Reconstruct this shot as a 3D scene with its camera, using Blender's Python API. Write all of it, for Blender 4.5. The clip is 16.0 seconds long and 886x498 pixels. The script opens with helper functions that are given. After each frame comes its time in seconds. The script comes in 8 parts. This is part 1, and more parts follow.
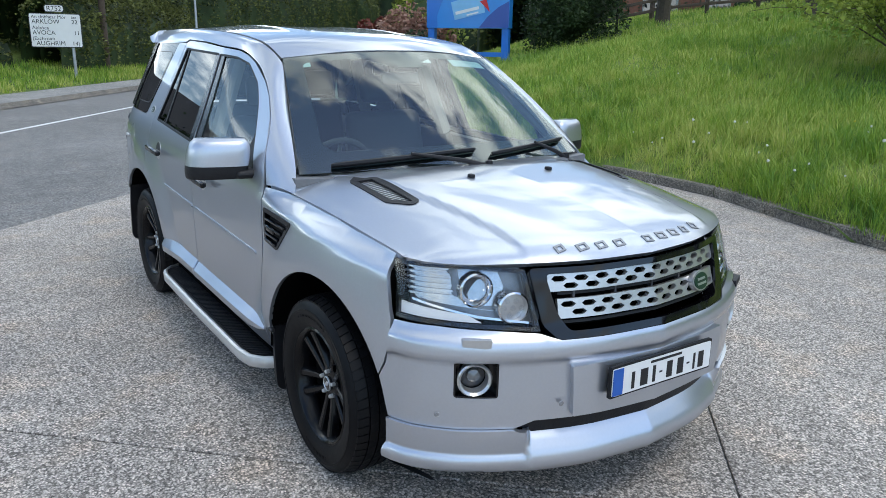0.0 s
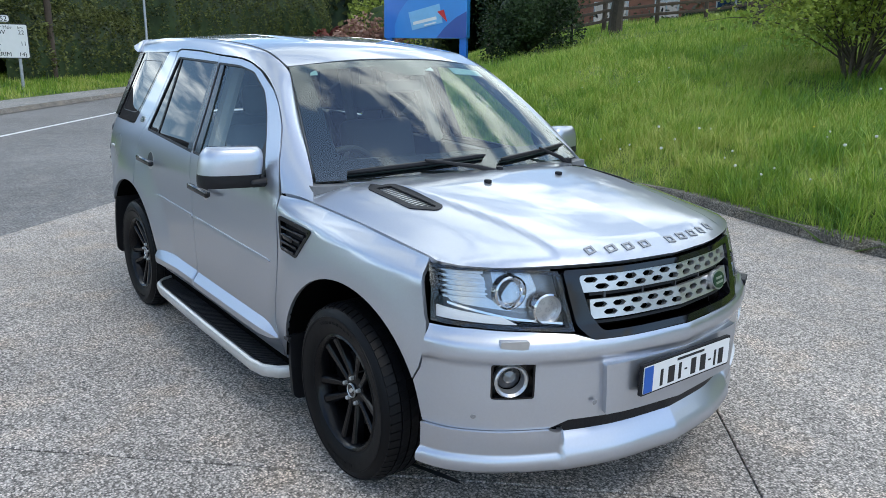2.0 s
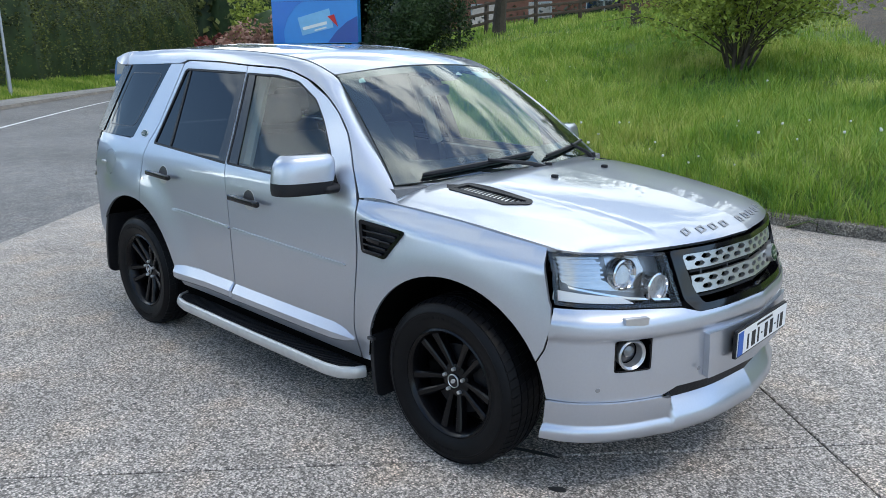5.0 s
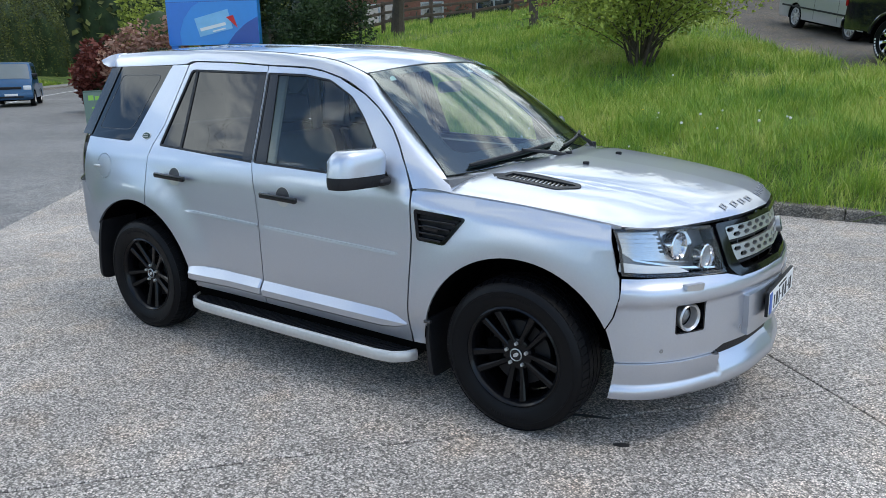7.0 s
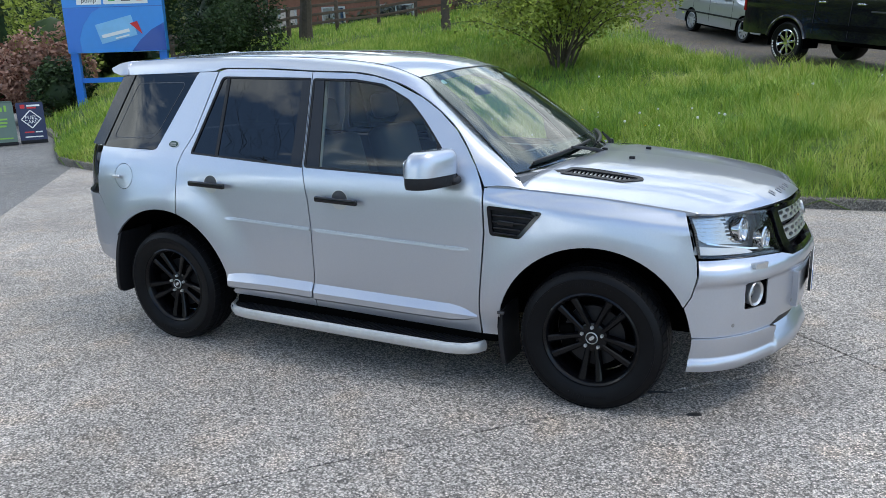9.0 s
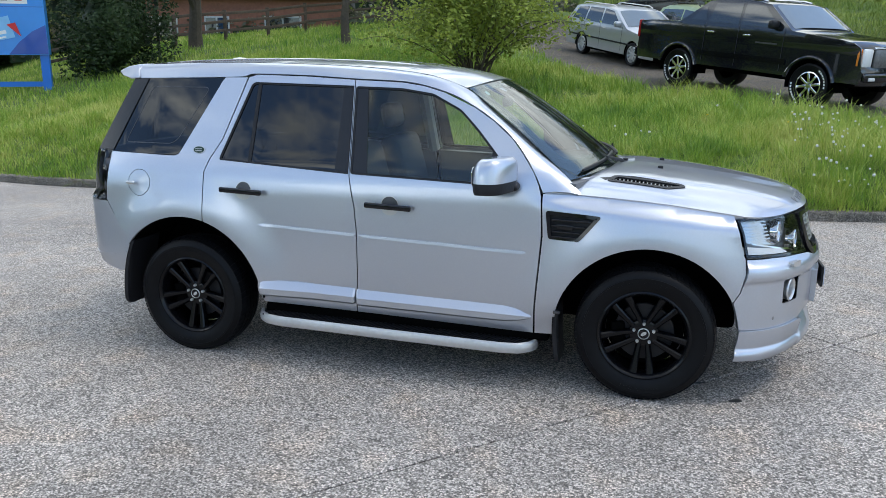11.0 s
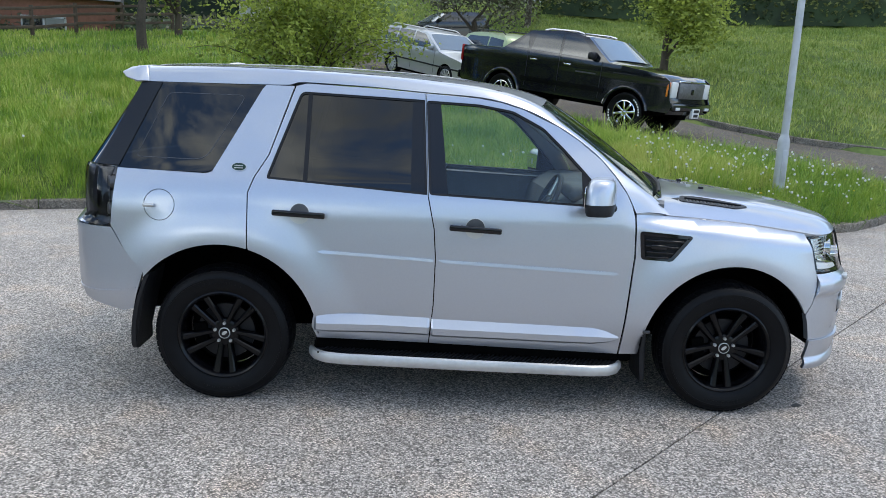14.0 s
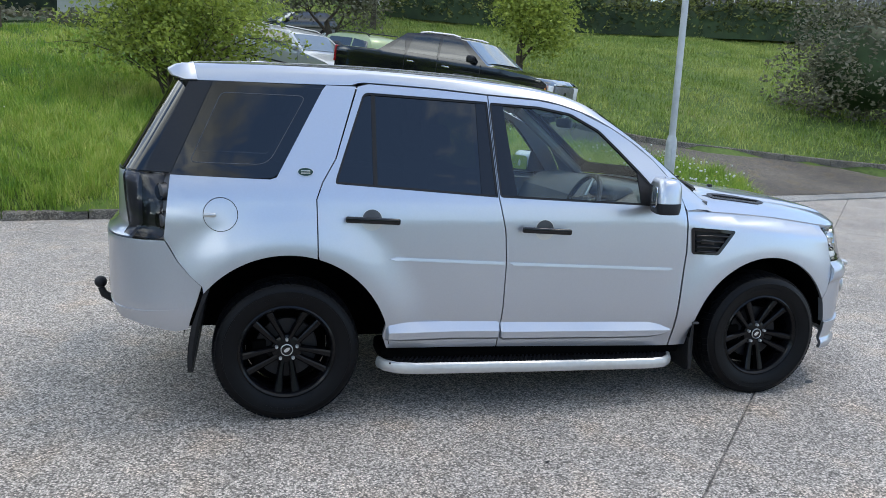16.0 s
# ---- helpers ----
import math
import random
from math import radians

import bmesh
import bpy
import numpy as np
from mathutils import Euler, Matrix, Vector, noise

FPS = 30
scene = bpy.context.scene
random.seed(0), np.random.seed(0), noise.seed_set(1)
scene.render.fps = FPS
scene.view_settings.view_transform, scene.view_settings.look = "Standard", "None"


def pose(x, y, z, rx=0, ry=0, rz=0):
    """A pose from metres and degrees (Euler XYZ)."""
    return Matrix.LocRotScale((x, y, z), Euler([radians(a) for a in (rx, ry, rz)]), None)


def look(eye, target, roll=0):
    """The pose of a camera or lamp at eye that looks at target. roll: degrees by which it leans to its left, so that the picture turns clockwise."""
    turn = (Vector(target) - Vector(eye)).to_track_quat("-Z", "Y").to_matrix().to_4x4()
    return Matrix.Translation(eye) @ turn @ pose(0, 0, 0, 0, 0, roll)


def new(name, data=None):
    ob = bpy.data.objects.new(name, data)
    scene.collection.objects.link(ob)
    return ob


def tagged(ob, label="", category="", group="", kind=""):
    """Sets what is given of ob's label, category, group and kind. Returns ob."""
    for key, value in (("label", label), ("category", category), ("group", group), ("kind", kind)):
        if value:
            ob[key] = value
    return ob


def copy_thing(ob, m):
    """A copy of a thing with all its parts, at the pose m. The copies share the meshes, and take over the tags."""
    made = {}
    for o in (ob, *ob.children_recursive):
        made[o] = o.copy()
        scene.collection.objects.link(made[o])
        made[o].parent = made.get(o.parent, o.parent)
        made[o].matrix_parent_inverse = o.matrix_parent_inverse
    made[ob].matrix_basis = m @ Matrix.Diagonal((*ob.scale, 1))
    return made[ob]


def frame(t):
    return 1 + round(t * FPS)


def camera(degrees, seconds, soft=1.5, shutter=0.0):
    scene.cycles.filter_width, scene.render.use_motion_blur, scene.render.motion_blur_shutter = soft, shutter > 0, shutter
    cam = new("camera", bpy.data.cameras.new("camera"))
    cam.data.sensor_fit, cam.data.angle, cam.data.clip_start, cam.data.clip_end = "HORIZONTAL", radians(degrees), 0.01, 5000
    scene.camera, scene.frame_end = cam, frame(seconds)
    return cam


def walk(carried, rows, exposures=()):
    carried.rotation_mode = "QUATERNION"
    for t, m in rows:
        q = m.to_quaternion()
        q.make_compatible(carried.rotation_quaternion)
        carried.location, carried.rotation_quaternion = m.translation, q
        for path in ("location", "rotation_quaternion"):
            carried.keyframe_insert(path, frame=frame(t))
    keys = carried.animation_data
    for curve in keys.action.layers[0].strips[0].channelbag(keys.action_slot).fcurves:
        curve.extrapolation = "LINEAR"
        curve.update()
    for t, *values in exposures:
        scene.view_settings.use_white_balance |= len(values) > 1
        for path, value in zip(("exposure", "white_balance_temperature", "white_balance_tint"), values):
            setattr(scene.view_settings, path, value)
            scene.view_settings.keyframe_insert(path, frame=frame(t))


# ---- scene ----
cam = camera(60.1, 16.0, soft=0.6)
METRES, EYE, TILT, LEAN, TURN = 6.752, 1.6607, 0.0, 0.0, 56.2
ROWS = [
    (0.0, 0.0, 0.0, 0.0, 0.23, -15.04, -0.87),
    (0.5, -0.0082, 0.0002, 0.0004, -0.44, -14.94, -0.85),
    (1.0, -0.0225, -0.0002, 0.0005, -1.35, -14.77, -0.82),
    (1.5, -0.0321, -0.002, 0.0003, -2.37, -14.54, -0.77),
    (2.0, -0.0405, -0.0039, -0.0021, -3.43, -14.27, -0.76),
    (2.5, -0.0513, -0.0091, -0.0021, -4.62, -14.06, -0.67),
    (3.0, -0.0639, -0.0117, -0.0012, -5.96, -13.97, -0.52),
    (3.5, -0.0893, -0.0083, -0.0013, -7.47, -13.95, -0.23),
    (4.0, -0.1157, -0.0089, -0.0002, -9.14, -14.03, 0.13),
    (6.5, -0.2568, -0.0135, -0.0017, -19.86, -14.05, 1.08),
    (7.0, -0.2854, -0.0113, -0.0003, -21.88, -14.19, 1.27),
    (7.5, -0.3192, 0.0008, 0.0009, -23.78, -14.29, 1.48),
    (8.0, -0.3503, 0.0098, 0.002, -25.74, -14.31, 1.75),
    (8.5, -0.3778, 0.0133, -0.0002, -27.82, -14.23, 1.86),
    (9.0, -0.4094, 0.0208, 0.0029, -30.08, -14.09, 1.88),
    (11.5, -0.5607, 0.1109, 0.0014, -42.09, -12.69, -0.21),
    (12.0, -0.575, 0.1488, 0.0011, -44.72, -12.21, -0.4),
    (12.5, -0.6087, 0.1856, -0.0021, -47.55, -11.91, -0.63),
    (13.0, -0.6282, 0.2191, -0.0075, -50.65, -11.74, -1.0),
    (13.5, -0.646, 0.2566, -0.0056, -53.93, -11.64, -1.56),
    (14.0, -0.6791, 0.2938, -0.0047, -57.21, -11.49, -2.16),
    (14.5, -0.7006, 0.3324, -0.0094, -60.55, -11.23, -2.52),
    (15.0, -0.7146, 0.3754, -0.0091, -63.78, -11.02, -2.67),
    (15.5, -0.7405, 0.4185, -0.0093, -66.88, -10.9, -2.65),
    (16.0, -0.7532, 0.4595, -0.012, -70.08, -10.84, -2.5),
]
walk(cam, [(t, pose(3.906, -2.054, EYE, TILT, LEAN, TURN) @ pose(METRES * x, METRES * y, METRES * z, 90 + pitch, roll, yaw)) for t, x, y, z, yaw, pitch, roll in ROWS], [(0.0, 0.68, 6780.0, 8.0), (16.0, 0.76, 6950.0, 10.0)])

# ---- sky, sun ----
SUN_EL, SUN_AZ = 62.0, 8.0   # degrees; azimuth from +x towards +y
world = bpy.data.worlds.new("world")
scene.world = world
world.use_nodes = True
wn, wl = world.node_tree.nodes, world.node_tree.links
wn.clear()
w_out = wn.new("ShaderNodeOutputWorld")
w_bg = wn.new("ShaderNodeBackground")
w_sky = wn.new("ShaderNodeTexSky")
w_sky.sky_type = "NISHITA"
w_sky.sun_disc = False
w_sky.sun_elevation = radians(SUN_EL)
w_sky.sun_rotation = radians(90 - SUN_AZ)
w_co = wn.new("ShaderNodeTexCoord")
w_map = wn.new("ShaderNodeMapping")
w_map.inputs["Scale"].default_value = (1.0, 1.0, 2.6)
w_map.inputs["Location"].default_value = (0.35, 0.1, 0.2)
w_n1 = wn.new("ShaderNodeTexNoise")
w_n1.inputs["Scale"].default_value = 2.3
w_n1.inputs["Detail"].default_value = 8.0
w_n1.inputs["Roughness"].default_value = 0.58
w_n1.inputs["Distortion"].default_value = 0.25
w_ramp = wn.new("ShaderNodeValToRGB")
w_ramp.color_ramp.elements[0].position = 0.485
w_ramp.color_ramp.elements[1].position = 0.555
w_n2 = wn.new("ShaderNodeTexNoise")
w_n2.inputs["Scale"].default_value = 4.0
w_n2.inputs["Detail"].default_value = 5.0
w_cl = wn.new("ShaderNodeValToRGB")
w_cl.color_ramp.elements[0].color = (4.0, 4.6, 5.2, 1)
w_cl.color_ramp.elements[1].color = (10.2, 11.2, 11.8, 1)
w_cl.color_ramp.elements[0].position = 0.35
w_cl.color_ramp.elements[1].position = 0.68
w_mix = wn.new("ShaderNodeMix")
w_mix.data_type = "RGBA"
wl.new(w_co.outputs["Generated"], w_map.inputs["Vector"])
wl.new(w_map.outputs[0], w_n1.inputs["Vector"])
wl.new(w_map.outputs[0], w_n2.inputs["Vector"])
w_sep = wn.new("ShaderNodeSeparateXYZ")
w_bias = wn.new("ShaderNodeMath")
w_bias.operation = "MULTIPLY_ADD"
w_bias.inputs[1].default_value = 0.028
wl.new(w_co.outputs["Generated"], w_sep.inputs[0])
wl.new(w_sep.outputs["Y"], w_bias.inputs[0])
wl.new(w_n1.outputs["Fac"], w_bias.inputs[2])
wl.new(w_bias.outputs[0], w_ramp.inputs[0])
wl.new(w_n2.outputs["Fac"], w_cl.inputs[0])
wl.new(w_ramp.outputs[0], w_mix.inputs[0])
w_blue = wn.new("ShaderNodeMix")
w_blue.data_type = "RGBA"
w_blue.blend_type = "MULTIPLY"
w_blue.inputs[0].default_value = 1.0
w_blue.inputs[7].default_value = (0.76, 0.90, 1.04, 1)
wl.new(w_sky.outputs[0], w_blue.inputs[6])
wl.new(w_blue.outputs[2], w_mix.inputs[6])
wl.new(w_cl.outputs[0], w_mix.inputs[7])
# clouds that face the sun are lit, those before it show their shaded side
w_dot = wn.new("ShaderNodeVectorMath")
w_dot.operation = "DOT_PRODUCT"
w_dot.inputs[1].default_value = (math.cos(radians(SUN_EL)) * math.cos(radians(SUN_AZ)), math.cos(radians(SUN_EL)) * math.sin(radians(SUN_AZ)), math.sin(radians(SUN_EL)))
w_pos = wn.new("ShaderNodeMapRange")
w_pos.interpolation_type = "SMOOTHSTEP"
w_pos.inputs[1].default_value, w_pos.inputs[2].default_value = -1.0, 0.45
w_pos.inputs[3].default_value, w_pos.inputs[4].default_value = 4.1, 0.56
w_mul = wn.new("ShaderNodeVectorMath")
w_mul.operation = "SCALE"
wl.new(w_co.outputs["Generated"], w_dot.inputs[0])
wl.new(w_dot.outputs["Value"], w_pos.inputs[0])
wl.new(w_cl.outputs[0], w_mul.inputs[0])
# and one bank of bright cloud stands over the grass bank
w_bank = wn.new("ShaderNodeVectorMath")
w_bank.operation = "DOT_PRODUCT"
w_bank.inputs[1].default_value = (-0.19, 0.585, 0.788)
wl.new(w_co.outputs["Generated"], w_bank.inputs[0])
w_glow = wn.new("ShaderNodeMapRange")
w_glow.interpolation_type = "SMOOTHSTEP"
w_glow.inputs[1].default_value, w_glow.inputs[2].default_value = 0.72, 1.0
w_glow.inputs[3].default_value, w_glow.inputs[4].default_value = 0.0, 0.7
w_sum = wn.new("ShaderNodeMath")
w_sum.operation = "ADD"
wl.new(w_bank.outputs["Value"], w_glow.inputs[0])
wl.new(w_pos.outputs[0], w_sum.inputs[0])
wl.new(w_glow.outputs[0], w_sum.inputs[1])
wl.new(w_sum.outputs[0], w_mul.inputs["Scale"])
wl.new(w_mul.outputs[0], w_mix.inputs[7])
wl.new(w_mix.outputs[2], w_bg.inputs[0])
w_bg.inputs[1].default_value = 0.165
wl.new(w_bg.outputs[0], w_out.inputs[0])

sun_data = bpy.data.lights.new("sun", "SUN")
sun_data.energy = 0.55
sun_data.angle = radians(16)
sun_data.color = (1.0, 0.95, 0.88)
sun = new("sun", sun_data)
_se, _sa = radians(SUN_EL), radians(SUN_AZ)
sun.matrix_world = look((20 * math.cos(_se) * math.cos(_sa), 20 * math.cos(_se) * math.sin(_sa), 20 * math.sin(_se)), (0, 0, 0))

# ---- materials ----
def material(name):
    m = bpy.data.materials.new(name)
    m.use_nodes = True
    return m, m.node_tree.nodes, m.node_tree.links, m.node_tree.nodes["Principled BSDF"]


def plain(name, color, rough=0.5, metal=0.0, coat=0.0, var=0.08, scale=30.0, bump=0.0, spec=0.5):
    """A surface with fine mottling of its colour and gloss."""
    m, n, l, b = material(name)
    b.inputs["Roughness"].default_value = rough
    b.inputs["Metallic"].default_value = metal
    b.inputs["Coat Weight"].default_value = coat
    b.inputs["Coat Roughness"].default_value = 0.03
    b.inputs["Specular IOR Level"].default_value = spec
    tc = n.new("ShaderNodeTexCoord")
    t = n.new("ShaderNodeTexNoise")
    t.inputs["Scale"].default_value = scale
    t.inputs["Detail"].default_value = 6
    l.new(tc.outputs["Object"], t.inputs["Vector"])
    t2 = n.new("ShaderNodeTexNoise")
    t2.inputs["Scale"].default_value = scale * 0.12
    t2.inputs["Detail"].default_value = 3
    l.new(tc.outputs["Object"], t2.inputs["Vector"])
    add = n.new("ShaderNodeMath")
    add.operation = "ADD"
    l.new(t.outputs["Fac"], add.inputs[0])
    l.new(t2.outputs["Fac"], add.inputs[1])
    r = n.new("ShaderNodeMapRange")
    r.inputs[1].default_value, r.inputs[2].default_value = 0.6, 1.4
    r.inputs[3].default_value, r.inputs[4].default_value = 1 - var, 1 + var
    l.new(add.outputs[0], r.inputs[0])
    h = n.new("ShaderNodeHueSaturation")
    h.inputs["Color"].default_value = (*color, 1)
    l.new(r.outputs[0], h.inputs["Value"])
    l.new(h.outputs[0], b.inputs["Base Color"])
    if bump:
        bp = n.new("ShaderNodeBump")
        bp.inputs["Strength"].default_value = bump
        bp.inputs["Distance"].default_value = 0.01
        l.new(t.outputs["Fac"], bp.inputs["Height"])
        l.new(bp.outputs[0], b.inputs["Normal"])
    return m


def glass(name, color, rough=0.0, alpha=0.4):
    """A thin pane: mostly clear, tinted, with a mirror-like gloss."""
    m, n, l, b = material(name)
    n.remove(b)
    out = n["Material Output"]
    tr = n.new("ShaderNodeBsdfTransparent")
    tr.inputs[0].default_value = (*color, 1)
    gl = n.new("ShaderNodeBsdfGlossy")
    gl.inputs["Roughness"].default_value = rough
    f0 = (alpha / (2.0 + alpha)) ** 2
    lw = n.new("ShaderNodeLayerWeight")
    lw.inputs["Blend"].default_value = 0.5
    pw = n.new("ShaderNodeMath")
    pw.operation = "POWER"
    pw.inputs[1].default_value = 5.0
    l.new(lw.outputs["Facing"], pw.inputs[0])
    fr = n.new("ShaderNodeMapRange")
    fr.inputs[3].default_value, fr.inputs[4].default_value = f0, 1.0
    l.new(pw.outputs[0], fr.inputs[0])
    mx = n.new("ShaderNodeMixShader")
    l.new(fr.outputs[0], mx.inputs[0])
    l.new(tr.outputs[0], mx.inputs[1])
    l.new(gl.outputs[0], mx.inputs[2])
    l.new(mx.outputs[0], out.inputs["Surface"])
    return m


def speckle(name, lo, mid, hi, cell, stain=0.25, bump=0.5, warm=(1, 1, 1), big=0.35):
    """Exposed aggregate or chippings: small stones in a matrix, with wide stains."""
    m, n, l, b = material(name)
    b.inputs["Roughness"].default_value = 0.85
    tc = n.new("ShaderNodeTexCoord")
    v = n.new("ShaderNodeTexVoronoi")
    v.inputs["Scale"].default_value = 1 / cell
    v.inputs["Randomness"].default_value = 1.0
    n1 = n.new("ShaderNodeTexNoise")
    n1.inputs["Scale"].default_value = 1.6 / cell
    n1.inputs["Detail"].default_value = 5
    n1.inputs["Roughness"].default_value = 0.7
    n2 = n.new("ShaderNodeTexNoise")
    n2.inputs["Scale"].default_value = big
    n2.inputs["Detail"].default_value = 7
    n2.inputs["Roughness"].default_value = 0.6
    n3 = n.new("ShaderNodeTexNoise")
    n3.inputs["Scale"].default_value = 3.1
    n3.inputs["Detail"].default_value = 6
    for t in (v, n1, n2, n3):
        l.new(tc.outputs["Object"], t.inputs["Vector"])
    sep = n.new("ShaderNodeSeparateColor")
    l.new(v.outputs["Color"], sep.inputs[0])
    ad = n.new("ShaderNodeMath")
    ad.operation = "ADD"
    l.new(sep.outputs[0], ad.inputs[0])
    l.new(n1.outputs["Fac"], ad.inputs[1])
    ra = n.new("ShaderNodeValToRGB")
    e = ra.color_ramp.elements
    e[0].position, e[0].color = 0.55 / 2, (*lo, 1)
    e[1].position, e[1].color = 1.5 / 2, (*hi, 1)
    em = ra.color_ramp.elements.new(0.5)
    em.color = (*mid, 1)
    gap = n.new("ShaderNodeMapRange")
    gap.inputs[1].default_value, gap.inputs[2].default_value = 0.30, 0.75
    gap.inputs[3].default_value, gap.inputs[4].default_value = 1.18, 0.55
    l.new(v.outputs["Distance"], gap.inputs[0])
    hf = n.new("ShaderNodeMath")
    hf.operation = "MULTIPLY"
    hf.inputs[1].default_value = 0.5
    l.new(ad.outputs[0], hf.inputs[0])
    l.new(hf.outputs[0], ra.inputs[0])
    r2 = n.new("ShaderNodeMapRange")
    r2.inputs[1].default_value, r2.inputs[2].default_value = 0.3, 0.7
    r2.inputs[3].default_value, r2.inputs[4].default_value = 1 - stain, 1 + stain
    l.new(n2.outputs["Fac"], r2.inputs[0])
    r3 = n.new("ShaderNodeMapRange")
    r3.inputs[1].default_value, r3.inputs[2].default_value = 0.35, 0.65
    r3.inputs[3].default_value, r3.inputs[4].default_value = 1 - stain * 0.5, 1 + stain * 0.4
    l.new(n3.outputs["Fac"], r3.inputs[0])
    mu = n.new("ShaderNodeMath")
    mu.operation = "MULTIPLY"
    l.new(r2.outputs[0], mu.inputs[0])
    l.new(r3.outputs[0], mu.inputs[1])
    h = n.new("ShaderNodeHueSaturation")
    l.new(ra.outputs[0], h.inputs["Color"])
    mg = n.new("ShaderNodeMath")
    mg.operation = "MULTIPLY"
    l.new(mu.outputs[0], mg.inputs[0])
    l.new(gap.outputs[0], mg.inputs[1])
    l.new(mg.outputs[0], h.inputs["Value"])
    tint = n.new("ShaderNodeMix")
    tint.data_type = "RGBA"
    tint.blend_type = "MULTIPLY"
    tint.inputs[7].default_value = (*warm, 1)
    rr = n.new("ShaderNodeMapRange")
    rr.inputs[1].default_value, rr.inputs[2].default_value = 0.5, 0.72
    l.new(n3.outputs["Fac"], rr.inputs[0])
    l.new(rr.outputs[0], tint.inputs[0])
    l.new(h.outputs[0], tint.inputs[6])
    l.new(tint.outputs[2], b.inputs["Base Color"])
    bp = n.new("ShaderNodeBump")
    bp.inputs["Strength"].default_value = bump
    bp.inputs["Distance"].default_value = cell * 0.35
    l.new(hf.outputs[0], bp.inputs["Height"])
    l.new(bp.outputs[0], b.inputs["Normal"])
    return m


def leafy(name, dark, light, rough=0.6, scale=1.2, trans=0.25):
    """Leaves or blades: colour differs from leaf to leaf and from clump to clump."""
    m, n, l, b = material(name)
    b.inputs["Roughness"].default_value = rough
    b.inputs["Specular IOR Level"].default_value = 0.25
    g = n.new("ShaderNodeNewGeometry")
    t = n.new("ShaderNodeTexNoise")
    t.inputs["Scale"].default_value = scale
    t.inputs["Detail"].default_value = 5
    l.new(g.outputs["Position"], t.inputs["Vector"])
    ad = n.new("ShaderNodeMath")
    ad.operation = "MULTIPLY_ADD"
    ad.inputs[1].default_value = 0.45
    l.new(g.outputs["Random Per Island"], ad.inputs[0])
    l.new(t.outputs["Fac"], ad.inputs[2])
    ra = n.new("ShaderNodeValToRGB")
    ra.color_ramp.elements[0].position, ra.color_ramp.elements[0].color = 0.45, (*dark, 1)
    ra.color_ramp.elements[1].position, ra.color_ramp.elements[1].color = 0.95, (*light, 1)
    l.new(ad.outputs[0], ra.inputs[0])
    l.new(ra.outputs[0], b.inputs["Base Color"])
    if trans:
        tl = n.new("ShaderNodeBsdfTranslucent")
        mx = n.new("ShaderNodeMixShader")
        mx.inputs[0].default_value = trans
        l.new(ra.outputs[0], tl.inputs[0])
        l.new(b.outputs[0], mx.inputs[1])
        l.new(tl.outputs[0], mx.inputs[2])
        l.new(mx.outputs[0], n["Material Output"].inputs["Surface"])
    return m


SILVER = plain("silver_paint", (0.568, 0.597, 0.655), 0.35, 0.86, 1.0, 0.03, 900.0)
SILVER.node_tree.nodes["Principled BSDF"].inputs["Specular Tint"].default_value = (0.45, 0.46, 0.48, 1)   # flake paint darkens at a glancing view
BLACK_GLOSS = plain("gloss_black", (0.004, 0.004, 0.006), 0.10, 0, 0.0, 0.1, 60)
BLACK_PLASTIC = plain("black_plastic", (0.010, 0.010, 0.012), 0.5, 0, 0, 0.2, 80, 0.15, 0.35)
BLACK_PILLAR = plain("pillar_film", (0.008, 0.009, 0.012), 0.2, 0, 0.0, 0.1, 60)
RIM_BLACK = plain("rim_black", (0.003, 0.003, 0.004), 0.25, 0.0, 0.1, 0.2, 60, 0, 0.22)
RUBBER = plain("tyre_rubber", (0.0034, 0.0036, 0.0046), 0.48, 0, 0, 0.3, 25, 0.12, 0.18)
LINER = plain("arch_liner", (0.003, 0.003, 0.003), 0.95, 0, 0, 0.3, 20, 0.3, 0.02)
CHROME = plain("chrome", (0.75, 0.75, 0.76), 0.12, 1.0, 0, 0.05, 40)
SATIN = plain("satin_silver", (0.62, 0.62, 0.62), 0.32, 0.8, 0, 0.06, 60)
ALLOY = plain("brushed_alloy", (0.66, 0.66, 0.65), 0.42, 0.7, 0, 0.10, 40)
DARK_METAL = plain("dark_metal", (0.10, 0.10, 0.105), 0.45, 0.8, 0, 0.3, 30)
GLASS_DARK = glass("privacy_glass", (0.016, 0.018, 0.022), 0.0, 0.82)
GLASS_CLEAR = glass("clear_glass", (0.84, 0.92, 0.885), 0.0, 0.75)
GLASS_SCREEN = glass("windscreen_glass", (0.62, 0.76, 0.72), 0.0, 1.25)
GLASS_LENS = glass("lens_glass", (0.93, 0.94, 0.95), 0.0, 0.42)
GLASS_SMOKE = glass("smoked_lens", (0.30, 0.29, 0.30), 0.02, 0.5)
INTERIOR = plain("interior_plastic", (0.17, 0.172, 0.178), 0.7, 0, 0, 0.15, 60, 0.1)
INTERIOR_LIGHT = plain("interior_light", (0.36, 0.36, 0.345), 0.8, 0, 0, 0.1, 60)
LEATHER = plain("seat_leather", (0.065, 0.067, 0.072), 0.55, 0, 0, 0.2, 40)
LAMP_SILVER = plain("lamp_reflector", (0.60, 0.605, 0.61), 0.22, 0.9, 0, 0.15, 60)
EMBLEM = plain("emblem_grey", (0.30, 0.305, 0.315), 0.4, 0.6, 0, 0.1, 60)
LAMP_DARK = plain("lamp_dark", (0.30, 0.305, 0.315), 0.3, 0.6, 0, 0.2, 40)
WHITE = plain("white_plate", (0.80, 0.80, 0.79), 0.4, 0, 0, 0.03, 20)
INK = plain("ink_black", (0.012, 0.012, 0.014), 0.5)
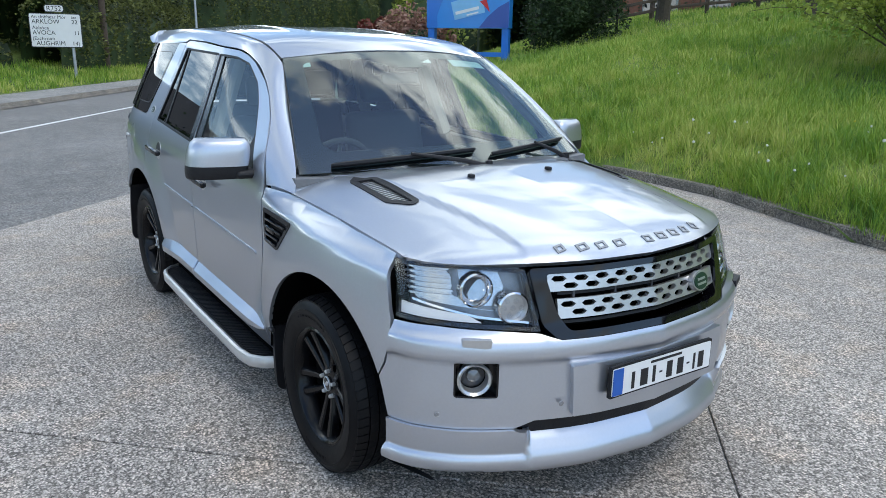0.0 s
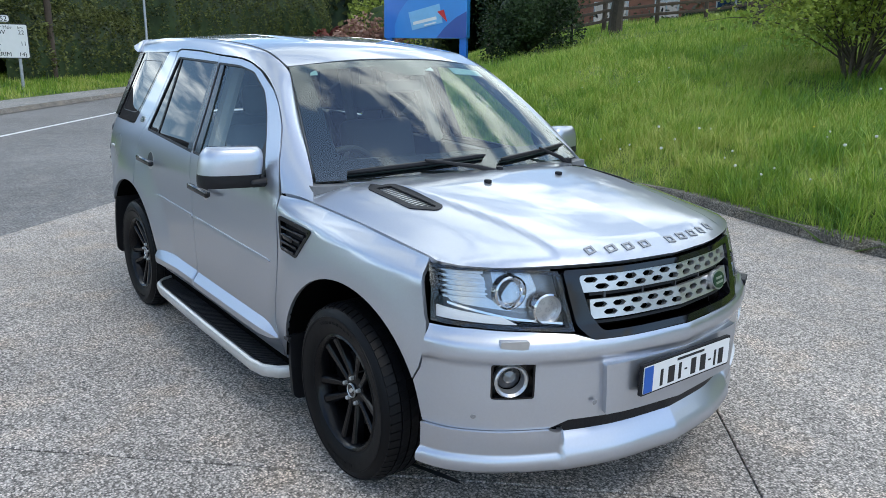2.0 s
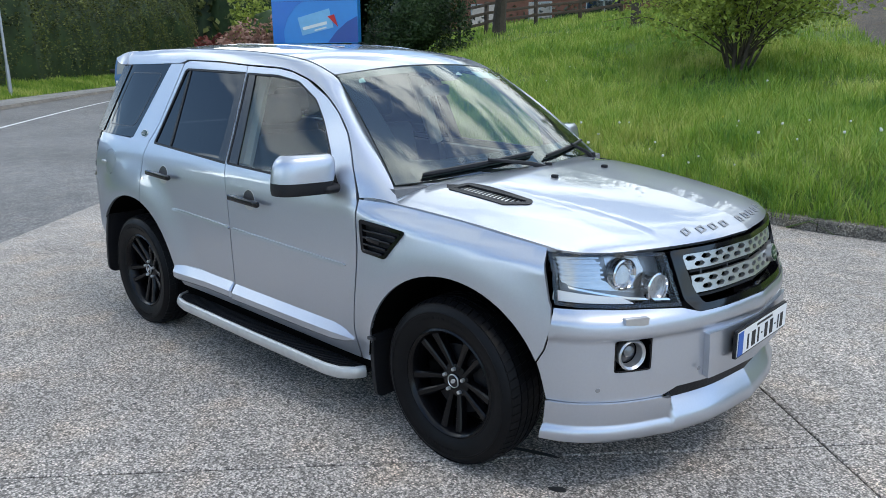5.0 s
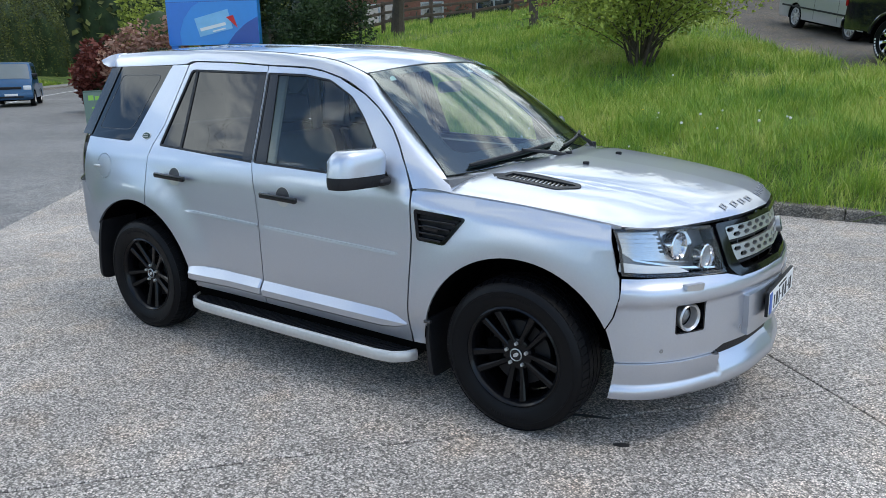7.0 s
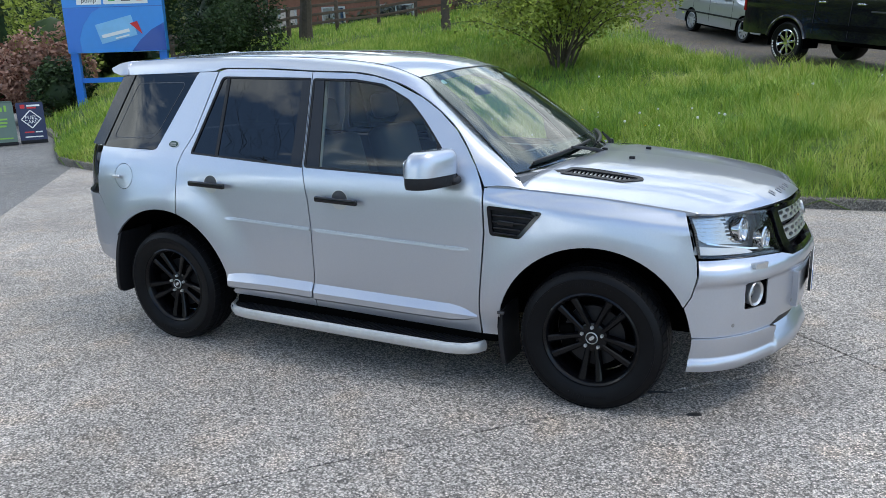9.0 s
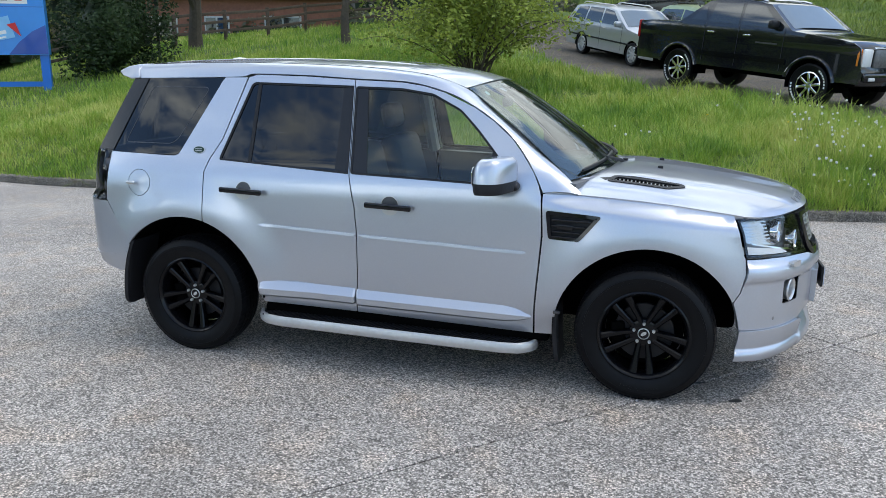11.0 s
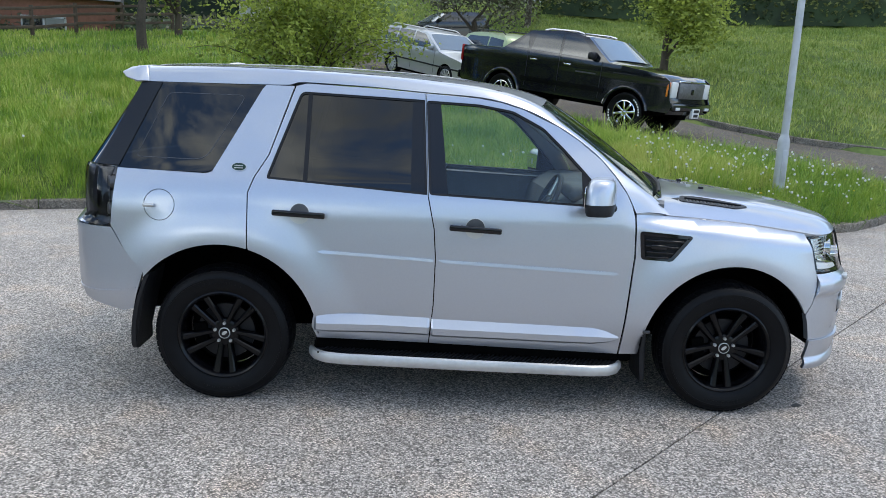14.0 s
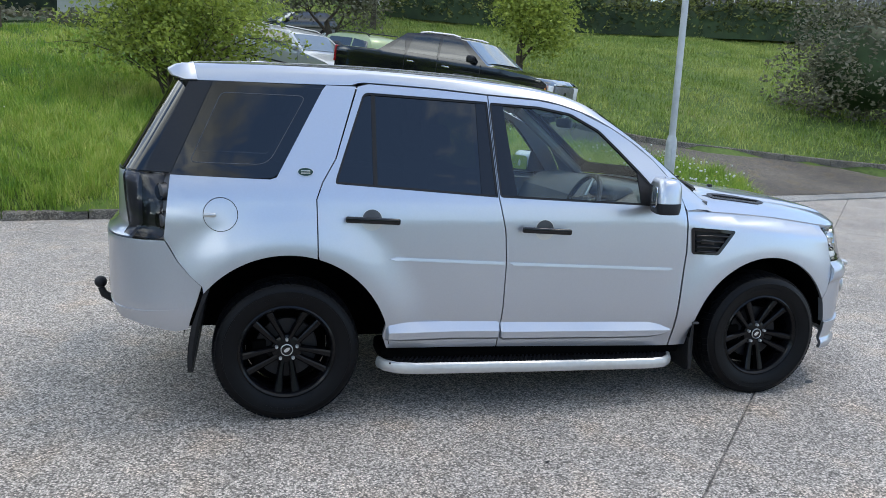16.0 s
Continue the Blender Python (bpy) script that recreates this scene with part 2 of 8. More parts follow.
BLUE = plain("plate_blue", (0.012, 0.10, 0.42), 0.4)
GREEN_BADGE = plain("badge_green", (0.006, 0.04, 0.022), 0.3, 0.0, 0.2)
CONCRETE = speckle("exposed_aggregate", (0.125, 0.111, 0.098), (0.385, 0.342, 0.302), (0.74, 0.67, 0.60), 0.0085, 0.20, 0.5, (1.0, 0.92, 0.84), 0.5)
ASPHALT = speckle("old_asphalt", (0.12, 0.116, 0.112), (0.21, 0.204, 0.195), (0.33, 0.32, 0.305), 0.014, 0.22, 0.4, (1.0, 0.96, 0.92), 0.25)
DRIVE = speckle("drive_asphalt", (0.055, 0.045, 0.036), (0.115, 0.094, 0.075), (0.20, 0.17, 0.135), 0.02, 0.35, 0.5, (0.9, 0.8, 0.5), 0.5)
PATH = speckle("footpath_concrete", (0.2, 0.19, 0.18), (0.3, 0.29, 0.27), (0.4, 0.39, 0.37), 0.02, 0.2, 0.3, (1, 0.97, 0.93), 0.4)
KERB = speckle("kerb_stone", (0.09, 0.078, 0.064), (0.19, 0.168, 0.138), (0.32, 0.29, 0.245), 0.012, 0.35, 0.6, (1, 0.95, 0.85), 3.0)
PAINT_WHITE = plain("road_paint", (0.72, 0.72, 0.70), 0.7, 0, 0, 0.15, 25, 0.3)


def grassy(name, stops, rough=0.5, trans=0.3, patch=0.45, clump=3.5, island=0.40):
    """Grass: colour drifts over wide patches, from tuft to tuft and from blade to blade."""
    m, n, l, b = material(name)
    b.inputs["Roughness"].default_value = rough
    b.inputs["Specular IOR Level"].default_value = 0.3
    g = n.new("ShaderNodeNewGeometry")
    total = None
    for scale, detail, weight in ((patch, 4, 1.35), (clump, 4, 0.9)):
        t = n.new("ShaderNodeTexNoise")
        t.inputs["Scale"].default_value = scale
        t.inputs["Detail"].default_value = detail
        l.new(g.outputs["Position"], t.inputs["Vector"])
        k = n.new("ShaderNodeMath")
        k.operation = "MULTIPLY_ADD"
        k.inputs[1].default_value = weight
        k.inputs[2].default_value = -weight * 0.5
        l.new(t.outputs["Fac"], k.inputs[0])
        if total is not None:
            l.new(total.outputs[0], k.inputs[2])
            k.inputs[1].default_value = weight
        total = k
    isl = n.new("ShaderNodeMath")
    isl.operation = "MULTIPLY_ADD"
    isl.inputs[1].default_value = island
    l.new(g.outputs["Random Per Island"], isl.inputs[0])
    l.new(total.outputs[0], isl.inputs[2])
    ra = n.new("ShaderNodeValToRGB")
    e = ra.color_ramp.elements
    e[0].position, e[0].color = stops[0][0], (*stops[0][1], 1)
    e[1].position, e[1].color = stops[-1][0], (*stops[-1][1], 1)
    for p, c in stops[1:-1]:
        e.new(p).color = (*c, 1)
    l.new(isl.outputs[0], ra.inputs[0])
    l.new(ra.outputs[0], b.inputs["Base Color"])
    if trans:
        tl = n.new("ShaderNodeBsdfTranslucent")
        mx = n.new("ShaderNodeMixShader")
        mx.inputs[0].default_value = trans
        l.new(ra.outputs[0], tl.inputs[0])
        l.new(b.outputs[0], mx.inputs[1])
        l.new(tl.outputs[0], mx.inputs[2])
        l.new(mx.outputs[0], n["Material Output"].inputs["Surface"])
    return m


SOIL = grassy("turf", [(0.2, (0.05, 0.08, 0.018)), (0.55, (0.105, 0.16, 0.034)), (0.9, (0.20, 0.21, 0.07))], 0.95, 0, 0.45, 6.0, 0.0)
GRASS = grassy("grass_blades", [(0.05, (0.040, 0.120, 0.038)), (0.34, (0.115, 0.245, 0.036)), (0.66, (0.27, 0.40, 0.050)), (1.0, (0.56, 0.57, 0.17))])
GRASS_FAR = grassy("grass_far", [(0.15, (0.085, 0.15, 0.035)), (0.5, (0.20, 0.29, 0.055)), (0.95, (0.42, 0.46, 0.14))], 0.7, 0.2, 0.3, 2.0)
LEAF = leafy("fresh_leaves", (0.12, 0.17, 0.03), (0.42, 0.49, 0.10), 0.5, 1.5, 0.45)
# dark foliage; also colours the cores that stand for shade inside bushes and hedges
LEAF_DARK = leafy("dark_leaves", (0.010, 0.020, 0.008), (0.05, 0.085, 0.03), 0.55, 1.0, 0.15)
LEAF_HEDGE = leafy("hedge_leaves", (0.024, 0.034, 0.012), (0.20, 0.225, 0.068), 0.6, 0.9, 0.25)
LEAF_RED = leafy("red_leaves", (0.09, 0.02, 0.016), (0.24, 0.07, 0.05), 0.5, 1.5, 0.2)
LEAF_PINK = leafy("pink_leaves", (0.22, 0.10, 0.07), (0.50, 0.30, 0.22), 0.5, 1.5, 0.2)
LEAF_GREY = leafy("grey_green_leaves", (0.07, 0.075, 0.045), (0.22, 0.21, 0.15), 0.6, 1.2, 0.2)
BARK = plain("bark", (0.075, 0.058, 0.042), 0.9, 0, 0, 0.4, 14, 0.8)
TIMBER = plain("weathered_timber", (0.085, 0.062, 0.045), 0.85, 0, 0, 0.35, 12, 0.6)
GALV = plain("galvanised_steel", (0.46, 0.48, 0.50), 0.5, 0.5, 0, 0.18, 9, 0.1)
LAMP_CLEAR = plain("bulb_glass", (0.20, 0.205, 0.21), 0.15, 0.4, 0.3, 0.1, 40)

# ---- geometry helpers ----
from mathutils.geometry import delaunay_2d_cdt


def mesh_of(name, verts, faces, mat, smooth=True, normals=None):
    me = bpy.data.meshes.new(name)
    me.from_pydata([tuple(v) for v in verts], [], faces)
    me.materials.append(mat)
    if smooth:
        me.shade_smooth()
    me.update()
    if normals is not None:
        me.normals_split_custom_set_from_vertices([tuple(v) for v in normals])
    return me


def under(ob, parent):
    if parent is not None:
        ob.parent = parent
    return ob


def part(name, bm, mat, parent=None, label="", smooth=True, angle=35):
    """Links a bmesh as one mesh object under a thing or a part."""
    me = bpy.data.meshes.new(name)
    bmesh.ops.recalc_face_normals(bm, faces=bm.faces)
    bm.to_mesh(me)
    bm.free()
    me.materials.append(mat)
    if smooth:
        me.shade_smooth()
        me.set_sharp_from_angle(angle=radians(angle))
    ob = under(new(name, me), parent)
    return tagged(ob, label)


def empty(name, m=Matrix(), label="", category="", group="", kind=""):
    ob = new(name)
    ob.empty_display_size = 0.1
    ob.matrix_world = m
    return tagged(ob, label, category, group, kind)


def box(bm, lo, hi, bevel=0.0, m=None, seg=2):
    r = bmesh.ops.create_cube(bm, size=1)
    vs = r["verts"]
    c = [(a + b) / 2 for a, b in zip(lo, hi)]
    s = [b - a for a, b in zip(lo, hi)]
    for v in vs:
        v.co = Vector((v.co.x * s[0] + c[0], v.co.y * s[1] + c[1], v.co.z * s[2] + c[2]))
    if m is not None:
        bmesh.ops.transform(bm, matrix=m, verts=vs)
    if bevel:
        es = list({e for v in vs for e in v.link_edges})
        bmesh.ops.bevel(bm, geom=es, offset=bevel, segments=seg, affect="EDGES", profile=0.5)
    return bm


def tube(bm, pts, radii, n=10, cap=True):
    """A round tube along pts; radii: one, or one for each point."""
    pts = [Vector(p) for p in pts]
    if not hasattr(radii, "__len__"):
        radii = [radii] * len(pts)
    rings = []
    up = None
    for i, p in enumerate(pts):
        d = (pts[min(i + 1, len(pts) - 1)] - pts[max(i - 1, 0)]).normalized()
        if up is None:
            up = d.orthogonal().normalized()
        up = (up - d * up.dot(d)).normalized()
        side = d.cross(up)
        rings.append([bm.verts.new(p + (up * math.cos(2 * math.pi * k / n) + side * math.sin(2 * math.pi * k / n)) * radii[i]) for k in range(n)])
    for a, b in zip(rings, rings[1:]):
        for k in range(n):
            bm.faces.new((a[k], a[(k + 1) % n], b[(k + 1) % n], b[k]))
    if cap:
        bm.faces.new(rings[0][::-1])
        bm.faces.new(rings[-1])
    return bm


def lathe(bm, prof, n=48, m=None, closed=False):
    """Turns a profile of (radius, height) about the local z axis."""
    vs = [[bm.verts.new((r * math.cos(2 * math.pi * k / n), r * math.sin(2 * math.pi * k / n), h)) for k in range(n)] for r, h in prof]
    pairs = list(zip(vs, vs[1:])) + ([(vs[-1], vs[0])] if closed else [])
    for a, b in pairs:
        for k in range(n):
            bm.faces.new((a[k], a[(k + 1) % n], b[(k + 1) % n], b[k]))
    if m is not None:
        bmesh.ops.transform(bm, matrix=m, verts=[v for ring in vs for v in ring])
    return bm


def prism(bm, poly, h0, h1, m=None, bevel=0.0):
    """A polygon in the local xy plane, raised from h0 to h1."""
    a = [bm.verts.new((x, y, h0)) for x, y in poly]
    b = [bm.verts.new((x, y, h1)) for x, y in poly]
    bm.faces.new(a[::-1])
    top = bm.faces.new(b)
    n = len(poly)
    for i in range(n):
        bm.faces.new((a[i], a[(i + 1) % n], b[(i + 1) % n], b[i]))
    if bevel:
        r = bmesh.ops.bevel(bm, geom=list(top.edges), offset=bevel, segments=2, affect="EDGES", profile=0.5)
    if m is not None:
        bmesh.ops.transform(bm, matrix=m, verts=[v for v in bm.verts if v in set(a + b)] if not bevel else bm.verts)
    return bm


def curve(tab, v):
    """A smooth (monotone cubic) line through (x, y) rows."""
    if v <= tab[0][0]:
        return tab[0][1]
    if v >= tab[-1][0]:
        return tab[-1][1]
    for i in range(len(tab) - 1):
        if v <= tab[i + 1][0]:
            break
    def slope(k):
        return (tab[k + 1][1] - tab[k][1]) / (tab[k + 1][0] - tab[k][0])
    def tan(k):
        if k == 0:
            return slope(0)
        if k == len(tab) - 1:
            return slope(k - 1)
        a, b = slope(k - 1), slope(k)
        return 0 if a * b <= 0 else 2 * a * b / (a + b)
    h = tab[i + 1][0] - tab[i][0]
    t = (v - tab[i][0]) / h
    m0, m1 = tan(i) * h, tan(i + 1) * h
    return (2 * t**3 - 3 * t**2 + 1) * tab[i][1] + (t**3 - 2 * t**2 + t) * m0 + (-2 * t**3 + 3 * t**2) * tab[i + 1][1] + (t**3 - t**2) * m1


def rounded(poly, r, n=5):
    """A polygon with its corners rounded; r: one radius, or one for each corner."""
    out = []
    k = len(poly)
    rs = r if hasattr(r, "__len__") else [r] * k
    for i in range(k):
        p = Vector(poly[i])
        a, b = Vector(poly[i - 1]) - p, Vector(poly[(i + 1) % k]) - p
        q = min(rs[i], a.length * 0.45, b.length * 0.45)
        if q < 1e-4:
            out.append(tuple(p))
            continue
        s, e = p + a.normalized() * q, p + b.normalized() * q
        for j in range(n + 1):
            t = j / n
            out.append(tuple(s * (1 - t) ** 2 + p * 2 * t * (1 - t) + e * t * t))
    return out


def arc(cx, cz, r, a0, a1, n=24, rz=None):
    rz = rz or r
    return [(cx + r * math.cos(radians(a0 + (a1 - a0) * i / n)), cz + rz * math.sin(radians(a0 + (a1 - a0) * i / n))) for i in range(n + 1)]


def inside(px, py, poly):
    q = np.array(poly)
    x0, y0 = q[:, 0], q[:, 1]
    x1, y1 = np.roll(x0, -1), np.roll(y0, -1)
    px, py = np.asarray(px)[:, None], np.asarray(py)[:, None]
    c = ((y0 > py) != (y1 > py)) & (px < (x1 - x0) * (py - y0) / np.where(y1 == y0, 1e-9, y1 - y0) + x0)
    return c.sum(1) % 2 == 1


def edge_distance(px, py, poly):
    q = np.array(poly)
    a, b = q, np.roll(q, -1, 0)
    p = np.stack([px, py], 1)[:, None, :]
    d = b - a
    t = np.clip(((p - a) * d).sum(2) / np.maximum((d * d).sum(1), 1e-12), 0, 1)
    return np.sqrt((((a + d * t[..., None]) - p) ** 2).sum(2)).min(1)


def densify(poly, step):
    out = []
    for i in range(len(poly)):
        a, b = poly[i], poly[(i + 1) % len(poly)]
        k = max(1, int(math.ceil(math.dist(a, b) / step)))
        out += [(a[0] + (b[0] - a[0]) * j / k, a[1] + (b[1] - a[1]) * j / k) for j in range(k)]
    return out


def skin(name, outline, fn, mat, parent, step=0.045, holes=(), thick=0.014, label="", lip=0.004, out=1.0):
    """A sheet over an outline in (u, v), laid on the surface fn(u, v) and turned down along its edges."""
    loops = [densify(outline, step)] + [densify(h, step) for h in holes]
    o = np.array(loops[0])
    gx, gy = np.meshgrid(np.arange(o[:, 0].min(), o[:, 0].max(), step), np.arange(o[:, 1].min(), o[:, 1].max(), step))
    gx, gy = gx.ravel(), gy.ravel()
    keep = inside(gx, gy, loops[0])
    for h in loops[1:]:
        keep &= ~inside(gx, gy, h)
    gx, gy = gx[keep], gy[keep]
    for h in loops:
        if len(gx):
            k = edge_distance(gx, gy, h) > step * 0.45
            gx, gy = gx[k], gy[k]
    pts, edges = [], []
    for h in loops:
        s = len(pts)
        pts += [Vector(p) for p in h]
        edges += [(s + i, s + (i + 1) % len(h)) for i in range(len(h))]
    pts += [Vector((a, b)) for a, b in zip(gx, gy)]
    v2, _, tris, _, _, _ = delaunay_2d_cdt(pts, edges, [], 0, 1e-6)
    cx = np.array([sum(v2[i][0] for i in t) / 3 for t in tris])
    cy = np.array([sum(v2[i][1] for i in t) / 3 for t in tris])
    ok = inside(cx, cy, loops[0])
    for h in loops[1:]:
        ok &= ~inside(cx, cy, h)
    faces = [tuple(t) for t, k in zip(tris, ok) if k]
    e = 1e-3
    P, N = [], []
    for u, v in v2:
        p = Vector(fn(u, v))
        du, dv = Vector(fn(u + e, v)) - Vector(fn(u - e, v)), Vector(fn(u, v + e)) - Vector(fn(u, v - e))
        n = du.cross(dv)
        n = n.normalized() if n.length > 1e-12 else Vector((0, 0, 1))
        P.append(p)
        N.append(n * out)
    if out < 0:
        faces = [f[::-1] for f in faces]
    count = {}
    for f in faces:
        for i in range(3):
            count[(f[i], f[(i + 1) % 3])] = 1
    rim = [(a, b) for a, b in count if (b, a) not in count]
    idx = {}
    def ring(i):
        if i not in idx:
            idx[i] = len(P)
            nn = N[i]
            P.append(P[i]); N.append(nn)
            P.append(P[i] - nn * thick); N.append(nn)
        return idx[i]
    acc = {}
    for a, b in rim:
        ra, rb = ring(a), ring(b)
        faces.append((rb, ra, ra + 1, rb + 1))
        d = (P[b] - P[a])
        s = d.cross(N[a])
        for k in (ra, ra + 1, rb, rb + 1):
            acc[k] = acc.get(k, Vector()) + s
    for k, s in acc.items():
        if s.length > 1e-12:
            N[k] = s.normalized()
    me = mesh_of(name, P, faces, mat, True, N)
    return tagged(under(new(name, me), parent), label)

# ---- ground, road, bank ----
# front edge of the grass bank, from the road round to the entrance drive
EDGE_LINE = [(-60, 45), (-40, 27.5), (-26, 16.8), (-18, 10.6), (-15, 8.7), (-12, 6.4), (-10.4, 5.25), (-9.0, 4.7), (-7.5, 4.5), (-6.0, 4.55), (-5.0, 5.0), (-4.2, 5.25), (-3.1, 5.42), (-1.7, 5.38), (-0.9, 5.1), (-0.2, 4.86), (0.6, 4.60), (1.4, 4.54), (2.3, 4.53), (3.2, 4.62), (4.0, 4.78), (4.8, 4.98), (5.5, 5.35), (6.2, 5.95), (6.9, 6.7), (7.5, 7.3)]
# near edge of the drive, from the tip of the patch up past the parked cars
NEAR_DRIVE = [(7.5, 7.3), (7.4, 8.0), (6.6, 8.9), (5.2, 9.8), (3.2, 10.9), (1.2, 12.6), (-0.8, 15.2), (-2.6, 18.5), (-4.2, 21.5), (-6.5, 25.0)]
FAR_DRIVE = [(40, 6.0), (26, 8.5), (19, 10.6), (14.5, 12.3), (11.2, 13.6), (8.6, 13.9), (6.4, 15.2), (4.6, 17.2), (3.0, 20.5), (1.2, 24.5), (-1.0, 29.0)]
PATCH = EDGE_LINE + NEAR_DRIVE[1:] + [(-9, 30), (-14, 60), (-60, 90)]
FARSIDE = FAR_DRIVE + [(-3, 36), (-14, 60), (-30, 120), (120, 120), (120, -10), (60, 2)]


def np_edge(px, py, line):
    q = np.array(line)
    a, b = q[:-1], q[1:]
    p = np.stack([px, py], 1)[:, None, :]
    d = b - a
    t = np.clip(((p - a) * d).sum(2) / (d * d).sum(1), 0, 1)
    return np.sqrt((((a + d * t[..., None]) - p) ** 2).sum(2)).min(1)


def np_ease(t):
    t = np.clip(t, 0, 1)
    return t * t * (3 - 2 * t)


def hill(px, py):
    """The slope's height, with no kerbs: it rises away from the yard and to the west."""
    px, py = np.asarray(px, float), np.asarray(py, float)
    d = np_edge(px, py, EDGE_LINE)
    h = 0.10 * np_ease(d / 0.5) + 0.28 * np_ease(d / 1.4) + (0.112 + 0.038 * np_ease((1.5 - px) / 6.5)) * np.clip(d - 0.8, 0, None)
    h += 0.055 * np.clip(-px - 2, 0, 25) * np.clip(d / 9, 0, 1)
    e = np.clip(px - 6, 0, 40)
    h -= np.clip(e * 0.11, 0, 2.2) * np.clip(d / 6, 0, 1)
    far = np_edge(px, py, FAR_DRIVE) * inside(px, py, FARSIDE)
    h += 0.20 * np.clip(far, 0, 5) + 0.13 * np.clip(far - 5, 0, 40)
    return h


def on_drive(px, py):
    return inside(px, py, DRIVE_POLY)


# where the drive meets the yard
MOUTH = [(7.5, 7.3), (8.6, 8.9), (10.2, 9.25), (12.6, 10.0), (15, 10.3), (19, 9.4), (26, 7.3), (40, 4.0)]
DRIVE_POLY = NEAR_DRIVE + [(-3, 30), (-1.0, 29.0)] + FAR_DRIVE[::-1][1:] + MOUTH[::-1][:-1]


def drive_height(px, py):
    d = np.minimum(np_edge(px, py, EDGE_LINE), np_edge(px, py, MOUTH))
    return hill(px, py) * np_ease(d / 3.2)


def bank_height(px, py):
    px, py = np.asarray(px, float), np.asarray(py, float)
    lumps = np.array([noise.noise(Vector((x * 0.5, y * 0.5, 1.3))) * 0.07 + noise.noise(Vector((x * 1.7, y * 1.7, 4.3))) * 0.03 for x, y in zip(px, py)])
    h = hill(px, py) + lumps * np.clip(np_edge(px, py, EDGE_LINE) / 1.0, 0, 1) + 0.10
    low = drive_height(px, py) - 0.08
    grassy = (inside(px, py, PATCH) | inside(px, py, FARSIDE)) & ~on_drive(px, py)
    return np.where(grassy, h, low)


def sheet(name, poly, height, mat, step, label, kind="structure", category=""):
    loop = densify(poly, step)
    o = np.array(loop)
    gx, gy = np.meshgrid(np.arange(o[:, 0].min(), o[:, 0].max(), step), np.arange(o[:, 1].min(), o[:, 1].max(), step))
    gx, gy = gx.ravel(), gy.ravel()
    k = inside(gx, gy, loop)
    gx, gy = gx[k], gy[k]
    k = edge_distance(gx, gy, loop) > step * 0.4
    gx, gy = gx[k], gy[k]
    pts = [Vector(p) for p in loop] + [Vector((a, b)) for a, b in zip(gx, gy)]
    v2, _, tris, _, _, _ = delaunay_2d_cdt(pts, [(i, (i + 1) % len(loop)) for i in range(len(loop))], [], 0, 1e-6)
    cx = np.array([sum(v2[i][0] for i in t) / 3 for t in tris])
    cy = np.array([sum(v2[i][1] for i in t) / 3 for t in tris])
    ok = inside(cx, cy, loop)
    z = height(np.array([v[0] for v in v2]), np.array([v[1] for v in v2]))
    me = mesh_of(name, [(v[0], v[1], zz) for v, zz in zip(v2, z)], [tuple(t) for t, k in zip(tris, ok) if k], mat)
    return tagged(new(name, me), label, category, kind=kind)


bm = bmesh.new()
bmesh.ops.create_grid(bm, x_segments=24, y_segments=24, size=900, matrix=Matrix.Translation((0, 0, -0.014)))
tagged(part("ground", bm, ASPHALT, None, "worn grey asphalt yard and road with patches"), kind="structure")

BANK = [(x, y) for x, y in EDGE_LINE if x > -27] + [(x, y + 0.1) for x, y in MOUTH[1:]] + [(48, 4.0), (48, 50), (-55, 50), (-40, 27.5)]
sheet("grass_bank", BANK, bank_height, SOIL, 0.7, "rough green grass bank rising from a low kerb")
sheet("drive", DRIVE_POLY, lambda x, y: drive_height(x, y) + 0.01, DRIVE, 0.5, "weathered asphalt drive with moss and dirt")

# ---- yard and road furniture of the ground ----
def mesh_np(name, verts, faces, mat, smooth=False):
    """A mesh from arrays; faces all have the same number of corners."""
    me = bpy.data.meshes.new(name)
    verts, faces = np.asarray(verts, np.float32), np.asarray(faces, np.int32)
    n, k = faces.shape
    me.vertices.add(len(verts))
    me.vertices.foreach_set("co", verts.ravel())
    me.loops.add(n * k)
    me.loops.foreach_set("vertex_index", faces.ravel())
    me.polygons.add(n)
    me.polygons.foreach_set("loop_start", np.arange(0, n * k, k, dtype=np.int32))
    me.polygons.foreach_set("loop_total", np.full(n, k, np.int32))
    me.materials.append(mat)
    me.update(calc_edges=True)
    me.validate()
    if smooth:
        me.shade_smooth()
    return me


def height_at(x, y):
    return float(bank_height(np.array([x]), np.array([y]))[0])


# far kerb, footpath and verge across the road
UP, OUT = Vector((-0.826, 0.564, 0)), Vector((-0.564, -0.826, 0))
KERB_0 = Vector((-16.9, -0.64, 0))


def road_strip(name, d0, d1, z0, z1, mat, label, t0=-60.0, t1=90.0, n=75, bend=0.0028, kind="structure", category=""):
    """A strip along the road, d0 to d1 beyond the far kerb."""
    vs, fs = [], []
    for i in range(n + 1):
        t = t0 + (t1 - t0) * i / n
        c = KERB_0 + UP * t - OUT * (bend * max(0, t - 8) ** 2)
        for d, z in ((d0, z0), (d1, z1)):
            p = c + OUT * d
            vs.append((p.x, p.y, z))
    fs = [(2 * i, 2 * i + 2, 2 * i + 3, 2 * i + 1) for i in range(n)]
    return tagged(new(name, mesh_of(name, vs, fs, mat)), label, category, kind=kind)


def along_road(t, d, bend=0.0028):
    return KERB_0 + UP * t - OUT * (bend * max(0, t - 8) ** 2) + OUT * d


